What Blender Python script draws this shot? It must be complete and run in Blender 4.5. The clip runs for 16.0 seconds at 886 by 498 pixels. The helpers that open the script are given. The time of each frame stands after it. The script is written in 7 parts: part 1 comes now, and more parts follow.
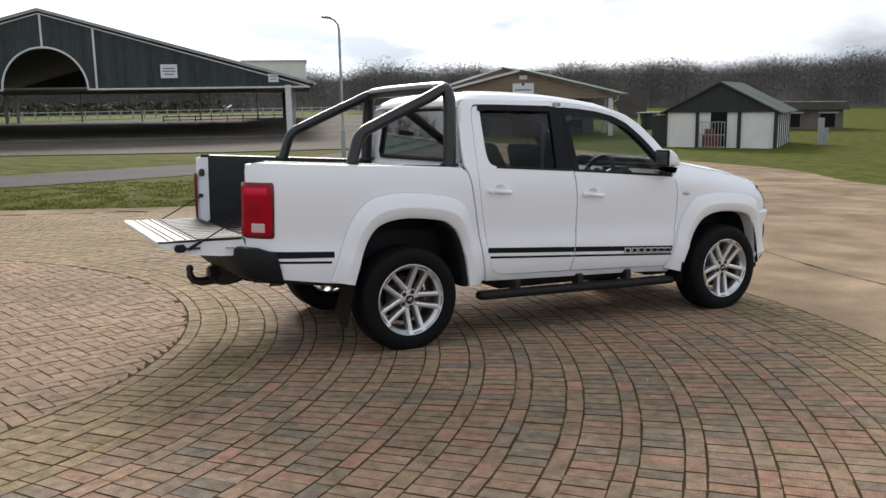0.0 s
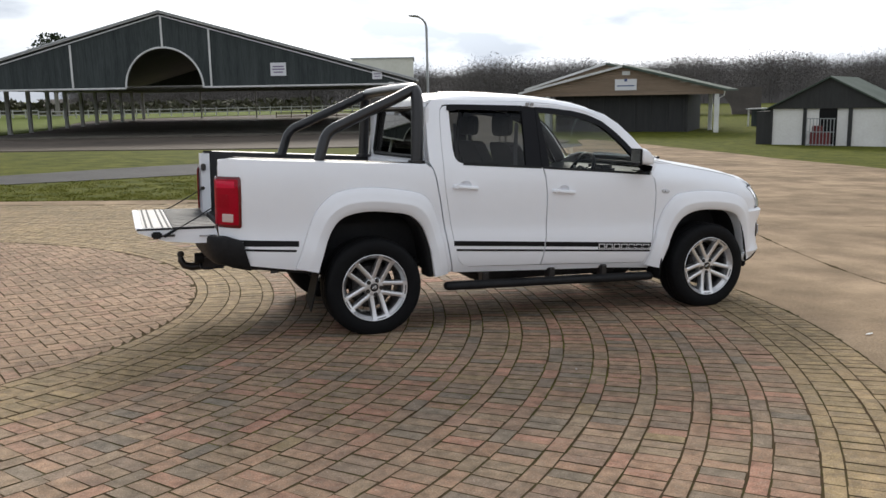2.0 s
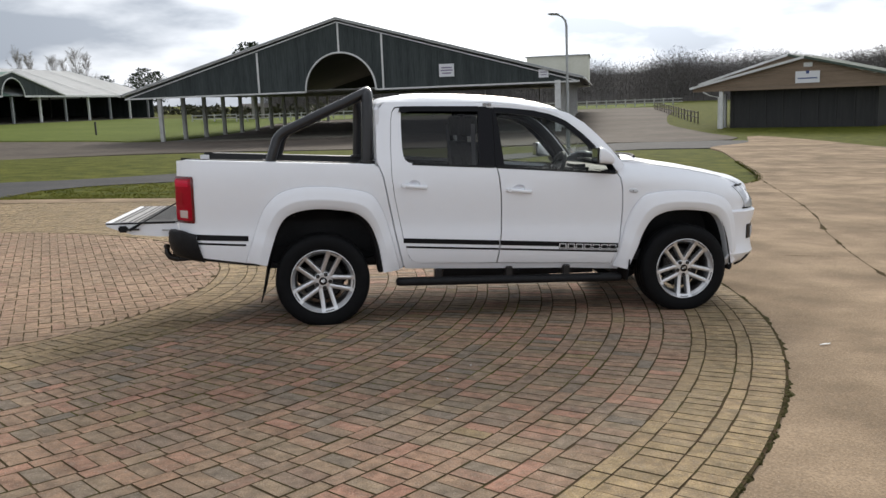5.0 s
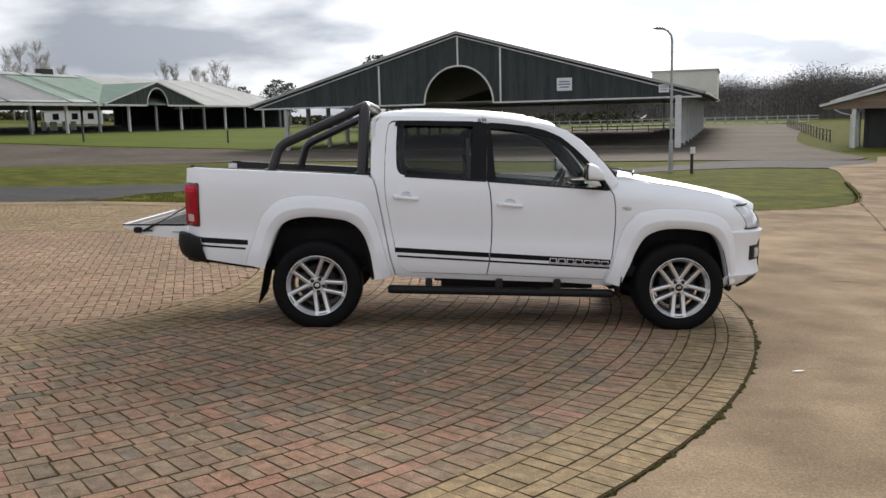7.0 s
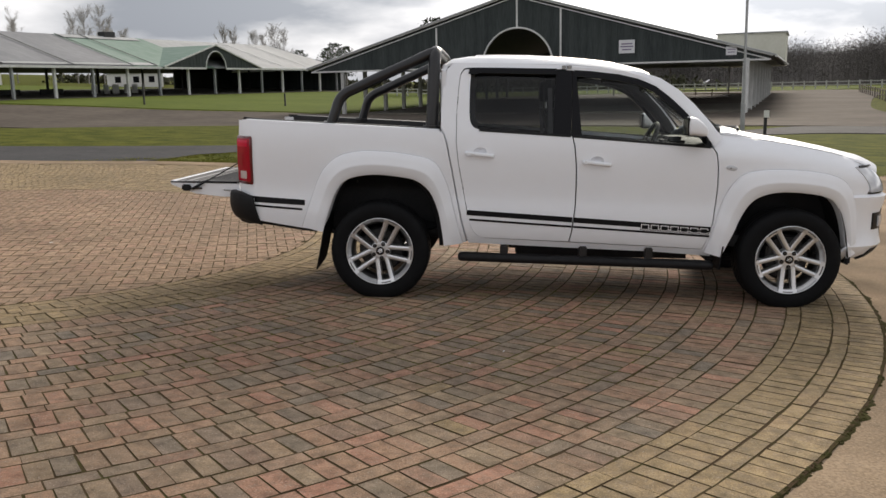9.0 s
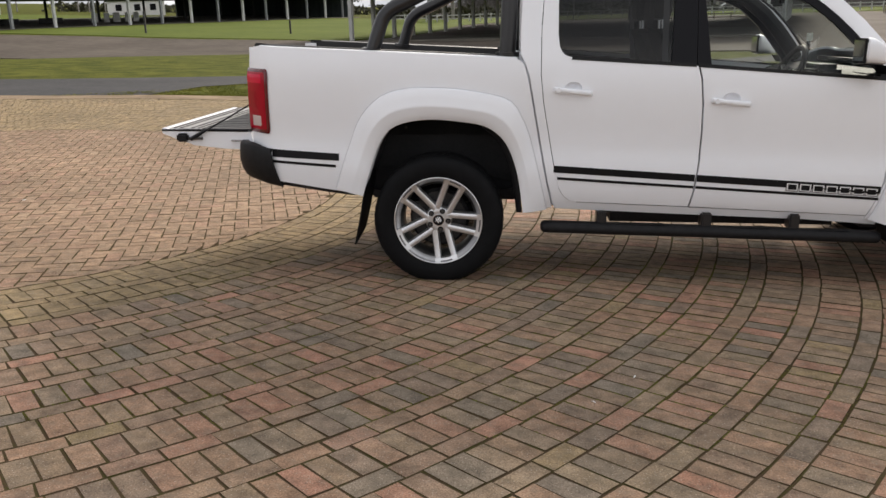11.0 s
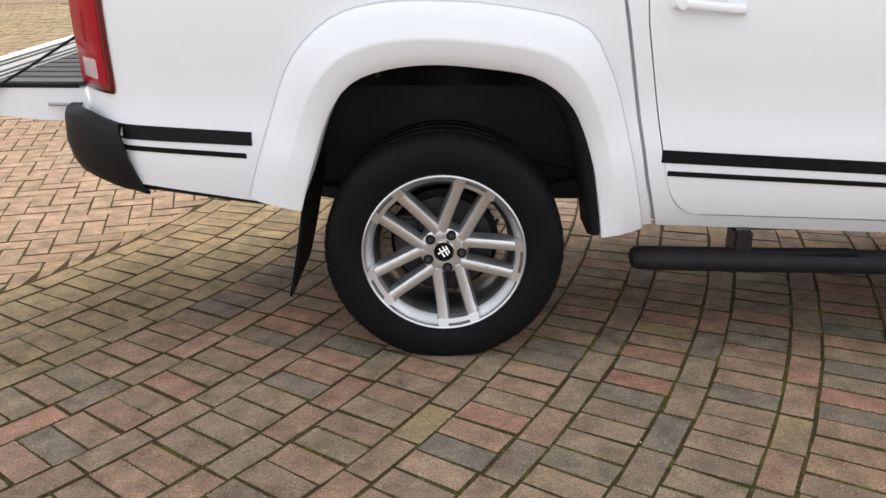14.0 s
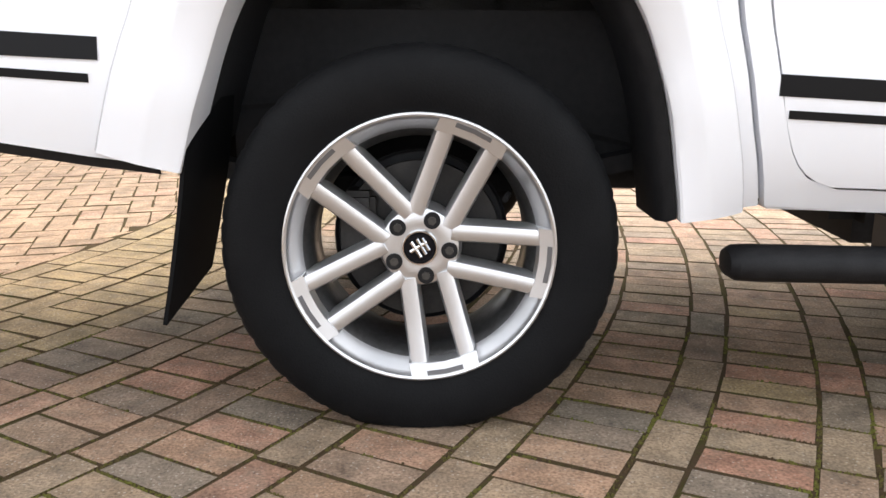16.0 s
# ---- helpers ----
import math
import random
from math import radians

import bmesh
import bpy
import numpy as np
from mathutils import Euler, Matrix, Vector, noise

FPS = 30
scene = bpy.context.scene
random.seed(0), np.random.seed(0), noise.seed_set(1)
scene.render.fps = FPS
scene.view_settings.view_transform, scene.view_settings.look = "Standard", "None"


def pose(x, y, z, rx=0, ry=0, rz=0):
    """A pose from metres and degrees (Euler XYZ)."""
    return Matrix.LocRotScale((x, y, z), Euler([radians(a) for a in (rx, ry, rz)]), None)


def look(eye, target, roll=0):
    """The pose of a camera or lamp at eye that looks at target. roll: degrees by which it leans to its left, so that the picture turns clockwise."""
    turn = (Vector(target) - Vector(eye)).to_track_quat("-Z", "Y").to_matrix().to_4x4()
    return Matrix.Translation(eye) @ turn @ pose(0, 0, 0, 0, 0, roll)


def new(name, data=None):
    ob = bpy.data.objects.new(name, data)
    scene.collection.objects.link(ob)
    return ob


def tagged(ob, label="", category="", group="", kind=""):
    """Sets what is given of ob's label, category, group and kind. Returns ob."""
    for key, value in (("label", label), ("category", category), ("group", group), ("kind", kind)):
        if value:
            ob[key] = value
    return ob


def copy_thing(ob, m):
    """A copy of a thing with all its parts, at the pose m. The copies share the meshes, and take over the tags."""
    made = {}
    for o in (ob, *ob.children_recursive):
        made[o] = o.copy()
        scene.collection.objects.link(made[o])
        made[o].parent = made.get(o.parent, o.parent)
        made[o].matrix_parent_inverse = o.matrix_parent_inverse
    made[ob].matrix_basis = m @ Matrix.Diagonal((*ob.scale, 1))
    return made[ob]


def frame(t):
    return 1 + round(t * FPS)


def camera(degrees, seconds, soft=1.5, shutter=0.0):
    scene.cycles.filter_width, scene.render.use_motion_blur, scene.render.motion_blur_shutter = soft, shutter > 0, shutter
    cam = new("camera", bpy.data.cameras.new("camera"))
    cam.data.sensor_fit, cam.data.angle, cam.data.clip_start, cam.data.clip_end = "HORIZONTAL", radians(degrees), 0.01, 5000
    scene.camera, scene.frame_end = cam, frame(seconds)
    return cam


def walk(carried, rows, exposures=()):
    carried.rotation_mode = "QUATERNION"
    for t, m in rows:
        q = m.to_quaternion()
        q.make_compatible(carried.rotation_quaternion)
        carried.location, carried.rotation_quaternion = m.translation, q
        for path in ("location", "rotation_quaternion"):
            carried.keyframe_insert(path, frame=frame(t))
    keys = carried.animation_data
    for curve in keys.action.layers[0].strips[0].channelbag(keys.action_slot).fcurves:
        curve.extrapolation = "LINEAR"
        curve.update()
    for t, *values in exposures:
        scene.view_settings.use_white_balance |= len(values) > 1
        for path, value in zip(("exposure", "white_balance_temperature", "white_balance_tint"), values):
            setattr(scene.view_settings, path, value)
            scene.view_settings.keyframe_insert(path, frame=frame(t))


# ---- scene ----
# poses are on the sloping forecourt, whose frame is turned to level by SLOPE
SLOPE = Vector((-0.0312, -0.0376, 0.99880)).rotation_difference(Vector((0, 0, 1))).to_matrix().to_4x4()
cam = camera(54.8, 16.0)
PATH = [
    (0, (-2.652, -6.348, 1.495), (-1.715, -4.599, 1.245), -0.3),
    (0.5, (-2.452, -6.527, 1.484), (-1.561, -4.754, 1.234), -0.1),
    (1, (-2.216, -6.698, 1.495), (-1.378, -4.898, 1.256), -0.6),
    (1.5, (-2.021, -6.925, 1.491), (-1.24, -5.099, 1.254), -0.4),
    (2, (-1.807, -7.137, 1.507), (-1.103, -5.283, 1.249), -0.1),
    (2.5, (-1.525, -7.237, 1.498), (-0.882, -5.361, 1.243), -0.5),
    (3, (-1.303, -7.378, 1.513), (-0.724, -5.48, 1.266), -0.8),
    (3.5, (-1.013, -7.586, 1.508), (-0.524, -5.664, 1.251), -0.7),
    (4, (-0.741, -7.713, 1.512), (-0.314, -5.777, 1.252), -0.3),
    (4.2, (-0.596, -7.741, 1.507), (-0.193, -5.799, 1.248), -0.3),
    (6.3, (0.683, -7.991, 1.518), (0.776, -6.008, 1.274), -0.2),
    (6.5, (0.785, -8.035, 1.504), (0.848, -6.05, 1.27), 0.2),
    (7, (1.045, -8.112, 1.515), (1.053, -6.126, 1.287), 0.4),
    (7.5, (1.102, -8.111, 1.516), (1.097, -6.125, 1.278), 0.0),
    (8, (1.103, -7.996, 1.495), (1.068, -6.014, 1.232), 0.2),
    (8.5, (0.958, -7.692, 1.468), (0.891, -5.713, 1.189), 0.2),
    (9, (0.872, -7.377, 1.408), (0.755, -5.405, 1.099), 0.7),
    (9.5, (0.786, -6.985, 1.402), (0.615, -5.024, 1.049), 1.1),
    (10, (0.599, -6.583, 1.385), (0.422, -4.628, 1.002), 0.6),
    (10.2, (0.54, -6.445, 1.38), (0.365, -4.492, 0.983), 0.5),
    (12.3, (0.194, -4.731, 1.397), (0.140, -2.820, 0.808), 0.3),
    (12.5, (0.174, -4.587, 1.382), (0.115, -2.680, 0.781), 0.5),
    (13, (0.106, -4.163, 1.359), (0.049, -2.266, 0.728), 0.0),
    (13.5, (0.078, -3.809, 1.329), (0.039, -1.919, 0.675), 0.1),
    (14, (0.057, -3.433, 1.310), (0.013, -1.556, 0.620), -0.1),
    (14.5, (-0.009, -3.055, 1.272), (-0.020, -1.188, 0.553), -0.2),
    (15, (0.007, -2.789, 1.182), (0.014, -0.915, 0.482), 0.7),
    (15.2, (0.033, -2.682, 1.059), (0.030, -0.784, 0.428), 0.8),
    (15.5, (0.039, -2.554, 0.891), (0.041, -0.627, 0.357), 0.8),
    (16, (0.046, -2.485, 0.718), (0.044, -0.532, 0.285), 0.4),
]
walk(cam, [(t, SLOPE @ look(eye, target, roll)) for t, eye, target, roll in PATH],
     [(0, 1.08, 6350, 10), (4, 1.03, 6350, 10), (7, 0.97, 6500, 11), (9, 0.86, 6750, 12), (10.2, 0.96, 6850, 13), (12.4, 1.72, 6650, 11), (14.5, 1.89, 6550, 10), (15.3, 2.1, 6550, 10), (16, 2.36, 6600, 11)])

# ---- light and sky: hazy low winter sun behind thin cloud ----
world = bpy.data.worlds.new("world")
scene.world = world
world.use_nodes = True
wn, wl = world.node_tree.nodes, world.node_tree.links
wn.clear()
SUN_AZ, SUN_EL = radians(17), radians(26)  # azimuth from +y towards +x
w_out = wn.new("ShaderNodeOutputWorld")
w_bg = wn.new("ShaderNodeBackground")
w_sky = wn.new("ShaderNodeTexSky")
w_sky.sky_type, w_sky.sun_disc = "NISHITA", False
w_sky.sun_elevation, w_sky.sun_rotation = SUN_EL, SUN_AZ
w_sky.air_density, w_sky.dust_density, w_sky.ozone_density = 1.0, 4.0, 1.0
w_grey = wn.new("ShaderNodeHueSaturation")
w_grey.inputs["Saturation"].default_value = 0.12
w_co = wn.new("ShaderNodeTexCoord")
w_map = wn.new("ShaderNodeMapping")
w_map.inputs["Scale"].default_value = (1.6, 1.6, 5.0)
w_map.inputs["Rotation"].default_value = (0, 0, radians(-18))
w_cloud = wn.new("ShaderNodeTexNoise")
w_cloud.inputs["Scale"].default_value, w_cloud.inputs["Detail"].default_value = 1.6, 7.0
w_ramp = wn.new("ShaderNodeValToRGB")
w_ramp.color_ramp.elements[0].position, w_ramp.color_ramp.elements[0].color = 0.40, (0.38, 0.41, 0.45, 1)
w_ramp.color_ramp.elements[1].position, w_ramp.color_ramp.elements[1].color = 0.62, (1.34, 1.33, 1.31, 1)
w_mix = wn.new("ShaderNodeMix")
w_mix.data_type, w_mix.blend_type = "RGBA", "MULTIPLY"
w_mix.inputs["Factor"].default_value = 1.0
w_bg.inputs["Strength"].default_value = 0.084
wl.new(w_sky.outputs["Color"], w_grey.inputs["Color"])
wl.new(w_co.outputs["Generated"], w_map.inputs["Vector"])
wl.new(w_map.outputs["Vector"], w_cloud.inputs["Vector"])
wl.new(w_cloud.outputs["Fac"], w_ramp.inputs["Fac"])
w_even = wn.new("ShaderNodeMix")  # thin cloud spreads the light over the whole sky
w_even.data_type = "RGBA"
w_even.inputs["Factor"].default_value = 0.72
w_even.inputs["B"].default_value = (5.85, 6.08, 6.45, 1)
wl.new(w_grey.outputs["Color"], w_even.inputs["A"])
wl.new(w_even.outputs["Result"], w_mix.inputs["A"])
wl.new(w_ramp.outputs["Color"], w_mix.inputs["B"])
wl.new(w_mix.outputs["Result"], w_bg.inputs["Color"])
wl.new(w_bg.outputs["Background"], w_out.inputs["Surface"])
sun = new("sun", bpy.data.lights.new("sun", "SUN"))
sun.data.energy, sun.data.angle, sun.data.color = 1.70, radians(20), (1.0, 0.92, 0.80)
sun.matrix_world = look((0, 0, 30), (-math.sin(SUN_AZ) * 30, -math.cos(SUN_AZ) * 30, 30 - math.tan(SUN_EL) * 30))

# ---- materials ----


def material(name, colour, rough=0.6, metal=0.0, grain=None, second=None, bump=0.0, bump_scale=60.0, coat=0.0, spread=(0.35, 0.65), streak=(1, 1, 1), spec=0.5):
    """Principled, with a second colour mixed in by noise at two scales, and fine relief."""
    m = bpy.data.materials.new(name)
    m.use_nodes = True
    n, l = m.node_tree.nodes, m.node_tree.links
    p = n["Principled BSDF"]
    p.inputs["Base Color"].default_value = (*colour, 1)
    p.inputs["Roughness"].default_value, p.inputs["Metallic"].default_value = rough, metal
    p.inputs["Coat Weight"].default_value, p.inputs["Coat Roughness"].default_value = coat, 0.05
    p.inputs["Specular IOR Level"].default_value = spec
    co = n.new("ShaderNodeTexCoord")
    mp = n.new("ShaderNodeMapping")
    mp.inputs["Scale"].default_value = streak
    l.new(co.outputs["Object"], mp.inputs["Vector"])
    if grain:
        tot = None
        for scale, part_of in ((grain, 0.55), (grain * 9, 0.45)):
            t = n.new("ShaderNodeTexNoise")
            t.inputs["Scale"].default_value, t.inputs["Detail"].default_value = scale, 5.0
            l.new(mp.outputs["Vector"], t.inputs["Vector"])
            k = n.new("ShaderNodeMath")
            k.operation = "MULTIPLY_ADD"
            l.new(t.outputs["Fac"], k.inputs[0])
            k.inputs[1].default_value = part_of
            if tot:
                l.new(tot, k.inputs[2])
            else:
                k.inputs[2].default_value = 0.0
            tot = k.outputs[0]
        r = n.new("ShaderNodeValToRGB")
        r.color_ramp.elements[0].position, r.color_ramp.elements[1].position = spread
        r.color_ramp.elements[0].color, r.color_ramp.elements[1].color = (*colour, 1), (*(second or colour), 1)
        l.new(tot, r.inputs["Fac"])
        l.new(r.outputs["Color"], p.inputs["Base Color"])
    if bump:
        t = n.new("ShaderNodeTexNoise")
        t.inputs["Scale"].default_value, t.inputs["Detail"].default_value = bump_scale, 4.0
        l.new(mp.outputs["Vector"], t.inputs["Vector"])
        b = n.new("ShaderNodeBump")
        b.inputs["Strength"].default_value, b.inputs["Distance"].default_value = bump, 0.01
        l.new(t.outputs["Fac"], b.inputs["Height"])
        l.new(b.outputs["Normal"], p.inputs["Normal"])
    return m


def glass(name, tint, rough=0.0, gloss_base=0.04):
    """A pane that lets light straight through, tinted, with more gloss at a slant."""
    m = bpy.data.materials.new(name)
    m.use_nodes = True
    n, l = m.node_tree.nodes, m.node_tree.links
    n.clear()
    out, mix = n.new("ShaderNodeOutputMaterial"), n.new("ShaderNodeMixShader")
    clear, gloss, fre = n.new("ShaderNodeBsdfTransparent"), n.new("ShaderNodeBsdfGlossy"), n.new("ShaderNodeLayerWeight")
    power, gain = n.new("ShaderNodeMath"), n.new("ShaderNodeMath")
    power.operation, gain.operation = "POWER", "MULTIPLY_ADD"
    power.inputs[1].default_value, gain.inputs[1].default_value, gain.inputs[2].default_value = 4.0, 0.7, gloss_base
    fre.inputs["Blend"].default_value = 0.5
    clear.inputs["Color"].default_value = (*tint, 1)
    gloss.inputs["Roughness"].default_value = rough
    l.new(fre.outputs["Facing"], power.inputs[0])
    l.new(power.outputs[0], gain.inputs[0])
    l.new(gain.outputs[0], mix.inputs["Fac"])
    l.new(clear.outputs["BSDF"], mix.inputs[1])
    l.new(gloss.outputs["BSDF"], mix.inputs[2])
    l.new(mix.outputs["Shader"], out.inputs["Surface"])
    return m


def brick_material(name, colours, island, stain_by=(0.82, 1.14), grit_by=(0.62, 1.38), moss_by=(0.70, 1.27), relief=1.0, blotch=13.0, speck=165.0, gloss=(0.88, 0.2), flecks=0.42):
    """Concrete blocks or slabs: one colour of several a block, with stains, fine grit, pale and dark flecks of stone and a worn rough face."""
    m = bpy.data.materials.new(name)
    m.use_nodes = True
    n, l = m.node_tree.nodes, m.node_tree.links
    p = n["Principled BSDF"]
    p.inputs["Roughness"].default_value, p.inputs["Specular IOR Level"].default_value = gloss
    if island:
        pick = n.new("ShaderNodeNewGeometry").outputs["Random Per Island"]
    else:
        pick = n.new("ShaderNodeObjectInfo").outputs["Random"]
    ramp = n.new("ShaderNodeValToRGB")
    e = ramp.color_ramp.elements
    e[0].color, e[1].color = (*colours[0], 1), (*colours[-1], 1)
    for i, c in enumerate(colours[1:-1]):
        e.new((i + 1) / (len(colours) - 1)).color = (*c, 1)
    l.new(pick, ramp.inputs["Fac"])
    geo = n.new("ShaderNodeNewGeometry")
    stain, grit, moss = (n.new("ShaderNodeTexNoise") for _ in range(3))
    for t, s, d in ((stain, 0.55, 4.0), (grit, speck, 6.0), (moss, blotch, 5.0)):
        t.inputs["Scale"].default_value, t.inputs["Detail"].default_value = s, d
        l.new(geo.outputs["Position"], t.inputs["Vector"])
    r1, r2, r3 = (n.new("ShaderNodeMapRange") for _ in range(3))
    for r, src, lo, hi, a, b in ((r1, stain, 0.35, 0.65, *stain_by), (r2, grit, 0.3, 0.7, *grit_by), (r3, moss, 0.33, 0.68, *moss_by)):
        r.inputs[1].default_value, r.inputs[2].default_value, r.inputs[3].default_value, r.inputs[4].default_value = lo, hi, a, b
        l.new(src.outputs["Fac"], r.inputs[0])
    k1, k2 = n.new("ShaderNodeMath"), n.new("ShaderNodeMath")
    k1.operation = k2.operation = "MULTIPLY"
    l.new(r1.outputs[0], k1.inputs[0]), l.new(r2.outputs[0], k1.inputs[1])
    l.new(k1.outputs[0], k2.inputs[0]), l.new(r3.outputs[0], k2.inputs[1])
    mul = n.new("ShaderNodeVectorMath")
    mul.operation = "SCALE"
    l.new(ramp.outputs["Color"], mul.inputs[0]), l.new(k2.outputs[0], mul.inputs["Scale"])
    patch, much, grey = n.new("ShaderNodeTexNoise"), n.new("ShaderNodeMapRange"), n.new("ShaderNodeMix")  # the block's own colour worn off in patches
    patch.inputs["Scale"].default_value, patch.inputs["Detail"].default_value = 24.0, 5.0
    l.new(geo.outputs["Position"], patch.inputs["Vector"])
    much.inputs[1].default_value, much.inputs[2].default_value, much.inputs[4].default_value = 0.46, 0.72, flecks
    l.new(patch.outputs["Fac"], much.inputs[0])
    grey.data_type = "RGBA"
    grey.inputs["B"].default_value = (0.23, 0.185, 0.14, 1)
    l.new(much.outputs[0], grey.inputs["Factor"]), l.new(mul.outputs["Vector"], grey.inputs["A"])
    last = grey.outputs["Result"]
    for scale, size, shade in ((105.0, 0.24, (0.55, 0.49, 0.41)), (120.0, 0.26, (0.06, 0.05, 0.04))):
        v, small, rare, both_of, mix = n.new("ShaderNodeTexVoronoi"), n.new("ShaderNodeMath"), n.new("ShaderNodeMath"), n.new("ShaderNodeMath"), n.new("ShaderNodeMix")
        v.inputs["Scale"].default_value = scale
        l.new(geo.outputs["Position"], v.inputs["Vector"])
        small.operation, rare.operation, both_of.operation = "LESS_THAN", "GREATER_THAN", "MULTIPLY"
        small.inputs[1].default_value, rare.inputs[1].default_value = size, 0.66
        split = n.new("ShaderNodeSeparateColor")
        l.new(v.outputs["Color"], split.inputs["Color"])
        l.new(v.outputs["Distance"], small.inputs[0]), l.new(split.outputs["Red"], rare.inputs[0])
        l.new(small.outputs[0], both_of.inputs[0]), l.new(rare.outputs[0], both_of.inputs[1])
        amount = n.new("ShaderNodeMath")
        amount.operation = "MULTIPLY"
        amount.inputs[1].default_value = flecks
        l.new(both_of.outputs[0], amount.inputs[0])
        mix.data_type = "RGBA"
        mix.inputs["B"].default_value = (*shade, 1)
        l.new(amount.outputs[0], mix.inputs["Factor"]), l.new(last, mix.inputs["A"])
        last = mix.outputs["Result"]
    l.new(last, p.inputs["Base Color"])
    b = n.new("ShaderNodeBump")
    b.inputs["Strength"].default_value, b.inputs["Distance"].default_value = relief, 0.004
    l.new(grit.outputs["Fac"], b.inputs["Height"])
    l.new(b.outputs["Normal"], p.inputs["Normal"])
    return m


PAINT = material("white_paint", (0.862, 0.876, 0.912), 0.40, coat=0.22, grain=1.2, second=(0.848, 0.861, 0.893))
BLACK = material("black_plastic", (0.008, 0.008, 0.009), 0.55, spec=0.2, grain=30, second=(0.016, 0.016, 0.017), bump=0.15, bump_scale=400)
GLOSSBLACK = material("gloss_black", (0.006, 0.006, 0.008), 0.3, spec=0.15)
STEELBLACK = material("black_powder_coat", (0.010, 0.010, 0.012), 0.32, coat=0.15, bump=0.05, bump_scale=300)
RUBBER = material("rubber", (0.0055, 0.0058, 0.0066), 0.6, grain=18, second=(0.0085, 0.0088, 0.0096), bump=0.15, bump_scale=250, spec=0.10)
LINER = material("bed_liner", (0.010, 0.010, 0.011), 0.5, spec=0.4, grain=14, second=(0.019, 0.019, 0.02), bump=0.3, bump_scale=200)
ALLOY = material("alloy", (0.74, 0.745, 0.76), 0.36, metal=0.90, coat=0.2, grain=3, spread=(0.35, 0.65), second=(0.69, 0.695, 0.705))
# darker alloys: shade in the slots and behind the spokes is in the colour
ALLOYSHADE = material("alloy_shade", (0.16, 0.16, 0.165), 0.5, metal=0.7)
BARREL = material("rim_inside_shade", (0.24, 0.24, 0.245), 0.34, metal=0.9, grain=9, second=(0.15, 0.147, 0.144))
BRAKE = material("brake_iron", (0.022, 0.021, 0.021), 0.6, metal=0.3, grain=20, second=(0.042, 0.039, 0.036))
CHROME = material("chrome", (0.8, 0.8, 0.8), 0.08, metal=1.0)
IRON = material("cast_iron", (0.035, 0.033, 0.032), 0.6, metal=0.4, grain=20, second=(0.075, 0.068, 0.06))
UNDER = material("underbody", (0.013, 0.0135, 0.015), 0.7, grain=6, second=(0.023, 0.0235, 0.026), spec=0.3)
SEAT = material("seat_cloth", (0.02, 0.02, 0.022), 0.85, bump=0.3, bump_scale=500)
TRIM = material("cabin_trim", (0.014, 0.014, 0.015), 0.65, grain=25, second=(0.020, 0.020, 0.021), spec=0.25)
STRAP = material("seat_belt", (0.28, 0.28, 0.29), 0.7)
CLEAR = glass("clear_glass", (0.78, 0.81, 0.80), gloss_base=0.03)
PRIVACY = glass("privacy_glass", (0.37, 0.38, 0.385), gloss_base=0.03)
REARGLASS = glass("dark_rear_glass", (0.10, 0.105, 0.11), gloss_base=0.17)
LENSRED = material("red_lens", (0.40, 0.001, 0.016), 0.22, coat=0.15, grain=9, second=(0.31, 0.001, 0.013), spec=0.12)
LENSBRIGHT = material("bright_red_lens", (0.62, 0.008, 0.045), 0.22, coat=0.15, spec=0.2)
LENSMID = material("mid_red_lens", (0.31, 0.001, 0.012), 0.22, coat=0.15, spec=0.12)
LENSDEEP = material("dark_red_lens", (0.11, 0.001, 0.005), 0.22, coat=0.3)
LENSWHITE = material("clear_lens", (0.60, 0.47, 0.45), 0.15, coat=0.6)
LAMPGLASS = material("headlamp_glass", (0.56, 0.57, 0.60), 0.05, coat=1.0)
DECAL = material("black_decal", (0.004, 0.004, 0.005), 0.5, spec=0.2)
DECALWHITE = material("white_decal", (0.75, 0.75, 0.76), 0.35)
GATEMETAL = material("gate_metal", (0.40, 0.39, 0.385), 0.6, metal=0.25, grain=8, second=(0.30, 0.295, 0.29), spec=0.3)
GATEGREY = material("grey_liner", (0.045, 0.045, 0.048), 0.75, grain=10, second=(0.07, 0.07, 0.073), bump=0.2, bump_scale=200, spec=0.35)
EDGESHADE = material("edge_shade", (0.62, 0.62, 0.64), 0.6)
TAILSILVER = material("bare_metal", (0.42, 0.42, 0.42), 0.4, metal=0.5, grain=8, second=(0.30, 0.295, 0.29))

CONCRETE = brick_material("brushed_concrete", [(0.292, 0.218, 0.148), (0.292, 0.218, 0.148)], False, (0.72, 1.21), (0.72, 1.28), (0.77, 1.19), 0.5, 1.6, 75.0, (0.97, 0.03), 0.30)
ASPHALT = material("asphalt", (0.036, 0.036, 0.039), 0.9, grain=0.5, second=(0.060, 0.059, 0.060), bump=0.4, bump_scale=90, spec=0.15)
# earth brown, with the shade under the barn roofs counted into the tone
EARTH = material("earth_and_shade", (0.10, 0.092, 0.08), 0.95, grain=0.2, second=(0.16, 0.145, 0.12), spec=0.1)
ROOFLINING = material("roof_underside", (0.13, 0.135, 0.135), 0.8, grain=0.3, second=(0.18, 0.18, 0.175))
YARD = material("worn_tarmac", (0.082, 0.070, 0.060), 0.85, grain=0.12, second=(0.140, 0.118, 0.098), bump=0.3, bump_scale=40, spec=0.03)
GRASSMAT = material("grass", (0.036, 0.048, 0.008), 0.95, grain=1.3, second=(0.125, 0.128, 0.022), bump=0.9, bump_scale=14, spread=(0.36, 0.64), spec=0.03)
TUSSOCK = material("grass_blades", (0.115, 0.130, 0.022), 0.9, grain=0.8, second=(0.215, 0.205, 0.045), spec=0.05)
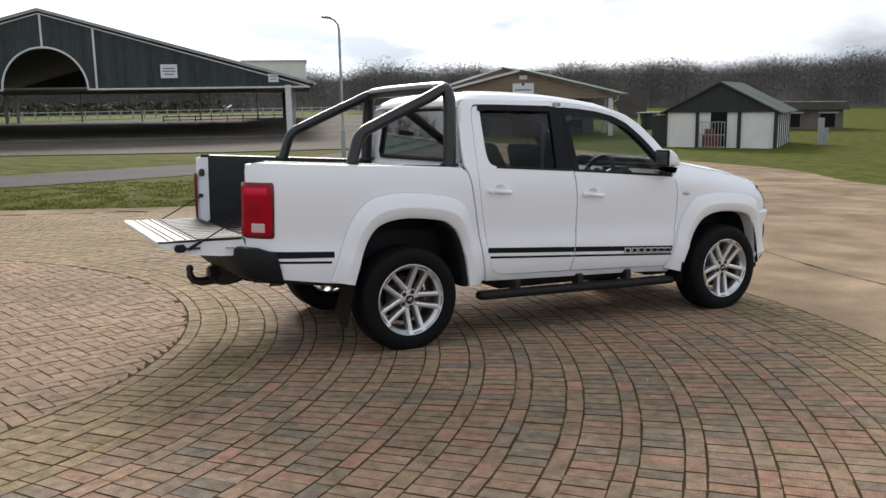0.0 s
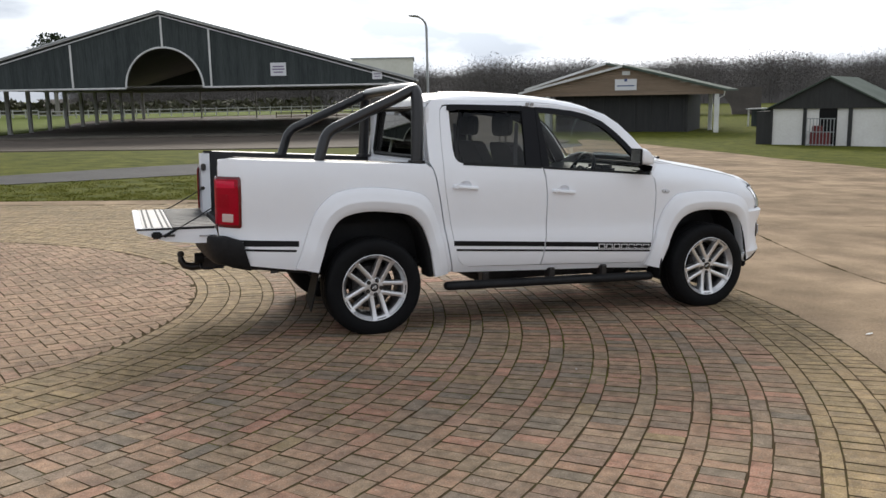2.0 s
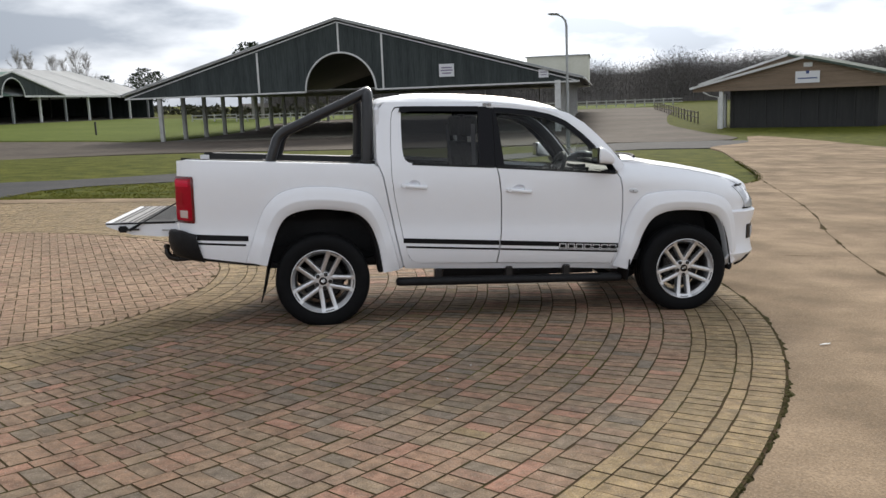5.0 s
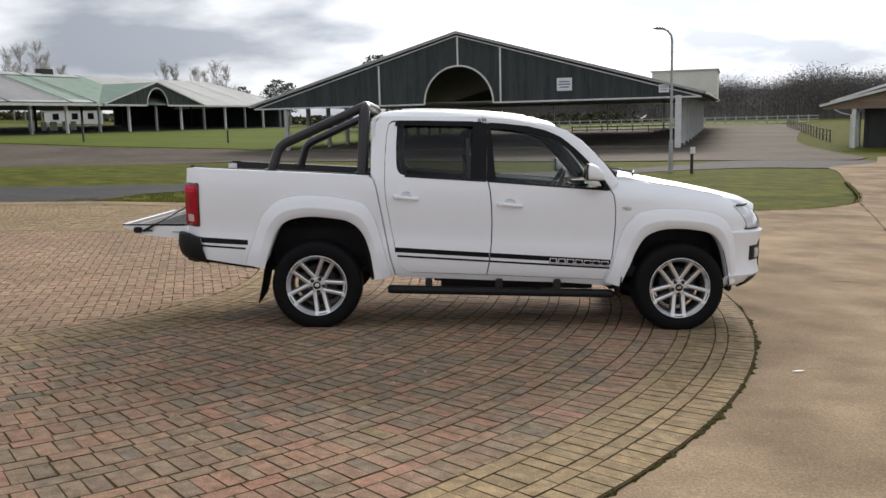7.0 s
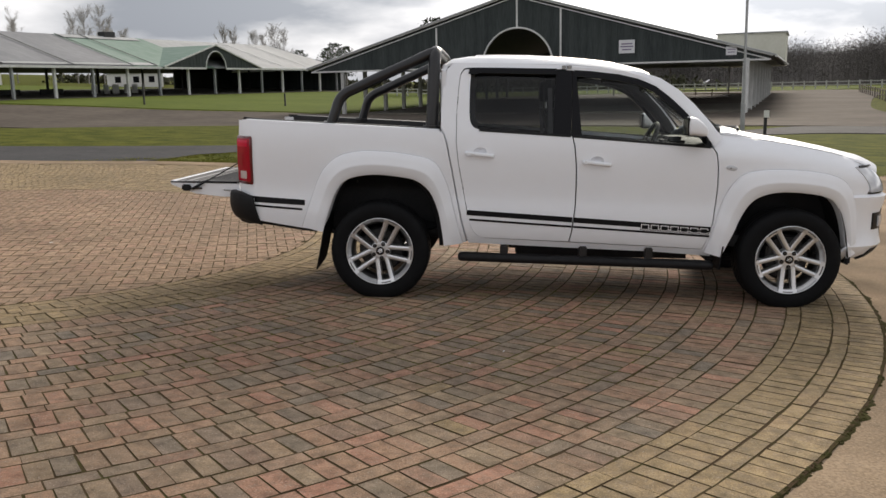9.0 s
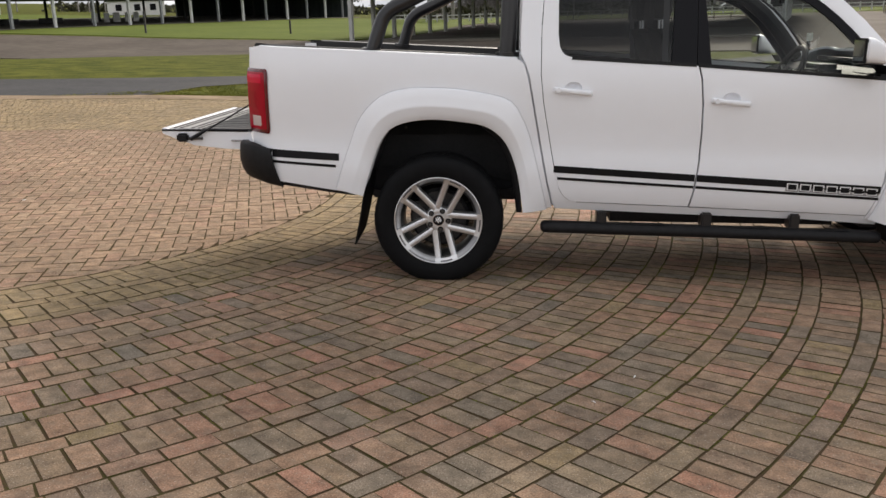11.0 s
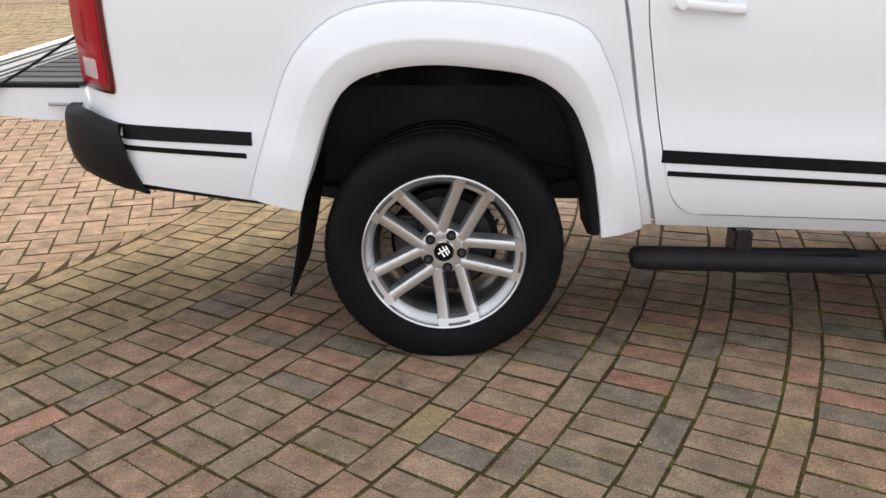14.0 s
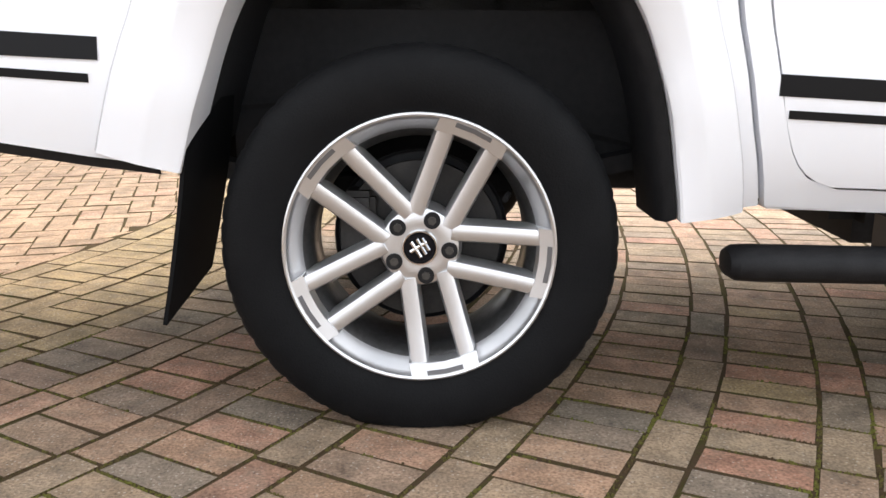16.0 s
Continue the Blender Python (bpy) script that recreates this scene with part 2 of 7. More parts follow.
LAWN = material("lawn", (0.078, 0.108, 0.016), 0.95, grain=0.1, second=(0.115, 0.142, 0.026), bump=0.4, bump_scale=20, spec=0.05)
SAND = material("joint_sand", (0.076, 0.052, 0.031), 1.0, grain=9.0, spread=(0.46, 0.62), second=(0.064, 0.060, 0.020), bump=0.8, bump_scale=160, spec=0.03)
TIMBER = material("dark_stained_boards", (0.026, 0.033, 0.034), 0.7, grain=0.5, second=(0.066, 0.078, 0.076), streak=(3, 3, 0.25), bump=0.2, bump_scale=20, spec=0.3)
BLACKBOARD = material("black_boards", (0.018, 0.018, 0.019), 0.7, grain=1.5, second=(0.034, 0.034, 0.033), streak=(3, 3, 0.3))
WHITEWALL = material("white_render", (0.82, 0.81, 0.79), 0.8, grain=0.8, second=(0.72, 0.70, 0.67))
WHITETRIM = material("white_trim", (0.76, 0.76, 0.74), 0.6, grain=1.0, second=(0.58, 0.58, 0.56))
POSTGREY = material("painted_post", (0.50, 0.50, 0.48), 0.7, grain=1.5, second=(0.36, 0.355, 0.34))
DARKPOST = material("dark_post", (0.04, 0.04, 0.04), 0.8)
CEDAR = material("weathered_cedar", (0.20, 0.145, 0.10), 0.8, grain=0.6, second=(0.28, 0.205, 0.145), streak=(0.4, 0.4, 6))
STABLEWOOD = material("grey_brown_boards", (0.13, 0.11, 0.095), 0.85, grain=0.6, second=(0.19, 0.165, 0.14))
ROOFGREY = material("grey_sheet_roof", (0.30, 0.31, 0.31), 0.75, grain=0.15, second=(0.42, 0.43, 0.43), streak=(1, 0.3, 1))
ROOFWORN = material("worn_grey_roof", (0.17, 0.175, 0.185), 0.75, grain=0.15, second=(0.25, 0.255, 0.265), streak=(1, 0.3, 1))
ROOFGREEN = material("green_sheet_roof", (0.13, 0.22, 0.17), 0.75, grain=0.15, second=(0.22, 0.29, 0.25), streak=(1, 0.3, 1))
ROOFSLATE = material("moss_green_roof", (0.060, 0.080, 0.066), 0.8, grain=0.5, second=(0.105, 0.128, 0.105), spec=0.2)
PALEWALL = material("pale_cladding", (0.58, 0.57, 0.47), 0.7, grain=0.3, second=(0.66, 0.65, 0.56))
GALV = material("galvanised_steel", (0.32, 0.33, 0.34), 0.45, metal=0.6, grain=4, second=(0.42, 0.43, 0.44))
SIGNWHITE = material("sign_white", (0.74, 0.74, 0.76), 0.5)
SIGNINK = material("sign_ink", (0.25, 0.20, 0.30), 0.5)
SIGNBLUE = material("sign_blue", (0.05, 0.08, 0.22), 0.5)
# bark and twigs are paled: distance haze is put into their colour
BARK = material("bark", (0.20, 0.185, 0.17), 0.9, grain=3, second=(0.30, 0.28, 0.26))
TWIG = material("hazed_twigs", (0.46, 0.44, 0.42), 0.95, grain=0.2, second=(0.36, 0.34, 0.32), spec=0.1)
WOODS = material("far_woods", (0.106, 0.101, 0.099), 1.0, grain=0.03, second=(0.160, 0.148, 0.139), spec=0.0)
EVERGREEN = material("evergreen", (0.018, 0.030, 0.012), 0.9, grain=0.8, second=(0.035, 0.050, 0.018))
HEDGE = material("hedge", (0.035, 0.040, 0.018), 0.95, grain=1.0, second=(0.075, 0.070, 0.04))
REDMETAL = material("red_machine_paint", (0.17, 0.022, 0.022), 0.6)
BRIDGEBRICK = material("dark_bridge_brick", (0.07, 0.06, 0.055), 0.9, grain=0.6, second=(0.11, 0.095, 0.085))
MOSS = material("moss", (0.044, 0.035, 0.018), 1.0, spec=0.03, grain=20, second=(0.072, 0.070, 0.026), bump=0.8, bump_scale=120)
JOINTMOSS = material("joint_moss", (0.088, 0.060, 0.034), 1.0, grain=7, second=(0.150, 0.150, 0.036), spread=(0.44, 0.58), bump=0.5, bump_scale=300, spec=0.03)
LITTER = material("pale_litter", (0.7, 0.7, 0.68), 0.6)
BUFF = [(0.286, 0.209, 0.112), (0.319, 0.231, 0.125), (0.250, 0.186, 0.104), (0.294, 0.209, 0.116), (0.270, 0.202, 0.119)]
BLEND = [(0.355, 0.190, 0.127), (0.206, 0.165, 0.122), (0.297, 0.211, 0.137), (0.365, 0.192, 0.132), (0.260, 0.191, 0.125), (0.315, 0.193, 0.125), (0.184, 0.154, 0.119), (0.340, 0.212, 0.137), (0.249, 0.175, 0.119), (0.283, 0.211, 0.138)]
HERRING = [(0.288, 0.191, 0.123), (0.331, 0.220, 0.143), (0.264, 0.178, 0.115), (0.307, 0.212, 0.139), (0.317, 0.193, 0.131)]

# ---- mesh helpers ----


def finish(bm, smooth=35):
    bmesh.ops.recalc_face_normals(bm, faces=bm.faces)
    for f in bm.faces:
        f.smooth = smooth > 0
    for e in bm.edges:
        if len(e.link_faces) == 2 and e.calc_face_angle(0) > radians(smooth or 1):
            e.smooth = False
    me = bpy.data.meshes.new("mesh")
    bm.to_mesh(me)
    bm.free()
    return me


def part(name, bm, mat, parent=None, label="", smooth=35):
    """One mesh object under a thing, or a thing of its own."""
    ob = new(name, bm if isinstance(bm, bpy.types.Mesh) else finish(bm, smooth))
    for m in mat if isinstance(mat, (list, tuple)) else (mat,):
        if not len(ob.data.materials) or isinstance(mat, (list, tuple)):
            ob.data.materials.append(m)
    if parent:
        ob.parent = parent
    if label:
        tagged(ob, label)
    return ob


def thing(name, m, label, category, group="", kind=""):
    ob = new(name)
    ob.matrix_world = m
    return tagged(ob, label, category, group, kind)


def box(x0, x1, y0, y1, z0, z1, bm=None, bevel=0.0, mat=0):
    bm = bm or bmesh.new()
    g = bmesh.ops.create_cube(bm, size=1)
    for v in g["verts"]:
        v.co = Vector((x0 + (v.co.x + 0.5) * (x1 - x0), y0 + (v.co.y + 0.5) * (y1 - y0), z0 + (v.co.z + 0.5) * (z1 - z0)))
    fs = list({f for v in g["verts"] for f in v.link_faces})
    for f in fs:
        f.material_index = mat
    if bevel:
        es = list({e for f in fs for e in f.edges})
        bmesh.ops.bevel(bm, geom=es, offset=bevel, segments=2, affect="EDGES", clamp_overlap=True)
    return bm


def loft(rows, closed=False, caps=False, bm=None):
    """Skin over rows of points, all of one length. closed: each row is a ring."""
    bm = bm or bmesh.new()
    vs = [[bm.verts.new(p) for p in row] for row in rows]
    n = len(vs[0])
    for a, b in zip(vs, vs[1:]):
        for i in range(n if closed else n - 1):
            j = (i + 1) % n
            bm.faces.new((a[i], a[j], b[j], b[i]))
    if caps:
        bm.faces.new(vs[0][::-1])
        bm.faces.new(vs[-1])
    return bm


def thicken(bm, t):
    bmesh.ops.recalc_face_normals(bm, faces=bm.faces)
    bmesh.ops.solidify(bm, geom=bm.faces[:] + bm.edges[:] + bm.verts[:], thickness=t)
    return bm


def curve(points, n):
    """n points evenly along a smooth line through the given ones."""
    p = [Vector(q) for q in points]
    p = [2 * p[0] - p[1]] + p + [2 * p[-1] - p[-2]]
    fine = []
    for a, b, c, d in zip(p, p[1:], p[2:], p[3:]):
        for k in range(16):
            t = k / 16
            fine.append(0.5 * ((2 * b) + (c - a) * t + (2 * a - 5 * b + 4 * c - d) * t * t + (3 * b - a - 3 * c + d) * t ** 3))
    fine.append(p[-2])
    run = [0.0]
    for a, b in zip(fine, fine[1:]):
        run.append(run[-1] + (b - a).length)
    arr = np.array([tuple(q) for q in fine])
    s = np.linspace(0, run[-1], n)
    return [Vector([np.interp(v, run, arr[:, k]) for k in range(arr.shape[1])]) for v in s]


def tube(points, r, seg=12, smooth_n=0, bm=None, caps=True):
    """A round bar along points; r may be a list."""
    pts = curve(points, smooth_n) if smooth_n else [Vector(p) for p in points]
    rows, side = [], None
    for i, p in enumerate(pts):
        d = (pts[min(i + 1, len(pts) - 1)] - pts[max(i - 1, 0)]).normalized()
        if side is None:
            side = d.orthogonal().normalized()
        side = (side - d * side.dot(d)).normalized()
        up = d.cross(side)
        rr = r[i] if isinstance(r, (list, tuple)) else r
        rows.append([p + rr * (math.cos(a) * side + math.sin(a) * up) for a in (2 * math.pi * k / seg for k in range(seg))])
    return loft(rows, True, caps, bm)


def revolve(profile, seg=48, axis="y", bm=None, close=False):
    """Turn a profile of (radius, along) round an axis."""
    rows = []
    for k in range(seg + 1):
        a = 2 * math.pi * k / seg
        rows.append([(r * math.cos(a), h, r * math.sin(a)) if axis == "y" else (r * math.cos(a), r * math.sin(a), h) for r, h in (profile + profile[:1] if close else profile)])
    bm = loft(rows, bm=bm)
    bmesh.ops.remove_doubles(bm, verts=bm.verts, dist=1e-5)
    return bm


def panel(outline, surf, thick=0.02, step=0.06, side=-1, lift=0.0):
    """A sheet over an outline in x and z, laid on the curved flank y = side * surf(x, z), with thickness inwards."""
    bm = bmesh.new()
    bm.faces.new([bm.verts.new((x, 0, z)) for x, z in outline])
    xs, zs = [p[0] for p in outline], [p[1] for p in outline]
    for lo, hi, nrm in ((min(xs), max(xs), (1, 0, 0)), (min(zs), max(zs), (0, 0, 1))):
        k = max(1, int((hi - lo) / step))
        for i in range(1, k):
            c = lo + (hi - lo) * i / k
            bmesh.ops.bisect_plane(bm, geom=bm.verts[:] + bm.edges[:] + bm.faces[:], plane_co=(c, 0, c), plane_no=nrm)
    bmesh.ops.recalc_face_normals(bm, faces=bm.faces)
    front = bm.faces[:]
    rim = [e for e in bm.edges if len(e.link_faces) == 1] if thick else []
    back = {}
    for v in bm.verts[:]:
        y = surf(v.co.x, v.co.z) + lift
        v.co.y = side * y
    for v in list({v for f in front for v in f.verts}) if thick else ():
        back[v] = bm.verts.new((v.co.x, v.co.y - side * thick, v.co.z))
    for f in front if thick else ():
        bm.faces.new([back[v] for v in reversed(f.verts)])
    for e in rim:
        a, b = e.verts
        bm.faces.new((a, b, back[b], back[a]))
    return bm


def mirrored(bm):
    """A copy of a mesh for the other side of the truck."""
    c = bm.copy()
    for v in c.verts:
        v.co.y = -v.co.y
    return c


# ---- the lie of the land ----
def ease(a, b, x):
    u = min(max((x - a) / (b - a), 0.0), 1.0)
    return u * u * (3 - 2 * u)


def land(x, y):
    soft = 0.03 * (0.5 * math.log1p(math.exp(min(y, 60) / 0.5)) if y < 50 else y)
    near = -0.03124 * x - 0.03764 * y + soft
    far = -1.5 + 0.04 * max(0, -x - 12) * ease(40, 110, y) + 0.012 * max(0, min(y, 200) - 85)
    return near + (far - near) * ease(26, 75, math.hypot(x, y))

# ---- ground ----


def sheet(name, inside, lift, xs, ys, mat, label, category, kind="structure"):
    """A sheet on the land over the grid cells whose middle is inside."""
    bm = bmesh.new()
    vs = {}

    def at(i, j):
        if (i, j) not in vs:
            vs[i, j] = bm.verts.new((xs[i], ys[j], land(xs[i], ys[j]) + lift - 0.04 * ease(25, 45, math.hypot(xs[i], ys[j]))))
        return vs[i, j]
    for i in range(len(xs) - 1):
        for j in range(len(ys) - 1):
            if inside is None or inside((xs[i] + xs[i + 1]) / 2, (ys[j] + ys[j + 1]) / 2):
                bm.faces.new((at(i, j), at(i + 1, j), at(i + 1, j + 1), at(i, j + 1)))
    return tagged(part(name, bm, mat), label, category, "", kind)


def outline_sheet(name, outline, lift, mat, label, category, step=1.0, depth=0.12, jag=0.0):
    """A sheet on the land within a smooth outline, with a small edge face down to the ground below it."""
    pts = [p.to_2d() for p in curve([(x, y, 0) for x, y in outline + outline[:1]], 140)][:-1]
    if jag:
        pts = [p + jag * Vector((noise.noise((p.x * 2.1, p.y * 2.1, 3)), noise.noise((p.x * 2.3, p.y * 2.3, 9)))) for p in pts]
    bm = bmesh.new()
    bm.faces.new([bm.verts.new((p.x, p.y, 0)) for p in pts])
    for k in (0, 1):
        lo, hi = min(p[k] for p in pts), max(p[k] for p in pts)
        c = lo + step
        while c < hi:
            bmesh.ops.bisect_plane(bm, geom=bm.verts[:] + bm.edges[:] + bm.faces[:], plane_co=(c, c, 0), plane_no=(1 - k, k, 0))
            c += step * (1 + 0.02 * max(0, c - 10) if k else 1 + 0.02 * abs(c))
    for v in bm.verts:
        v.co.z = land(v.co.x, v.co.y) + lift
    rim = [e for e in bm.edges if len(e.link_faces) == 1]
    low = {}
    for e in rim:
        for v in e.verts:
            if v not in low:
                low[v] = bm.verts.new((v.co.x, v.co.y, v.co.z - depth))
    for e in rim:
        a, b = e.verts
        bm.faces.new((a, b, low[b], low[a]))
    bmesh.ops.triangulate(bm, faces=[f for f in bm.faces if len(f.verts) > 4])
    return tagged(part(name, bm, mat, smooth=50), label, category, "", "structure")


def spaced(lo, fine_lo, fine_hi, hi, fine, grow=1.12):
    """Grid lines, close together in the middle stretch and ever wider outwards."""
    out, s = list(np.arange(fine_lo, fine_hi + fine / 2, fine)), fine
    while out[-1] < hi:
        s *= grow
        out.append(out[-1] + s)
    s = fine
    while out[0] > lo:
        s *= grow
        out.insert(0, out[0] - s)
    return [float(v) for v in out]


GX, GY = spaced(-1500, -30, 40, 1500, 1.0), spaced(-600, -14, 40, 2500, 1.0)
sheet("ground", None, -0.05, GX, GY, GRASSMAT, "rough winter grass field reaching to the woods", "ground")

APRON = [(-40, -16), (-38, 8), (-24, 10.4), (-14, 10.8), (-9, 10.9), (-6.6, 11.3), (-3.8, 11.0), (0.7, 10.25), (5, 9.9), (8.2, 10.2), (10.4, 11.6), (11.9, 14), (14.4, 20), (17.6, 27.5), (20, 33.5),
         (25.4, 40), (31, 50), (30.6, 42), (27, 29), (24.3, 21.5), (22.6, 14.6), (19, 8.6), (19.5, 0), (24, -12), (14, -22), (-12, -24)]
outline_sheet("concrete_apron", APRON, -0.012, CONCRETE, "tan weathered concrete forecourt with joints and stains", "pavement", 1.0, 0.1)
PATHWAY = [(-60, 8), (-38, 9.5), (-24, 10.2), (-14, 10.6), (-8, 10.8), (-6.75, 11.4), (-6.75, 13.2), (-5.6, 14.8), (-3.4, 15.9), (0, 17.7), (2.6, 19.4), (6, 22.5), (9, 25.6), (12, 28.6), (16, 32), (19.6, 32.6), (24, 36),
           (27, 44), (19, 44), (14, 36.5), (10, 30), (7, 26.6), (3.8, 25), (1, 23.1), (-1.6, 21.2), (-4.1, 19), (-6.5, 17.2), (-9.1, 16.3), (-13, 15.4), (-24, 14.8), (-40, 14.4), (-60, 14)]
outline_sheet("tarmac_path", PATHWAY, -0.035, ASPHALT, "dark grey tarmac path curving between the grass", "road", 1.0, 0.1)
YARDLINE = [(-120, 74), (-70, 72), (-45, 66), (-28, 58), (-16, 50), (-8, 43.5), (0, 40), (8, 41), (14, 43.6), (18.5, 45.6), (24, 44), (29, 48), (32, 60), (37, 78), (46, 100), (60, 132), (58, 150), (20, 150), (-4, 140), (-9, 110), (-16, 88), (-24, 89.5), (-37, 91), (-52, 95), (-80, 97), (-120, 98)]
outline_sheet("yard", YARDLINE, -0.03, YARD, "worn grey tarmac yard and drive before the barn", "road", 2.5, 0.1)
LAWNLINE = [(-160, 104), (-80, 100), (-52, 97), (-37, 93), (-24, 91.5), (-17, 90), (-9, 111), (-4, 142), (20, 152), (60, 150), (60, 175), (-160, 175)]
outline_sheet("lawn", LAWNLINE, -0.03, LAWN, "bright green mown lawn beyond the yard", "lawn", 3.0, 0.06)

# open joints in the concrete, ragged and filled with dirt and moss in places


def ragged_joint(points, n, thin, wide, seed, label):
    line = curve([(x, y, 0) for x, y in points], n)
    rows = []
    for k, p in enumerate(line):
        d = (line[min(k + 1, n - 1)] - line[max(k - 1, 0)]).normalized()
        far = (p - line[0]).length
        shift = 0.03 * noise.noise((far * 0.9, seed, 0)) + 0.012 * noise.noise((far * 6, seed, 2))
        fill = max(0.0, noise.noise((far * 1.3, seed, 5)) * 0.8 + noise.noise((far * 5.5, seed, 7)) * 0.55 + 0.05)
        w = thin + wide * fill
        a, b = p.x - d.y * shift, p.y + d.x * shift
        rows.append([(a - d.y * q, b + d.x * q, land(a, b) - 0.0085) for q in (-w, w * 0.8)])
    tagged(part("concrete_joint", loft(rows), SAND), label, "joint", "", "structure")


ragged_joint([(12.4, 15.6), (11.6, 13.6), (8.7, 6.4), (7.2, 3.4), (6.0, 0.6), (5.3, -1.5), (4.4, -3.6)], 700, 0.005, 0.065, 1, "dark open joint in the concrete with dirt and moss")
ragged_joint([(7.75, 3.80), (9.15, 3.26), (11.5, 2.35)], 160, 0.002, 0.018, 2, "fine dark cross joint in the concrete")
ragged_joint([(3.9, 2.30), (5.58, 1.73), (6.35, 1.46)], 120, 0.002, 0.018, 3, "fine dark cross joint in the concrete")

# ---- block paving: herringbone disc, then rings of blocks laid across and along in turn ----
CX, CY, R_IN, PITCH, PAIRS, ALONG, JOINT = -5.238, 1.7245, 4.115, 0.3082, 17, 0.101, 0.0060
R_OUT = R_IN + PITCH * PAIRS
# where the cross joints fall in some of the rings, as a share of one block: rings laid along, rings laid across
JOINTS_ALONG = {5: 0.57, 6: 0.75, 7: 0.74, 8: 0.67, 9: 0.72, 10: 0.81}
JOINTS_ACROSS = {5: 0.58, 6: 0.48, 7: 0.05, 8: 0.21, 9: 0.10, 10: 0.33}


rng = random.Random(4)
PAVED_TO = lambda x: float(np.interp(x, (-24, -14, -9, -6.6, -3.8, 0.7, 5), (10.4, 10.8, 10.9, 11.3, 11.0, 10.25, 9.9))) - 0.95  # concrete edging beyond


def block_points(c, ex, ey, seed, h=0.022, lift=0.0):
    """Corner rows of one block in plan: c its middle, ex and ey its half sides as vectors. A worn edge round a flat top."""
    e = 0.0017
    lx, ly = math.hypot(*ex), math.hypot(*ey)
    out = []
    jit = [(rng.gauss(0, 0.0016), rng.gauss(0, 0.0016)) for _ in range(4)]  # chipped, uneven corners
    for f, z in ((0.0, -h), (0.0, -0.0022), (e, 0.0)):
        kx, ky = 1 - f / lx, 1 - f / ly
        for (a, b), (ja, jb) in zip(((-1, -1), (1, -1), (1, 1), (-1, 1)), jit):
            x, y = c[0] + a * kx * ex[0] + b * ky * ey[0] + ja, c[1] + a * kx * ex[1] + b * ky * ey[1] + jb
            out.append((x, y, land(x, y) + z + lift))
    return out


BLOCK_FACES = [(0, 1, 5, 4), (1, 2, 6, 5), (2, 3, 7, 6), (3, 0, 4, 7), (4, 5, 9, 8), (5, 6, 10, 9), (6, 7, 11, 10), (7, 4, 8, 11), (8, 9, 10, 11)]


def blocks_mesh(list_of_points):
    vs, fs = [], []
    for pts in list_of_points:
        o = len(vs)
        vs += pts
        fs += [tuple(o + i for i in f) for f in BLOCK_FACES]
    me = bpy.data.meshes.new("blocks")
    me.from_pydata(vs, [], fs)
    me.polygons.foreach_set("material_index", ([1] * 8 + [0]) * len(list_of_points))  # dirt and joint shade, both coloured into sides and chamfers
    return me


def near_stretch(x, y):
    """The stretch beside the rear wheel where blocks are pieces of their own."""
    return -1.15 < x < 1.55 and -2.75 < y < -1.02


buff_blocks, blend_blocks, herring_blocks, single_blend, single_buff = [], [], [], [], []
for pair in range(PAIRS):
    for across in (0, 1):
        r0 = R_IN + pair * PITCH + (ALONG if across else 0.0)
        r1 = r0 + (PITCH - ALONG if across else ALONG)
        rm = (r0 + r1) / 2
        n = round(2 * math.pi * rm / (0.1012 if across else 0.2018))
        share = (JOINTS_ACROSS if across else JOINTS_ALONG).get(pair, rng.random())
        buff = pair < 2 or (pair == 2 and not across) or pair > PAIRS - 3
        for k in range(n):
            a = 2 * math.pi * (k + share + 0.5) / n
            ca, sa = math.cos(a), math.sin(a)
            x, y = CX + rm * ca, CY + rm * sa
            if y > PAVED_TO(x):
                continue
            hw, hl = math.pi * rm / n - JOINT * 0.55, (r1 - r0) / 2 - JOINT * 0.66
            tw = rng.uniform(-0.010, 0.010)
            dx, dy = rng.gauss(0, 0.0012), rng.gauss(0, 0.0012)
            ex, ey = (hl * (ca - tw * sa), hl * (sa + tw * ca)), (hw * (-sa - tw * ca), hw * (ca - tw * sa))
            pts = block_points((x + dx, y + dy), ex, ey, k, lift=rng.uniform(-0.0014, 0.0022))
            is_buff = (buff or y > 4.5 + rng.gauss(0, 0.5)) if rng.random() > 0.012 else True
            if near_stretch(x, y):
                (single_buff if is_buff else single_blend).append((pts, (x, y)))
            else:
                (buff_blocks if is_buff else blend_blocks).append(pts)
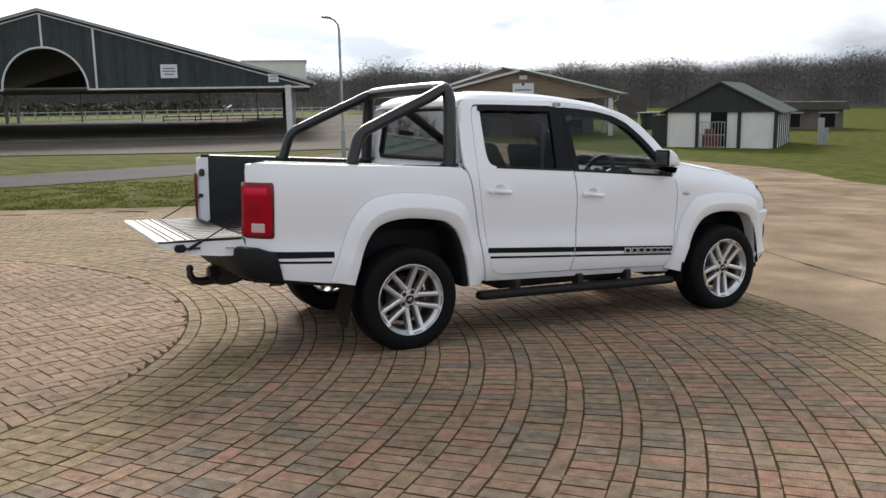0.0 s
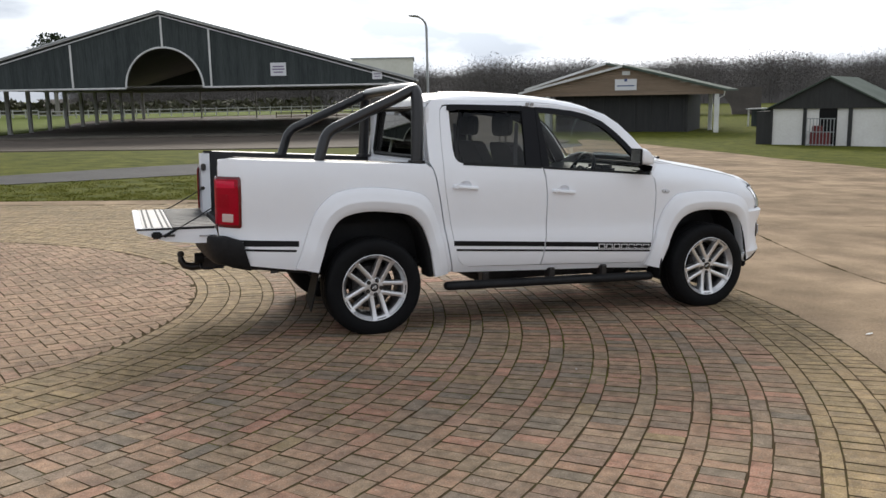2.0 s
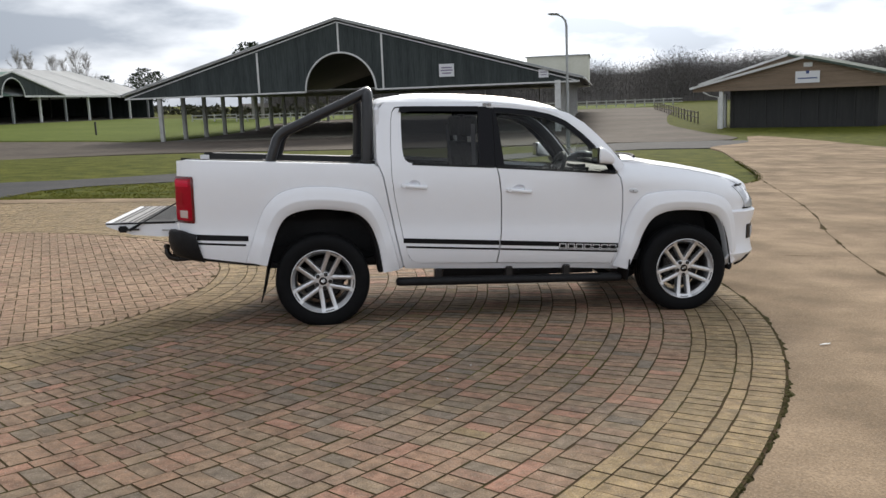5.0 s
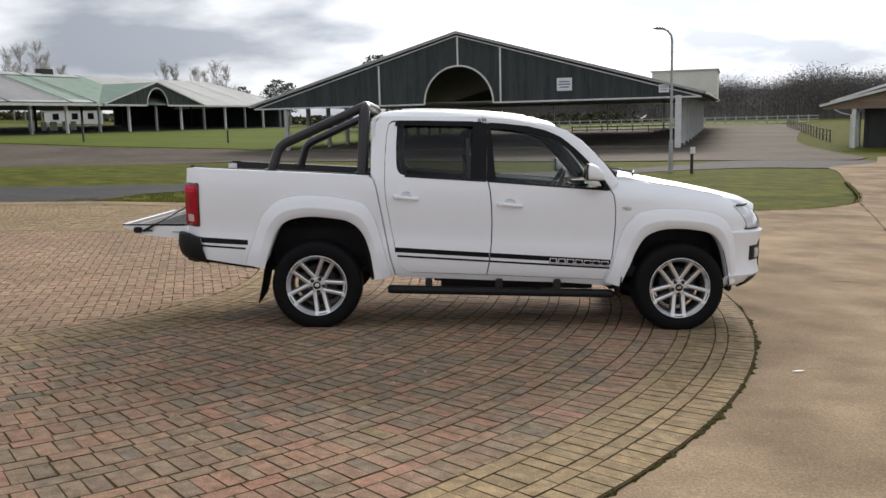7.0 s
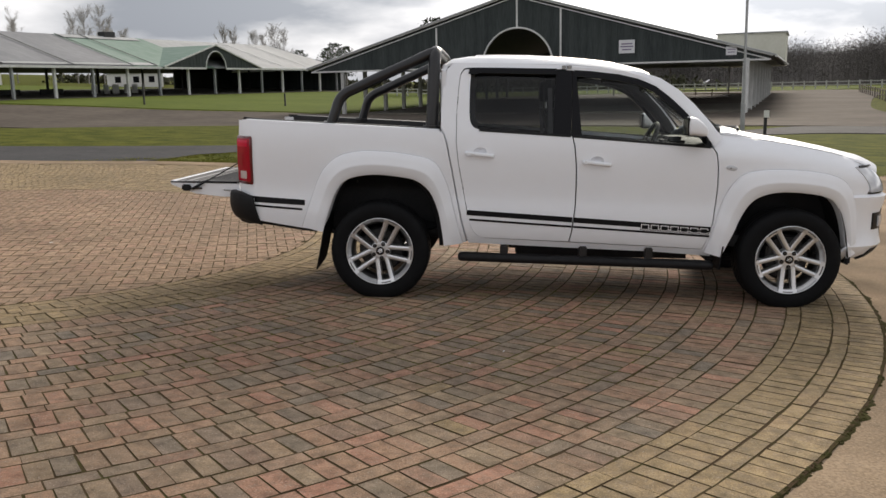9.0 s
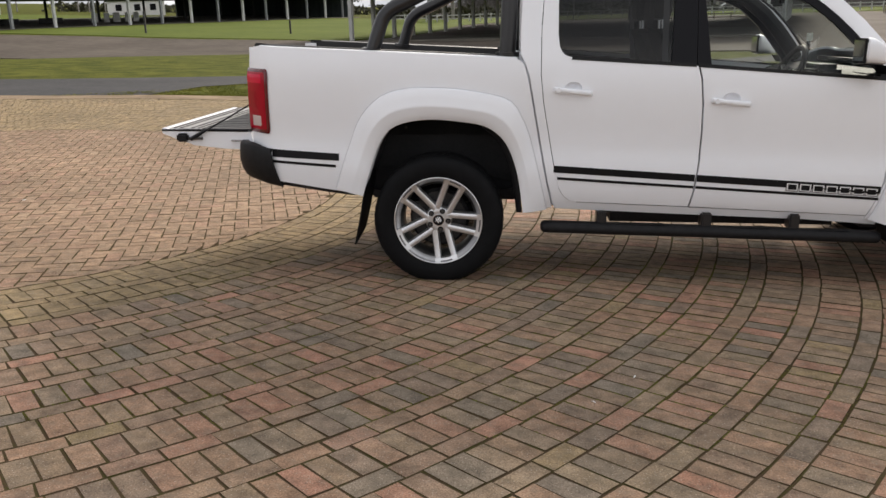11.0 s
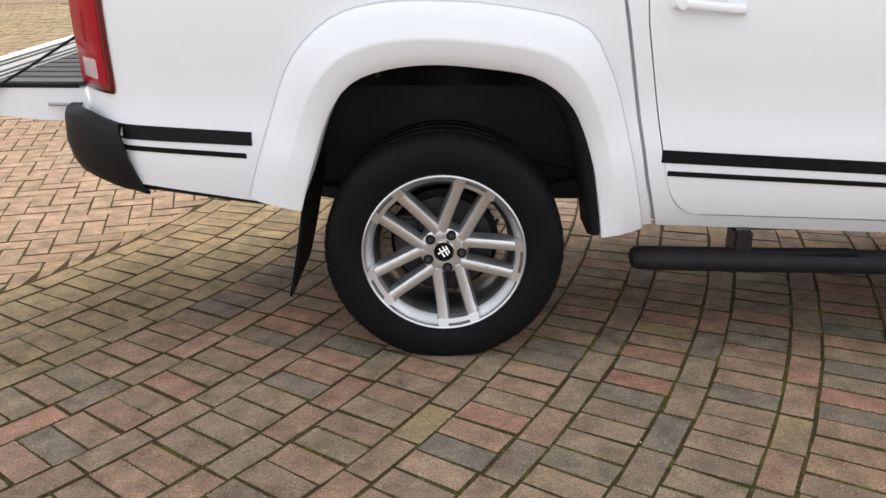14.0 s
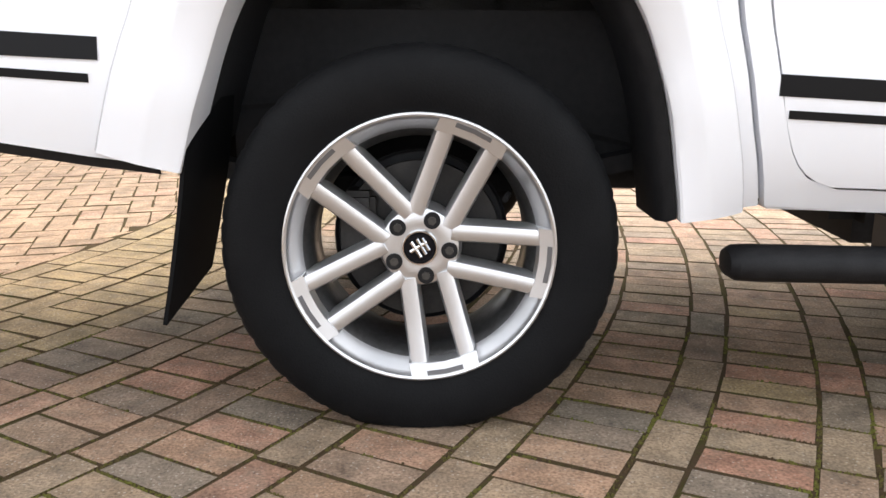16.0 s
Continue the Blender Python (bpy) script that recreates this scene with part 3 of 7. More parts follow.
# herringbone field
HA = radians(16)
hx, hy = (math.cos(HA), math.sin(HA)), (-math.sin(HA), math.cos(HA))
B = 0.1012
HX, HY = -1.678 - B * (3.5 * hx[0] + hy[0]), 0.342 - B * (3.5 * hx[1] + hy[1])
for i in range(-90, 30):
    for j in range(-60, 75):
        kind = (i - j) % 4
        if kind == 0:
            u, v, a, b = i + 1, j + 0.5, 1, 0
        elif kind == 3:
            u, v, a, b = i + 0.5, j + 1, 0, 1
        else:
            continue
        x, y = HX + B * (u * hx[0] + v * hy[0]), HY + B * (u * hx[1] + v * hy[1])
        if math.hypot(x - CX, y - CY) > R_IN + 0.12:
            continue
        la, lb = (B - JOINT / 2, B / 2 - JOINT / 2) if a else (B / 2 - JOINT / 2, B - JOINT / 2)
        pts = block_points((x, y), (la * hx[0], la * hx[1]), (lb * hy[0], lb * hy[1]), i, lift=rng.uniform(-0.0014, 0.0024))
        if min(math.hypot(p[0] - CX, p[1] - CY) for p in pts[:4]) > R_IN - 0.03:
            continue
        for q, p in enumerate(pts):  # cut to the ring
            d = math.hypot(p[0] - CX, p[1] - CY)
            lim = R_IN - (0.004 if q < 8 else 0.009)
            if d > lim:
                pts[q] = (CX + (p[0] - CX) * lim / d, CY + (p[1] - CY) * lim / d, p[2])
        herring_blocks.append(pts)

# ---- buildings ----


def prism(outline, depth, bm=None, y0=0.0):
    """An outline in x and z, drawn out along y."""
    bm = bm or bmesh.new()
    a = [bm.verts.new((x, y0, z)) for x, z in outline]
    b = [bm.verts.new((x, y0 + depth, z)) for x, z in outline]
    bm.faces.new(a)
    bm.faces.new(b[::-1])
    for i in range(len(a)):
        j = (i + 1) % len(a)
        bm.faces.new((a[j], a[i], b[i], b[j]))
    return bm


def beam(p, q, w, h, bm=None):
    """A squared bar from p to q: w across, h deep."""
    p, q = Vector(p), Vector(q)
    d = (q - p).normalized()
    side = d.cross(Vector((0, 1, 0)))
    side = side.normalized() if side.length > 1e-3 else Vector((1, 0, 0))
    up = side.cross(d).normalized()
    ring = lambda c: [c + side * a * w / 2 + up * b * h / 2 for a, b in ((-1, -1), (1, -1), (1, 1), (-1, 1))]
    return loft([ring(p), ring(q)], True, True, bm)


def sign_board(parent, x, z, w, h, y, ink, lines, badge=0.0):
    """A flat board with bars for its writing."""
    board = part("sign_board", box(x - w / 2, x + w / 2, y - 0.04, y, z - h / 2, z + h / 2), SIGNWHITE, parent, "white sign board with dark lettering bars")
    for k, (dz, frac) in enumerate(lines):
        part("lettering_bar", box(x - w * frac / 2, x + w * frac / 2, y - 0.046, y - 0.041, z + dz - h * 0.05, z + dz + h * 0.05), ink, board)
    if badge:
        part("badge", box(x - badge / 2, x + badge / 2, y - 0.046, y - 0.041, z + h * 0.28, z + h * 0.28 + badge), ink, board)
    return board


# the great open barn with its boarded gable
G = -1.5
barn = thing("barn", pose(2.97, 81.0, 0, 0, 0, -19), "large open-sided barn with dark boarded gable and white trim", "barn")
L, R, AP, TR, AR = -24.0, 24.2, 10.35, 3.22, 3.7
rise = lambda x: AP - (AP - 3.62) * (abs(x) / (-L if x < 0 else R))
# gable boards: upright strips with slight steps, open at the arch
x = L + 0.25
k = 0
while x < R - 0.3:
    x1 = min(x + 0.3, R - 0.25)
    xm = (x + x1) / 2
    lo = TR if abs(xm - 0.1) >= AR else TR + math.sqrt(max(AR ** 2 - (xm - 0.1) ** 2, 0)) * 1.02
    hi = rise(xm) - 0.25
    if hi > lo + 0.03:
        part("board", box(x + 0.005, x1 - 0.005, -0.03 + 0.02 * (k % 2), 0.06, lo, hi), TIMBER, barn)
    x, k = x1, k + 1
for a, b in (((L, 3.62), (0, AP)), ((0, AP), (R, 3.62))):
    part("bargeboard", beam((a[0], -0.25, a[1]), (b[0], -0.25, b[1]), 0.26, 0.16), WHITETRIM, barn)
    part("trim_strip", beam((a[0] * 0.985, -0.1, a[1] - 0.36), (b[0] * 0.985, -0.1, b[1] - 0.36), 0.1, 0.06), WHITETRIM, barn)
for a, b in (((L + 0.2, TR), (0.1 - AR, TR)), ((0.1 + AR, TR), (R - 0.2, TR))):
    part("trim_strip", beam((a[0], -0.08, a[1]), (b[0], -0.08, b[1]), 0.16, 0.1), WHITETRIM, barn)
for x, z0, z1 in ((-8.64, TR, 7.35), (4.57, TR, 8.65), (0.1, TR + AR, 9.95)):
    part("trim_strip", box(x - 0.09, x + 0.09, -0.12, -0.04, z0, z1), WHITETRIM, barn)
part("arch_trim", tube([(0.1 + AR * math.cos(t), -0.08, TR + 1.02 * AR * math.sin(t)) for t in np.linspace(0, math.pi, 33)], 0.1, 8), WHITETRIM, barn)
sign_board(barn, 11.06, 4.78, 1.5, 1.25, -0.1, SIGNINK, ((0.25, 0.7), (0.0, 0.8), (-0.28, 0.6)))
sign_board(barn, 20.57, 4.07, 0.95, 0.78, -0.1, SIGNINK, ((0.12, 0.7), (-0.12, 0.6)))
DEEP = 60.0
for s, (xe, nm) in ((-1, (L, "roof")), (1, (R, "roof"))):
    bm = prism([(0, AP + 0.1), (xe * 1.01, 3.66), (xe * 1.01, 3.52), (0, AP - 0.04)], DEEP + 0.4, y0=-0.4)
    part("roof", bm, ROOFGREY, barn, "pale grey sheet roof")
    part("roof_lining", prism([(0, AP - 0.06), (xe * 0.995, 3.50), (xe * 0.995, 3.46), (0, AP - 0.10)], DEEP - 0.6, y0=0.1), ROOFLINING, barn, "grey underside of the roof")
    part("gutter", box(xe * 1.01 - 0.12, xe * 1.01 + 0.12, -0.4, DEEP, 3.42, 3.56), WHITETRIM, barn)
for k in range(1, 12):  # rafters and ties inside
    y = k * DEEP / 11.5
    part("roof_tie", beam((L * 0.97, y, 3.44), (R * 0.97, y, 3.44), 0.14, 0.12), POSTGREY, barn)
part("rear_gable", prism([(L * 1.0, 3.4), (R * 1.0, 3.4), (R * 1.0, 3.5), (0, AP), (L * 1.0, 3.5)], 0.12, y0=DEEP - 0.3), TIMBER, barn)
for side, xp in ((-1, -20.0), (1, 21.9)):
    for k in range(12 if side < 0 else 9):
        y = 0.2 + k * (5.2 if side < 0 else 7.2)
        gz = -1.62
        if side > 0:
            part("column", box(xp - 0.28, xp + 0.28, y - 0.28, y + 0.28, gz, 3.4, bevel=0.02), WHITETRIM, barn, "white painted square column")
        else:
            part("post", box(xp - 0.2, xp + 0.2, y - 0.2, y + 0.2, gz, 3.4, bevel=0.02), POSTGREY, barn, "pale painted square post")
for x in (-11.0, -2.0, 7.0, 16.0):  # slim posts along the far end
    part("post", box(x - 0.1, x + 0.1, DEEP - 1.2, DEEP - 1.0, -1.62, 3.4), POSTGREY, barn)
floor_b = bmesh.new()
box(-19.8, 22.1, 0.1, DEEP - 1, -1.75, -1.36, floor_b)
part("floor_slab", floor_b, EARTH, barn, "earth and tarmac floor with the roof's shade in its colour")
# low rails of a pen across the far end
pen = thing("pen_rail", barn.matrix_world.copy(), "low brown timber pen rail under the barn roof", "fence")
for z in (-0.75, -0.25):
    part("rail", box(2, 21, DEEP - 6, DEEP - 5.9, z, z + 0.13), CEDAR, pen)
for x in np.arange(2, 21.5, 2.4):
    part("post", box(x - 0.07, x + 0.07, DEEP - 6.1, DEEP - 5.96, -1.4, 0.0), CEDAR, pen)

pale = thing("pale_shed", pose(2.97, 81.0, 0, 0, 0, -19), "pale cream sheet-clad shed behind the barn", "shed")
part("lower_wall", box(20.0, 21.3, 60.4, 75, -1.7, 3.4), BLACKBOARD, pale, "dark lower wall")
part("upper_wall", box(13.9, 24.0, 60.3, 75.1, 3.4, 8.35), PALEWALL, pale, "pale cream sheet cladding")
part("roof", prism([(13.6, 8.35), (24.2, 8.35), (24.2, 8.5), (13.6, 8.5)], 15.4, y0=60.0), ROOFGREY, pale)

# the long barn with the small gable and green roof: its front runs away from the forecourt, beside the great barn
LBM = pose(-49.8, 146.3, 0.9, 0, 0, 70)
on_front = lambda u, v: tuple((LBM @ Vector((u, v, 0))).to_2d())
outline_sheet("barn_floor", [on_front(u, -0.6) for u in np.linspace(-91, 48, 12)] + [on_front(u, 33) for u in np.linspace(48, -91, 12)], -0.012, EARTH, "earth floor under the long barn, roof shade in its colour", "floor", 2.5, 0.06)
lb = thing("long_barn", LBM, "long low open barn with green and grey sheet roof", "barn")
EV, RG, GW, GA = 4.5, 10.2, 13.4, 8.4
slope_at = lambda f: (-0.6 + 16.6 * f, EV + (RG - EV) * f)
for x0, x1, r0, r1, mat, lab in ((-91, -20, -91, -20, ROOFWORN, "weathered grey sheet roof"), (-20, 0, -20, 0, ROOFGREEN, "faded green sheet roof"), (0, 47, 0, 40, ROOFGREY, "pale grey sheet roof with hipped end")):
    bm = loft([[(x0, -0.6, EV), (x1, -0.6, EV)], [(r0, 16, RG), (r1, 16, RG)], [(x0, 32, EV), (x1, 32, EV)]])
    thicken(bm, 0.12)
    part("roof", bm, mat, lb, lab)
    # lining in black: the shade under the eaves is put into its colour
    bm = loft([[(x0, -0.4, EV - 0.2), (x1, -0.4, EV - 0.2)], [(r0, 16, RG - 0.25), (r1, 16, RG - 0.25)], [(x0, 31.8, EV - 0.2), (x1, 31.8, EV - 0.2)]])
    part("roof_lining", bm, BLACKBOARD, lb, "roof underside coloured black for the shade beneath it")
hip = bmesh.new()
hip.faces.new([hip.verts.new(p) for p in ((47, -0.6, EV), (47, 32, EV), (40, 16, RG))])
thicken(hip, 0.1)
part("roof", hip, ROOFGREY, lb, "pale grey hipped end")
for x0, x1, f0, f1 in ((-19.7, -14.0, 0.02, 0.10), (-91, -20.3, 0.02, 0.07), (-19.7, -2, 0.88, 0.98)):
    bm = loft([[(x, y, z + 0.14) for x in (x0, x1)] for y, z in (slope_at(f0), slope_at(f1))])
    part("roof_light", thicken(bm, 0.03), ROOFGREY, lb, "pale grey roof sheets")
for x in (-80, -68, -56, -44, -32, -20, -14.6, 22.5, 31.5):
    bm = loft([[(x - 0.14, y, z + 0.19), (x + 0.14, y, z + 0.19)] for y, z in (slope_at(0.01), slope_at(0.98))])
    part("roof_strip", thicken(bm, 0.04), TIMBER if x < 0 else GALV, lb, "dark joint strip")
deep = (GA - EV) / (RG - EV) * 16.6 - 0.6
for q in (-1, 1):
    bm = loft([[(0, -1.0, GA), (0, deep, GA)], [(q * (GW + 0.2), -1.0, EV), (q * (GW + 0.2), 0.0, EV + 0.2)]])
    thicken(bm, 0.12)
    part("roof", bm, ROOFGREEN if q < 0 else ROOFGREY, lb)
    part("bargeboard", beam((0, -1.1, GA), (q * (GW + 0.2), -1.1, EV), 0.24, 0.14), WHITETRIM, lb)
for k in range(-32, 33):
    xm = k * 0.42
    lo = EV - 0.25 if abs(xm) > 2.8 else EV - 0.25 + math.sqrt(max(2.8 ** 2 - xm ** 2, 0)) * 1.10
    hi = GA - 0.1 - abs(xm) * ((GA - EV) / GW)
    if hi > lo + 0.05:
        part("board", box(xm - 0.205, xm + 0.205, -0.92 + 0.02 * (k % 2), -0.8, lo, hi), TIMBER, lb)
part("arch_trim", tube([(2.8 * math.cos(t), -0.95, EV - 0.25 + 3.08 * math.sin(t)) for t in np.linspace(0, math.pi, 21)], 0.11, 6), WHITETRIM, lb)
for x0, x1, y in ((-91, -GW, -0.8), (-GW, -2.9, -1.0), (2.9, GW, -1.0), (GW, 47, -0.8)):
    part("fascia", box(x0, x1, y, y + 0.16, EV - 0.34, EV - 0.02), WHITETRIM, lb)
for k in range(-7, 13):
    u = -42.2 + 7.16 * k
    part("post", box(u - 0.19, u + 0.19, 0, 0.38, -1.0, EV - 0.1, bevel=0.02), WHITETRIM if k % 2 else GALV, lb, "weathered pale square post")
for u in np.arange(-88, 46, 11):
    part("post", box(u - 0.15, u + 0.15, 16, 16.3, -1.0, RG - 0.3), DARKPOST, lb)
part("back_wall", box(26, 46.5, 31, 31.3, -1.0, EV), TIMBER, lb)
part("end_wall", box(46.3, 46.6, 0.5, 31, -1.0, EV), TIMBER, lb)
for u, w in ((-16.0, 0.6), (-13.4, 0.5), (-11.2, 0.7), (-8.6, 0.5), (-6.6, 0.6)):
    part("pen_panel", box(u - w, u + w, 12, 12.2, -1.0, 1.9), WHITETRIM, lb, "white panel of a pen")
for u, w in ((-58, 3.0), (-33.5, 3.4), (-24, 2.2)):
    part("pen_panel", box(u - w, u + w, 13, 13.3, -1.0, 1.3), BLACKBOARD, lb, "dark boarded panel of a pen")
part("roof_vent", box(-9.4, -7.0, 15.2, 16.8, RG - 0.1, RG + 0.8), BLACKBOARD, lb)


def low_house(x, y, turn, half, windows):
    """A white single-storey house with window openings, seen under the barn roof."""
    house = thing("white_house", pose(x, y, land(x, y), 0, 0, turn), "white single-storey house seen under the barn roof", "house", "houses behind the barn")
    part("wall", box(-half, half, 0, 7, -0.4, 3.0), WHITEWALL, house)
    part("roof", prism([(-half - 0.4, 3.0), (half + 0.4, 3.0), (half - 0.9, 4.9), (0.9 - half, 4.9)], 7.8, y0=-0.4), ROOFSLATE, house)
    for u in windows:
        part("window", box(u - 0.65, u + 0.65, -0.05, 0.02, 0.9, 2.3), GLOSSBLACK, house)


low_house(-83, 191, 22, 6.2, (-3.8, 0.2, 3.6))
low_house(-118, 178, 32, 9.0, (-6.5, -2.0, 2.5, 6.5))

# cedar pavilion to the right
wood = thing("pavilion", pose(36.4, 65.5, 0, 0, 0, math.degrees(math.atan2(54.6 - 65.5, 47.2 - 36.4))), "open cedar-clad pavilion with dark interior and shallow gable", "pavilion")
for y0, lift, lo_x, hi_x in ((-0.6, 0.0, -2.7, 16.1), (7.5, 0.55, -4.9, 12.1)):
    mid = 7.1 if lift == 0 else 3.6
    top = 4.25 + lift
    for a, b in (((lo_x, 1.98 + lift * 0.7), (mid, top)), ((mid, top), (hi_x, 1.98 + lift * 0.7))):
        bm = prism([(a[0], a[1]), (b[0], b[1]), (b[0], b[1] + 0.14), (a[0], a[1] + 0.14)], 9 if lift == 0 else 12, y0=y0)
        part("roof", bm, ROOFSLATE if a[0] == mid else ROOFGREY, wood, "thin shallow-pitched sheet roof")
        part("bargeboard", beam((a[0], y0 - 0.05, a[1] + 0.05), (b[0], y0 - 0.05, b[1] + 0.05), 0.2, 0.06), WHITETRIM if a[0] != mid else ROOFSLATE, wood)
    edge = lambda z: max(0.02, min(1.0, 1 - (z - 1.98 - lift * 0.7) / (top - 1.98 - lift * 0.7)))
    for k in range(10):
        z0, z1 = 1.72 + k * 0.27 + lift * 0.8, min(1.72 + (k + 1) * 0.27 - 0.02 + lift * 0.8, top - 0.02)
        if z1 <= z0:
            continue
        xs4 = [mid + (e - mid) * edge(z) for z in (z0, z1) for e in (lo_x + 0.15, hi_x - 0.15)]
        part("cladding_board", prism([(xs4[0], z0), (xs4[1], z0), (xs4[3], z1), (xs4[2], z1)], 0.14, y0=y0 + 0.35 - 0.01 * (k % 2)), CEDAR, wood, "brown horizontal cedar board")
sign_board(wood, 7.35, 2.66, 1.95, 0.98, -0.3, SIGNBLUE, ((-0.1, 0.8),), 0.25)
part("louvre", box(7.0, 7.7, -0.32, -0.24, 3.5, 3.85), WHITETRIM, wood)
for x, y in ((0.0, 0.0), (15.2, 0.0), (14.0, 5.5), (0.0, 5.5)):
    part("post", box(x - 0.17, x + 0.17, y - 0.17, y + 0.17, -1.7, 1.9, bevel=0.02), WHITETRIM, wood, "white painted timber post")
part("dark_wall", box(0.4, 12.6, 1.2, 9.0, -1.7, 1.72), BLACKBOARD, wood, "black boarded enclosure")
for k in range(9):
    part("batten", box(0.6 + k * 1.45, 0.7 + k * 1.45, 1.12, 1.2, -1.6, 1.7), DARKPOST, wood)
for k in range(4):
    part("side_frame", box(-0.5, -0.3, 2.2 + 2.1 * k, 2.45 + 2.1 * k, -1.7, 1.5), GALV, wood)
part("downpipe", tube([(15.9, -0.5, 1.95), (15.85, -0.3, 1.6), (15.4, -0.1, 1.35), (15.4, -0.1, -1.6)], 0.05, 8), WHITETRIM, wood)
part("downpipe", tube([(-1.5, -0.5, 1.7), (-1.0, -0.3, 1.4), (-0.2, -0.2, 1.2), (-0.2, -0.2, -1.6)], 0.05, 8), WHITETRIM, wood)

# small white-walled hut with black gable
hut = thing("hut", pose(38.3, 38.0, 0, 0, 0, -55.5), "small white-walled hut with black gable and green roof", "hut")
HW = 6.95
part("wall", box(0, HW, 0.0, 9.0, -1.7, 0.8), WHITEWALL, hut, "white painted wall panels")
part("gable", prism([(-0.1, 0.72), (HW + 0.1, 0.72), (HW / 2, 2.62)], 0.14, y0=-0.16), BLACKBOARD, hut, "black boarded gable")
for s, a in ((-1, -0.45), (1, HW + 0.45)):
    part("roof", prism([(HW / 2, 2.72), (a, 0.66), (a, 0.58), (HW / 2, 2.62)], 9.8, y0=-0.4), ROOFSLATE, hut, "green sheet roof")
for x, w in ((0.0, 0.16), (2.05, 0.2), (4.72, 0.22), (HW, 0.2)):
    part("corner_post", box(x - w / 2, x + w / 2, -0.12, 0.02, -1.65, 0.75), BLACKBOARD, hut)
part("opening", box(2.9, 3.95, -0.03, 0.01, -1.6, 0.75), GLOSSBLACK, hut, "dark doorway")
for k in range(7):
    part("batten", box(HW, HW + 0.03, 0.6 + 1.25 * k, 1.12 + 1.25 * k, -1.65, 0.75), BLACKBOARD, hut)
part("lean_to_fence", box(-0.95, -0.1, 0.0, 2.0, -1.65, 0.55), BLACKBOARD, hut)
cage = thing("wire_cage", hut.matrix_world.copy(), "grey wire cage gate before the hut", "cage")
for x in np.arange(2.3, 3.96, 0.2):
    part("bar", box(x - 0.02, x + 0.02, -0.62, -0.58, -1.62, 0.1), GALV, cage)
for z in (-1.55, -0.75, 0.08):
    part("rail", box(2.28, 3.96, -0.63, -0.57, z, z + 0.05), GALV, cage)
bm = box(2.45, 3.7, -0.5, -0.2, -1.62, -0.75, bevel=0.06)
box(2.6, 3.2, -0.5, -0.22, -0.75, -0.35, bm, 0.04)
mach = tagged(part("red_machine", bm, REDMETAL), "red machine standing in the cage", "machine")
mach.matrix_world = hut.matrix_world.copy()

cab = thing("utility_cabinet", pose(48.4, 33.7, land(48.4, 33.7), 0, 0, -50), "grey metal utility cabinet standing on the grass", "cabinet")
part("body", box(-0.22, 0.18, -0.2, 0.2, -0.1, 1.75, bevel=0.02), GALV, cab)
part("side_box", box(0.2, 0.46, -0.15, 0.2, -0.1, 1.05, bevel=0.02), GALV, cab)
shed = thing("small_shed", pose(58.2, 63.0, -1.55, 0, 0, -50), "small open field shed with pale roof", "shed")
part("wall", box(-0.2, 1.1, 0.1, 2.2, -0.1, 1.6), TIMBER, shed)
part("roof", prism([(-0.7, 1.62), (1.4, 1.68), (1.4, 1.78), (-0.7, 1.72)], 2.6, y0=-0.2), ROOFGREY, shed)
part("post", box(-0.55, -0.4, 0, 0.15, -0.1, 1.6), WHITETRIM, shed)
stable = thing("stable_block", pose(66.3, 52.5, -1.55, 0, 0, -52), "low brown stable block beyond the hut", "stable")
part("wall", box(-1, 5.6, 0.6, 5, -0.1, 1.9), STABLEWOOD, stable)
part("roof", prism([(-1.4, 1.9), (6.2, 1.85), (5.9, 2.6), (-1, 2.65)], 5.4, y0=-0.2), BRIDGEBRICK, stable)
for x in (0.5, 3.6):
    part("opening", box(x, x + 1.3, 0.55, 0.6, 0.2, 1.5), GLOSSBLACK, stable)
    part("fascia", box(x - 0.2, x + 1.6, 0.5, 0.58, 1.5, 1.66), WHITETRIM, stable)
culvert = thing("brick_bridge", pose(82, 100, -1.6, 0, 0, -38), "dark brick bridge arch at the wood's edge", "bridge")
bm = bmesh.new()
ring = [(-7, 0), (-3, 0)] + [(3 * math.cos(t), 3.4 * math.sin(t)) for t in np.linspace(math.pi, 0, 13)][1:-1] + [(3, 0), (7, 0), (7, 4.1), (-7, 4.1)]
prism(ring, 4.0, bm)
part("wall", bm, BRIDGEBRICK, culvert)

# ---- street furniture ----
lamp = thing("street_lamp", pose(10.3, 26.3, land(10.3, 26.3), 0, 0, 0), "tall grey steel street lamp on the grass verge", "lamp post")
part("column", tube([(0, 0, -0.1), (0, 0, 1.2), (0, 0, 1.22), (-0.02, 0, 5.1), (-0.06, 0, 5.32), (-0.2, 0, 5.48), (-0.38, 0, 5.55)], [0.085, 0.085, 0.055, 0.048, 0.045, 0.04, 0.035], 12), GALV, lamp)
bm = tube([(-0.3, 0, 5.53), (-0.42, 0, 5.58), (-0.62, 0, 5.6), (-0.78, 0, 5.61)], [0.04, 0.09, 0.1, 0.04], 12)
for v in bm.verts:
    v.co.z = 5.57 + (v.co.z - 5.57) * 0.6
part("lantern", bm, GALV, lamp)
bol = thing("marker_post", pose(10.85, 25.3, land(10.85, 25.3)), "short dark post with a pale square plate", "post")
part("post", box(-0.05, 0.05, -0.05, 0.05, -0.1, 0.85, bevel=0.01), BLACKBOARD, bol)
part("plate", box(-0.09, 0.11, -0.09, -0.05, 0.72, 0.98, bevel=0.01), WHITETRIM, bol)
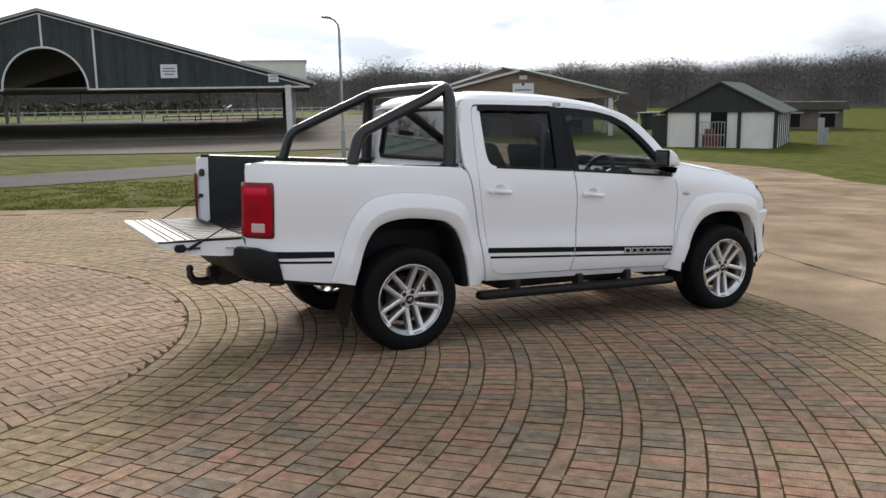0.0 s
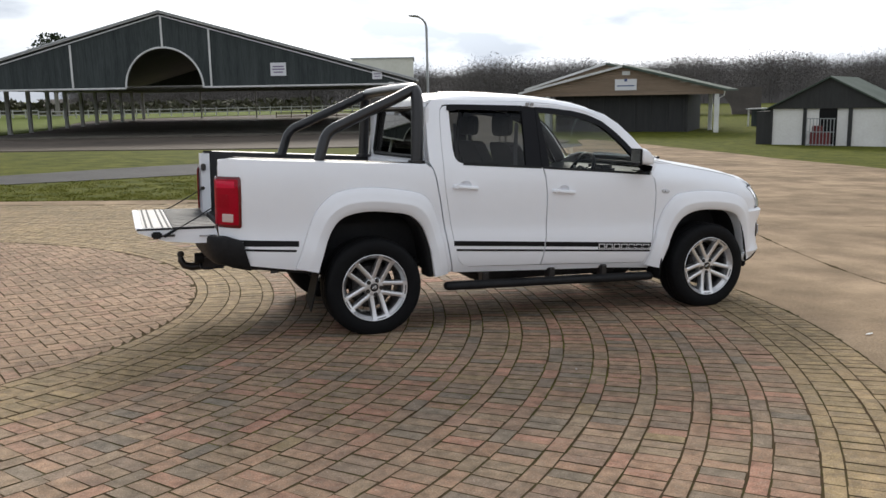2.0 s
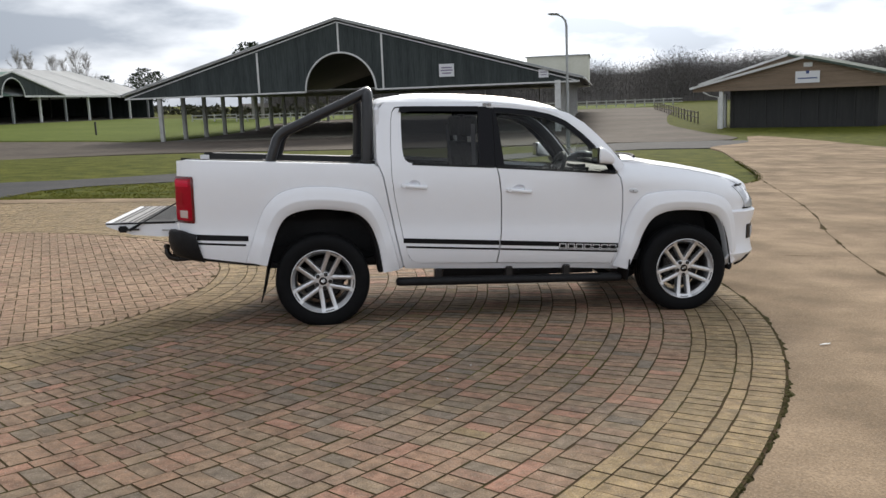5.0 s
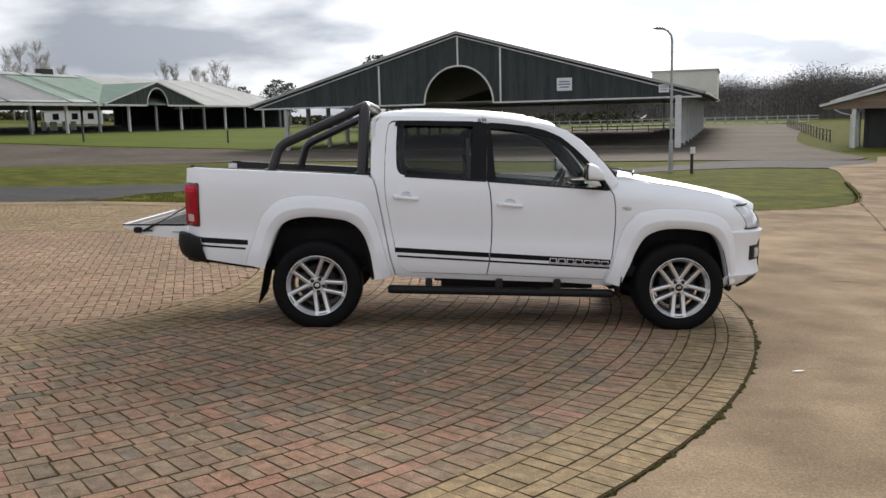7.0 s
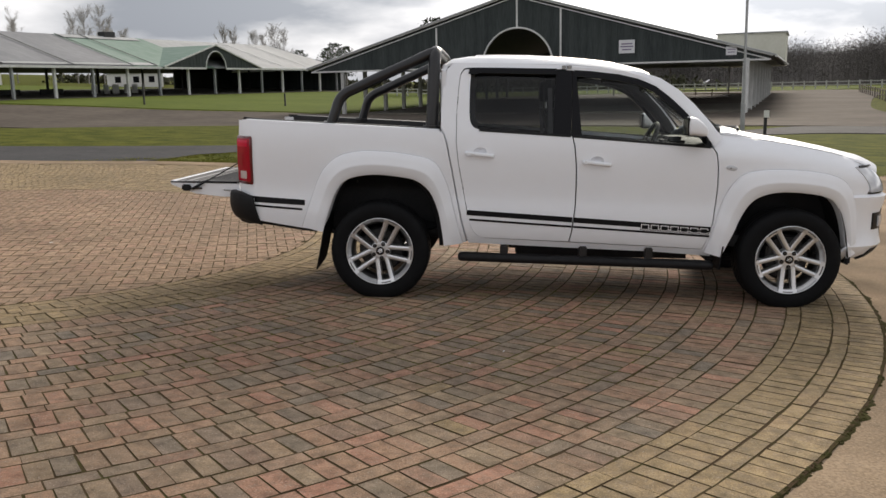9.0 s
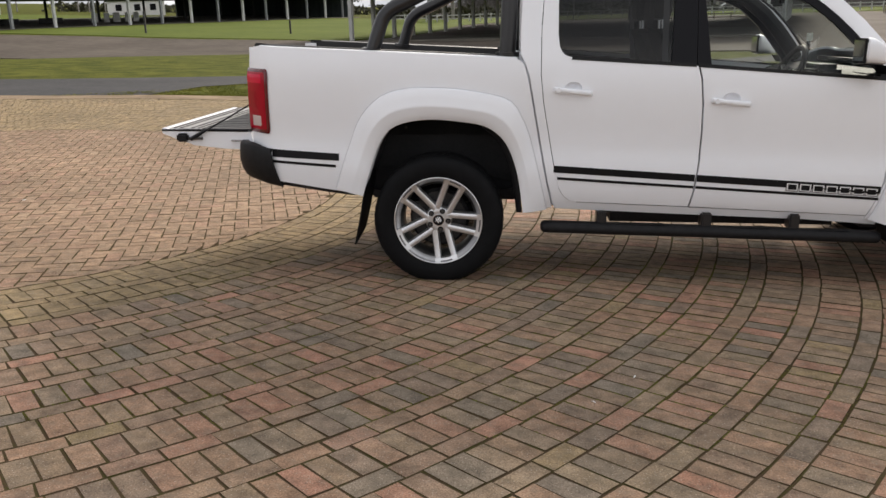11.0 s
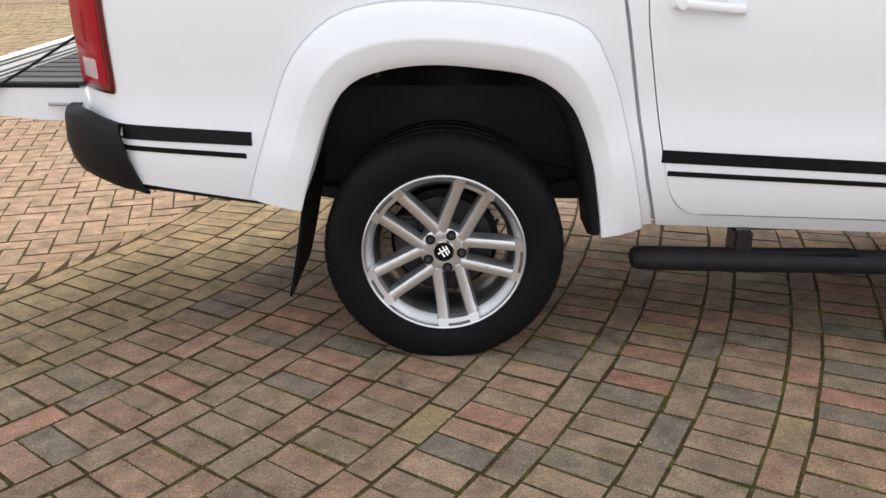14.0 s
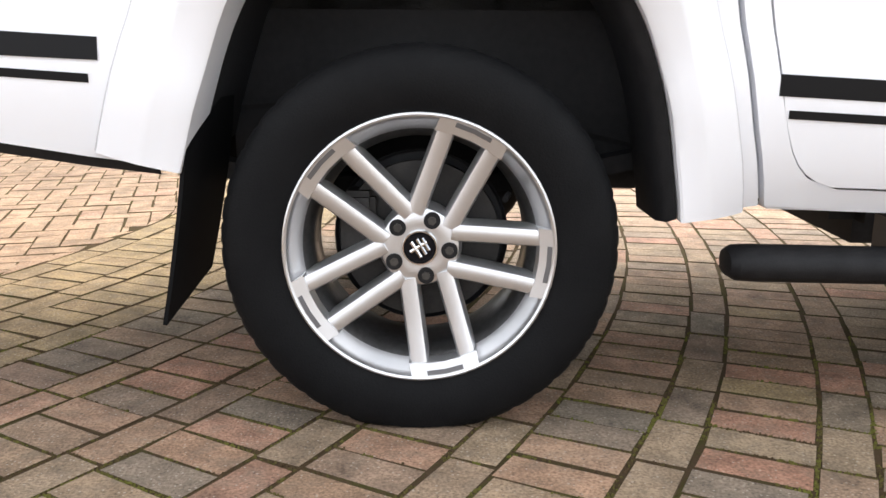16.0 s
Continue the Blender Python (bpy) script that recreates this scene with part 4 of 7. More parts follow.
for x, y, h in ((-44.0, 101.0, 2.6), (-26.5, 104, 1.6)):
    sp = thing("slim_post", pose(x, y, land(x, y)), "slim dark post standing on the lawn", "post")
    part("post", box(-0.1, 0.1, -0.1, 0.1, -0.2, h, bevel=0.01), BLACKBOARD, sp)
for k in range(9):
    x, y = 41.5 + k * 2.0, 82 + k * 6.2
    f = thing("fence_panel", pose(x, y, land(x, y), 0, 0, 72), "low post and rail fence beside the drive", "fence", "fence along the drive")
    for i in (-3, 0, 3):
        part("post", box(i - 0.06, i + 0.06, -0.06, 0.06, -0.1, 1.2), STABLEWOOD, f)
    for z in (0.5, 1.05):
        part("rail", box(-3, 3, -0.03, 0.03, z, z + 0.09), STABLEWOOD, f)
for k in range(12):
    x, y = -18 + k * 8.0, 158
    f = thing("field_fence", pose(x, y, land(x, y)), "pale post and rail fence behind the barn", "fence", "fence behind the barn")
    for i in (-4, -2, 0, 2):
        part("post", box(i - 0.1, i + 0.1, -0.1, 0.1, -0.2, 1.4), POSTGREY, f)
    for z in (0.5, 1.1):
        part("rail", box(-4, 4, -0.04, 0.04, z, z + 0.16), POSTGREY, f)
for x, y, s in ((23.1, 205, 1.0), (50.6, 196, 1.0)):
    car = thing("far_car", pose(x, y, land(x, y), 0, 0, 8), "white car parked far off by the wood", "car", "far cars")
    bm = loft([[(-2.1, q * 0.85, 0.3), (-2.05, q * 0.85, 0.9), (-1.5, q * 0.8, 1.0), (-0.9, q * 0.68, 1.5), (0.6, q * 0.68, 1.5), (1.2, q * 0.8, 1.0), (2.0, q * 0.8, 0.85), (2.1, q * 0.8, 0.3)] for q in (-1, 1)])
    bmesh.ops.holes_fill(bm, edges=[e for e in bm.edges if len(e.link_faces) == 1])
    part("body", bm, PAINT, car)
    for i in (-1.3, 1.3):
        for q in (-0.8, 0.8):
            part("wheel", tube([(i, q - 0.1, 0.32), (i, q + 0.1, 0.32)], 0.32, 14), RUBBER, car)

# ---- woods and trees ----


def bare_tree(h, seed, spread=0.42):
    """A winter tree: trunk, limbs and a haze of fine twigs with gaps."""
    r = random.Random(seed)
    bm, tw_v, tw_f = bmesh.new(), [], []
    tube([(0, 0, -0.3), (0.05, 0, h * 0.3), (0.1 * r.uniform(-1, 1), 0.1, h * 0.62), (0.2 * r.uniform(-1, 1), 0, h * 0.95)], [h * 0.010, h * 0.008, h * 0.0045, h * 0.001], 7, bm=bm)
    for k in range(34):
        z = h * r.uniform(0.16, 0.88)
        a, ln = r.uniform(0, 6.283), h * r.uniform(0.16, spread) * (1.1 - z / h * 0.8)
        d = Vector((math.cos(a), math.sin(a), r.uniform(1.2, 2.8))).normalized()
        p0 = Vector((0, 0, z))
        p1, p2 = p0 + d * ln * 0.5, p0 + d * ln + Vector((0, 0, ln * 0.25))
        tube([p0, p1, p2], [h * 0.0014, h * 0.0009, h * 0.0003], 5, bm=bm)
        for q in range(52):
            t = r.uniform(0.25, 1.0)
            s = p0.lerp(p2, t)
            dd = (d + Vector((r.gauss(0, 0.7), r.gauss(0, 0.7), r.gauss(0.35, 0.5)))).normalized() * h * r.uniform(0.03, 0.09)
            w = dd.orthogonal().normalized() * h * 0.0006
            o = len(tw_v)
            tw_v += [s - w, s + w, s + dd * 0.6 + w * 0.5 + Vector((0, 0, 0.004 * h)), s + dd]
            tw_f += [(o, o + 1, o + 2), (o, o + 2, o + 3)]
    me = bpy.data.meshes.new("twigs")
    me.from_pydata([tuple(v) for v in tw_v], [], tw_f)
    return bm, me


def plant_tree(x, y, h, seed, label):
    t = thing("bare_tree", pose(x, y, land(x, y), 0, 0, seed * 40), label, "tree", "bare trees")
    bm, tw = bare_tree(h, seed)
    part("trunk", bm, BARK, t)
    part("crown", tw, TWIG, t, "fine bare twigs, paled for distance haze")


for i, (a, d, h) in enumerate(((-26.2, 262, 19), (-25.6, 258, 20), (-24.7, 260, 20.5), (-24.2, 266, 18), (-23.4, 262, 15), (-17.5, 258, 16.5), (-16.9, 262, 16), (-15.6, 258, 15.5), (-15.0, 264, 15.5), (-14.3, 258, 17.5), (-13.7, 262, 16.5), (-31.5, 250, 17), (-29.5, 256, 18))):
    x, y = 0.8 + d * math.sin(radians(a)), -7 + d * math.cos(radians(a))
    plant_tree(x, y, h, i + 1, "bare winter tree behind the long barn")
for i, (x, y, h) in enumerate(((-41, 219, 11.6), (-38.5, 221, 10.8), (-43.5, 222, 10.4), (-50, 217, 9.6), (-11.9, 176, 15.6), (-10.2, 178, 15.0))):
    t = thing("evergreen_tree", pose(x, y, land(x, y), 0, 0, i * 50), "dark evergreen tree above the barn roof", "tree", "evergreens")
    r = random.Random(50 + i)
    part("trunk", tube([(0, 0, -0.3), (0, 0, h * 0.5), (0.2, 0, h * 0.9)], [h * 0.03, h * 0.02, h * 0.005], 8), BARK, t)
    vs, fs = [], []
    for k in range(900):
        z = h * r.uniform(0.3, 1.0)
        rad = h * 0.3 * math.sqrt(max(0.02, 1 - ((z / h - 0.6) / 0.42) ** 2)) * r.uniform(0.35, 1.1)
        a = r.uniform(0, 6.283)
        c = Vector((rad * math.cos(a), rad * math.sin(a), z))
        s = h * r.uniform(0.012, 0.035)
        o = len(vs)
        for j in range(4):
            d = Vector((r.gauss(0, 1), r.gauss(0, 1), r.gauss(0, 0.7))).normalized()
            vs.append(tuple(c + d * s))
        fs += [(o, o + 1, o + 2), (o, o + 2, o + 3), (o + 1, o + 3, o + 2)]
    me = bpy.data.meshes.new("leaves")
    me.from_pydata(vs, [], fs)
    part("crown", me, EVERGREEN, t, "dense dark needles")

# the far woods: many bare trees on a rising slope, each a stem under a rounded haze of fine branch slivers
wr_ = np.random.default_rng(9)
TREES, SLIVERS = 9000, 95
u, depth = wr_.random(TREES), wr_.random(TREES) ** 1.4
ang, dist = np.radians(-3 + 84 * u), 205 + 130 * depth
hgt = wr_.uniform(10.0, 13.2, TREES) * (1 + 0.10 * np.sin(u * 61) * np.sin(u * 23 + 1)) * np.where(wr_.random(TREES) < 0.08, 1.12, 1.0)
slope = np.array([ease(4, 30, a) for a in np.degrees(ang)])
foot = np.stack([dist * np.sin(ang), dist * np.cos(ang), -1.5 + 9.0 * depth * slope * 0.55], 1)
q = hgt * 0.006
stem = np.stack([foot - np.stack([q, 0 * q, 0 * q + 1], 1), foot + np.stack([q, 0 * q, 0 * q - 1], 1), foot + np.stack([wr_.normal(0, 0.3, TREES), 0 * q, hgt * 0.8], 1)], 1)
a, e, m = wr_.uniform(0, 6.283, (TREES, SLIVERS)), wr_.uniform(-1, 1, (TREES, SLIVERS)), wr_.uniform(0.3, 1.0, (TREES, SLIVERS))
h, flat = hgt[:, None], np.sqrt(1 - e * e)
mid = foot[:, None, :] + np.stack([h * 0.24 * m * np.cos(a) * flat, h * 0.24 * m * np.sin(a) * flat, h * (0.5 + 0.47 * e * m)], 2)
run = np.stack([np.cos(a) * 0.6 + wr_.normal(0, 0.5, a.shape), np.sin(a) * 0.6 + wr_.normal(0, 0.5, a.shape), wr_.normal(0.5, 0.45, a.shape)], 2) * h[:, :, None] * 0.062
wide = wr_.normal(0, 1, (TREES, SLIVERS, 3))
wide *= (h * wr_.uniform(0.0022, 0.0054, a.shape) / np.linalg.norm(wide, axis=2))[:, :, None]
verts = np.concatenate([stem.reshape(-1, 3), np.stack([mid - wide, mid + wide, mid + run], 2).reshape(-1, 3)])
me = bpy.data.meshes.new("woods")
me.from_pydata(verts.tolist(), [], np.arange(len(verts)).reshape(-1, 3).tolist())
tagged(part("far_woods", me, WOODS), "grey-brown bare winter woodland on rising ground", "woods", "", "stuff")
rows = []
for d, z in ((203, -2.2), (218, 4.2), (250, 7.0), (300, 8.5), (420, 11.0)):
    rows.append([(d * math.sin(a), d * math.cos(a), -3 + (z + 3) * (0.5 + 0.5 * ease(-0.05, 0.4, a)) * (1 + 0.08 * noise.noise((a * 22, d * 0.1, 0)))) for a in np.linspace(-0.08, 1.65, 90)])
tagged(part("wooded_hill", loft(rows), WOODS), "dark wooded slope closing the view", "hill", "", "structure")
r = random.Random(12)
vs, fs = [], []
for k in range(2600):
    x = r.uniform(-130, 45)
    y = 182 + r.uniform(0, 14) + (56 if x < -26 else 0)
    z = land(x, y) + r.uniform(-0.3, 2.2)
    c = Vector((x, y, z))
    o = len(vs)
    for j in range(4):
        d = Vector((r.gauss(0, 1), r.gauss(0, 1), r.gauss(0, 0.8))).normalized()
        vs.append(tuple(c + d * r.uniform(0.5, 1.3)))
    fs += [(o, o + 1, o + 2), (o, o + 2, o + 3)]
me = bpy.data.meshes.new("hedge")
me.from_pydata(vs, [], fs)
tagged(part("far_hedge", me, HEDGE), "straggling dark hedge along the field's far edge", "hedge", "", "stuff")

# ---- the pickup truck: x forward, rear axle at 0, flank seen at minus y ----
LEAN_OVER = Matrix.Translation((0, -0.9, 0.6)) @ Matrix.Rotation(radians(0.9), 4, "X") @ Matrix.Translation((0, 0.9, -0.6))
truck = thing("pickup_truck", SLOPE @ LEAN_OVER, "white double-cab pickup truck with open tailgate and black roll bar", "pickup truck")
AX = 3.097  # wheelbase
NOSE = lambda x: 0.905 * (1 - (min(max(x - 3.32, 0), 0.619) / 0.62) ** 2.2) ** 0.3125
BONNET_Z = lambda x: float(np.interp(x, (2.5, 2.66, 2.88, 3.13, 3.38, 3.63, 3.78, 3.9), (1.312, 1.300, 1.283, 1.245, 1.196, 1.128, 1.058, 0.97)))
FLANK_Z = (0.36, 0.40, 0.44, 0.50, 0.60, 0.68, 0.73, 0.78, 0.88, 1.0, 1.12, 1.22, 1.29, 1.40, 1.55, 1.70, 1.78, 1.84)
FLANK_Y = (0.800, 0.820, 0.845, 0.876, 0.894, 0.897, 0.891, 0.882, 0.886, 0.896, 0.899, 0.892, 0.874, 0.838, 0.790, 0.735, 0.70, 0.66)


def flank(x, z):
    """Half width of the body at a place on its side."""
    z2 = z + 0.02 * (x - 1.0)  # the waist falls towards the nose
    y = float(np.interp(z2, FLANK_Z, FLANK_Y))
    y += float(np.interp(x, (-1.1, -0.85, -0.5, -0.15, 0.45, 0.66, 2.4, 3.0), (0.0, 0.012, 0.018, 0.0, 0.0, -0.018, -0.018, 0.0)))  # the bed stands proud of the doors
    if x > 3.1:
        y = min(y, y * (1 - ease(3.1, 3.6, x)) + ease(3.1, 3.6, x) * NOSE(x) * (0.985 if z > 0.5 else 0.96))
    if x < -0.94:
        y -= 0.19 * (min(-0.94 - x, 0.22) / 0.22) ** 1.7
    return y


def wing(x, z):
    """The front wing rolls in towards the bonnet."""
    top = BONNET_Z(x)
    return flank(x, min(z, 1.02)) - 0.19 * (max(0.0, z - (top - 0.2)) / 0.2) ** 2.0


def both(name, bm, mat, label="", parent=None):
    a = part(name, bm.copy(), mat, parent or truck, label)
    b = part(name, mirrored(bm), mat, parent or truck, label)
    bm.free()
    return a, b


ARCH_R = [(-0.438, 0.512), (-0.401, 0.639), (-0.335, 0.82), (-0.245, 0.918), (-0.063, 0.956), (0.15, 0.943), (0.285, 0.913), (0.385, 0.826), (0.450, 0.668), (0.482, 0.50), (0.493, 0.42)]
RIM_R = [(-0.603, 0.548), (-0.525, 0.78), (-0.45, 0.965), (-0.33, 1.085), (-0.183, 1.13), (0.0, 1.135), (0.196, 1.118), (0.40, 1.07), (0.485, 0.953), (0.545, 0.786), (0.635, 0.43)]
ARCH_F = [(2.585, 0.375), (2.679, 0.585), (2.768, 0.775), (2.88, 0.852), (3.05, 0.876), (3.29, 0.852), (3.405, 0.785), (3.478, 0.62), (3.525, 0.38)]
RIM_F = [(2.475, 0.40), (2.581, 0.80), (2.69, 0.98), (2.812, 1.03), (3.05, 1.042), (3.337, 1.012), (3.49, 0.93), (3.56, 0.76), (3.60, 0.42)]


def flare(inner, outer, surf):
    """A wheel-arch flare: from the body out over a rounded shoulder to the lip, and back in under it."""
    n = 41
    a, b = curve([(x, 0, z) for x, z in outer], n), curve([(x, 0, z) for x, z in inner], n)
    rows = []
    for f, out in ((0.0, -0.012), (0.015, 0.012), (0.03, 0.020), (0.06, 0.025), (0.30, 0.040), (0.52, 0.053), (0.56, 0.0555), (0.60, 0.0545), (0.80, 0.042), (0.965, 0.031), (1.0, 0.024)):
        row = []
        for i, (p, q) in enumerate(zip(a, b)):
            c = p.lerp(q, f)
            fade = 0.35 + 0.65 * ease(0.0, 0.3, i / (n - 1)) * ease(1.0, 0.7, i / (n - 1))  # the ridge dies away towards the ends
            base = surf(p.x, p.z) * (1 - f) + f * surf(p.x, max(p.z, 0.62))
            row.append((c.x, -(base + (0.027 * min(f / 0.08, 1) + (out - 0.027 * min(f / 0.08, 1)) * fade if 0 < f < 1 else out)), c.z))
        rows.append(row)
    rows.append([(q.x, -(surf(q.x, max(q.z, 0.62)) - 0.10), q.z + 0.004) for q in b])
    return loft(rows)


# bed sides
arch = [(p.x, p.z) for p in curve([(x, 0, z) for x, z in ARCH_R], 30)]
arch = [(x * 1.02, z + 0.03) for x, z in arch]
SIDE = [(-0.955, 0.588), (-0.62, 0.537), (-0.50, 0.522)] + arch + [(0.60, 0.43), (0.664, 0.44), (0.621, 0.60), (0.584, 0.78), (0.541, 1.0), (0.501, 1.20), (0.479, 1.265), (0.443, 1.296), (0.0, 1.318), (-0.5, 1.338), (-1.05, 1.359), (-1.095, 1.354), (-1.118, 1.340), (-1.127, 1.30), (-1.132, 0.86), (-1.125, 0.72), (-1.06, 0.66), (-1.0, 0.61)]
side_r, side_l = both("bed_side", panel(SIDE, flank, 0.03, 0.05), PAINT, "white bed side panel")
for s in (-1, 1):
    # capping along the rail, inner wall and rear pillar
    rows = []
    for x in np.linspace(-1.112, 0.44, 24):
        z = 1.355 - 0.039 * (x + 1.03) - 0.016 * ease(-1.07, -1.112, x)
        y = flank(x, z)
        rows.append([(x, s * (y - 0.002), z - 0.012), (x, s * (y - 0.012), z + 0.004), (x, s * (y - 0.045), z + 0.008)])
    part("rail_top", loft(rows), PAINT, truck)
    rows = [[(x, s * (flank(x, 1.35) - 0.044), 1.366 - 0.039 * (x + 1.03)), (x, s * (flank(x, 1.35) - 0.06), 1.372 - 0.039 * (x + 1.03)), (x, s * (flank(-0.5, 1.35) - 0.135), 1.366 - 0.039 * (x + 1.03)), (x, s * 0.735, 1.28), (x, s * 0.735, 0.83 if x < -0.5 else 1.0)] for x in np.linspace(-1.09, 0.42, 20)]
    part("bed_liner_wall", loft(rows), LINER, truck, "black plastic bed liner")
    bm = bmesh.new()
    loft([[(-1.04, s * 0.70, z), (-1.112, s * 0.70, z), (-1.124, s * 0.712, z), (-1.127, s * 0.738, z)] for z in np.linspace(0.82, 1.350, 9)], bm=bm)
    thicken(bm, 0.02)
    pillar = part("bed_pillar", bm, PAINT, truck, "white end post of the bed side")
    part("striker", box(-1.118, -1.075, s * 0.69 - 0.02, s * 0.69 + 0.012, 1.20, 1.26, bevel=0.008), IRON, pillar)
    part("striker", box(-1.125, -1.09, s * 0.69 - 0.015, s * 0.69 + 0.015, 1.03, 1.06, bevel=0.006), IRON, pillar)
    bm = box(-0.52, 0.42, min(s * 0.485, s * 0.74), max(s * 0.485, s * 0.74), 0.995, 1.03)
    box(-0.52, 0.42, min(s * 0.485, s * 0.50), max(s * 0.485, s * 0.50), 0.82, 0.995, bm)
    box(-0.52, -0.505, min(s * 0.50, s * 0.74), max(s * 0.50, s * 0.74), 0.82, 0.995, bm)
    part("wheel_box", bm, LINER, truck, "black wheel box in the bed")
# thin grey tubes draw the shade at the step where flare meets body
for name, rim, surf in (("rear_arch_seam", RIM_R, flank), ("front_arch_seam", RIM_F, wing)):
    line = curve([(x, 0, z) for x, z in rim], 41)
    both(name, tube([(p.x, -(surf(p.x, p.z) + 0.003), p.z + 0.001) for p in line], 0.0015, 6), EDGESHADE, "grey line for the shade along the edge of the flare")
both("rear_flare", flare(ARCH_R, RIM_R, flank), PAINT, "white flared rear wheel arch")
both("front_flare", flare(ARCH_F, RIM_F, wing), PAINT, "white flared front wheel arch")
# bed floor with ribs, front bulkhead
bm = box(-1.08, 0.42, -0.485, 0.485, 0.79, 0.83)
for s in (-1, 1):
    box(-1.08, -0.52, min(s * 0.485, s * 0.735), max(s * 0.485, s * 0.735), 0.79, 0.83, bm)
bed = part("bed_floor", bm, LINER, truck, "ribbed black bed floor")
for k in range(13):
    y = -0.66 + k * 0.11
    part("floor_rib", box(-1.06, 0.41 if abs(y) < 0.46 else -0.53, y - 0.022, y + 0.022, 0.831, 0.842, bevel=0.004), LINER, bed)
part("bed_bulkhead", box(0.42, 0.445, -0.80, 0.80, 0.80, 1.31, bevel=0.01), PAINT, truck)

# cab sides and doors
CAB = [(0.677, 0.438), (0.633, 0.60), (0.596, 0.78), (0.553, 1.0), (0.513, 1.20), (0.490, 1.27), (0.460, 1.32), (0.458, 1.45), (0.466, 1.62), (0.495, 1.755), (0.54, 1.80), (0.60, 1.805), (1.0, 1.803), (1.4, 1.795), (1.4, 1.762), (0.9, 1.77), (0.66, 1.768), (0.625, 1.762),
       (0.5998, 1.73), (0.5858, 1.66), (0.5738, 1.45), (0.5748, 1.21), (0.5918, 1.06), (0.6168, 0.93), (0.6638, 0.69), (0.6768, 0.635), (0.6898, 0.588), (0.7028, 0.552), (0.7188, 0.524), (0.7378, 0.503), (0.7628, 0.487), (0.7918, 0.475), (0.8118, 0.432)]
both("cab_side", panel(CAB, flank, 0.03, 0.06), PAINT, "white cab corner and cantrail")
RDOOR = [(0.6302, 1.752), (0.6042, 1.725), (0.5902, 1.655), (0.5782, 1.45), (0.5792, 1.21), (0.5962, 1.06), (0.6212, 0.93), (0.6682, 0.69), (0.6782, 0.6315), (0.6912, 0.5865), (0.7042, 0.5535), (0.7192, 0.5275), (0.7372, 0.5075), (0.7612, 0.4925), (0.7952, 0.4805), (1.446, 0.462), (1.462, 0.547), (1.482, 0.74), (1.484, 0.885), (1.478, 1.05), (1.463, 1.19), (1.445, 1.262),
         (1.312, 1.272), (1.05, 1.288), (0.775, 1.303), (0.735, 1.308), (0.708, 1.319), (0.69, 1.337), (0.678, 1.365), (0.67, 1.43), (0.669, 1.6), (0.675, 1.735), (0.672, 1.757)]
FDOOR = [(1.455, 1.262), (1.473, 1.19), (1.488, 1.05), (1.494, 0.885), (1.492, 0.74), (1.472, 0.547), (1.456, 0.462), (2.456, 0.425), (2.49, 0.53), (2.512, 0.626), (2.528, 0.78), (2.533, 0.90), (2.528, 1.05), (2.512, 1.15), (2.485, 1.19), (2.30, 1.205), (2.1, 1.222), (1.8, 1.242)]
TOPW = [(0.69, 1.757), (1.38, 1.757), (1.6, 1.745), (1.8, 1.722), (1.93, 1.695), (2.06, 1.645), (2.18, 1.555), (2.30, 1.44), (2.40, 1.325), (2.475, 1.215)]
topz = lambda x: float(np.interp(x, [p[0] for p in TOPW], [p[1] for p in TOPW]))


def hollow(ob, bm):
    """Cuts the closed mesh bm out of ob for good."""
    me = bpy.data.meshes.new("cut")
    bmesh.ops.recalc_face_normals(bm, faces=bm.faces)
    bm.to_mesh(me)
    tool = new("cut", me)
    tool.parent = ob.parent
    cut = ob.modifiers.new("cut", "BOOLEAN")
    cut.object, cut.operation, cut.solver = tool, "DIFFERENCE", "EXACT"
    got = bmesh.new()
    got.from_mesh(ob.evaluated_get(bpy.context.evaluated_depsgraph_get()).to_mesh())
    ob.modifiers.remove(cut)
    bpy.data.objects.remove(tool)
    paint = ob.data.materials[0]
    ob.data = finish(got)
    ob.data.materials.clear()
    ob.data.materials.append(paint)


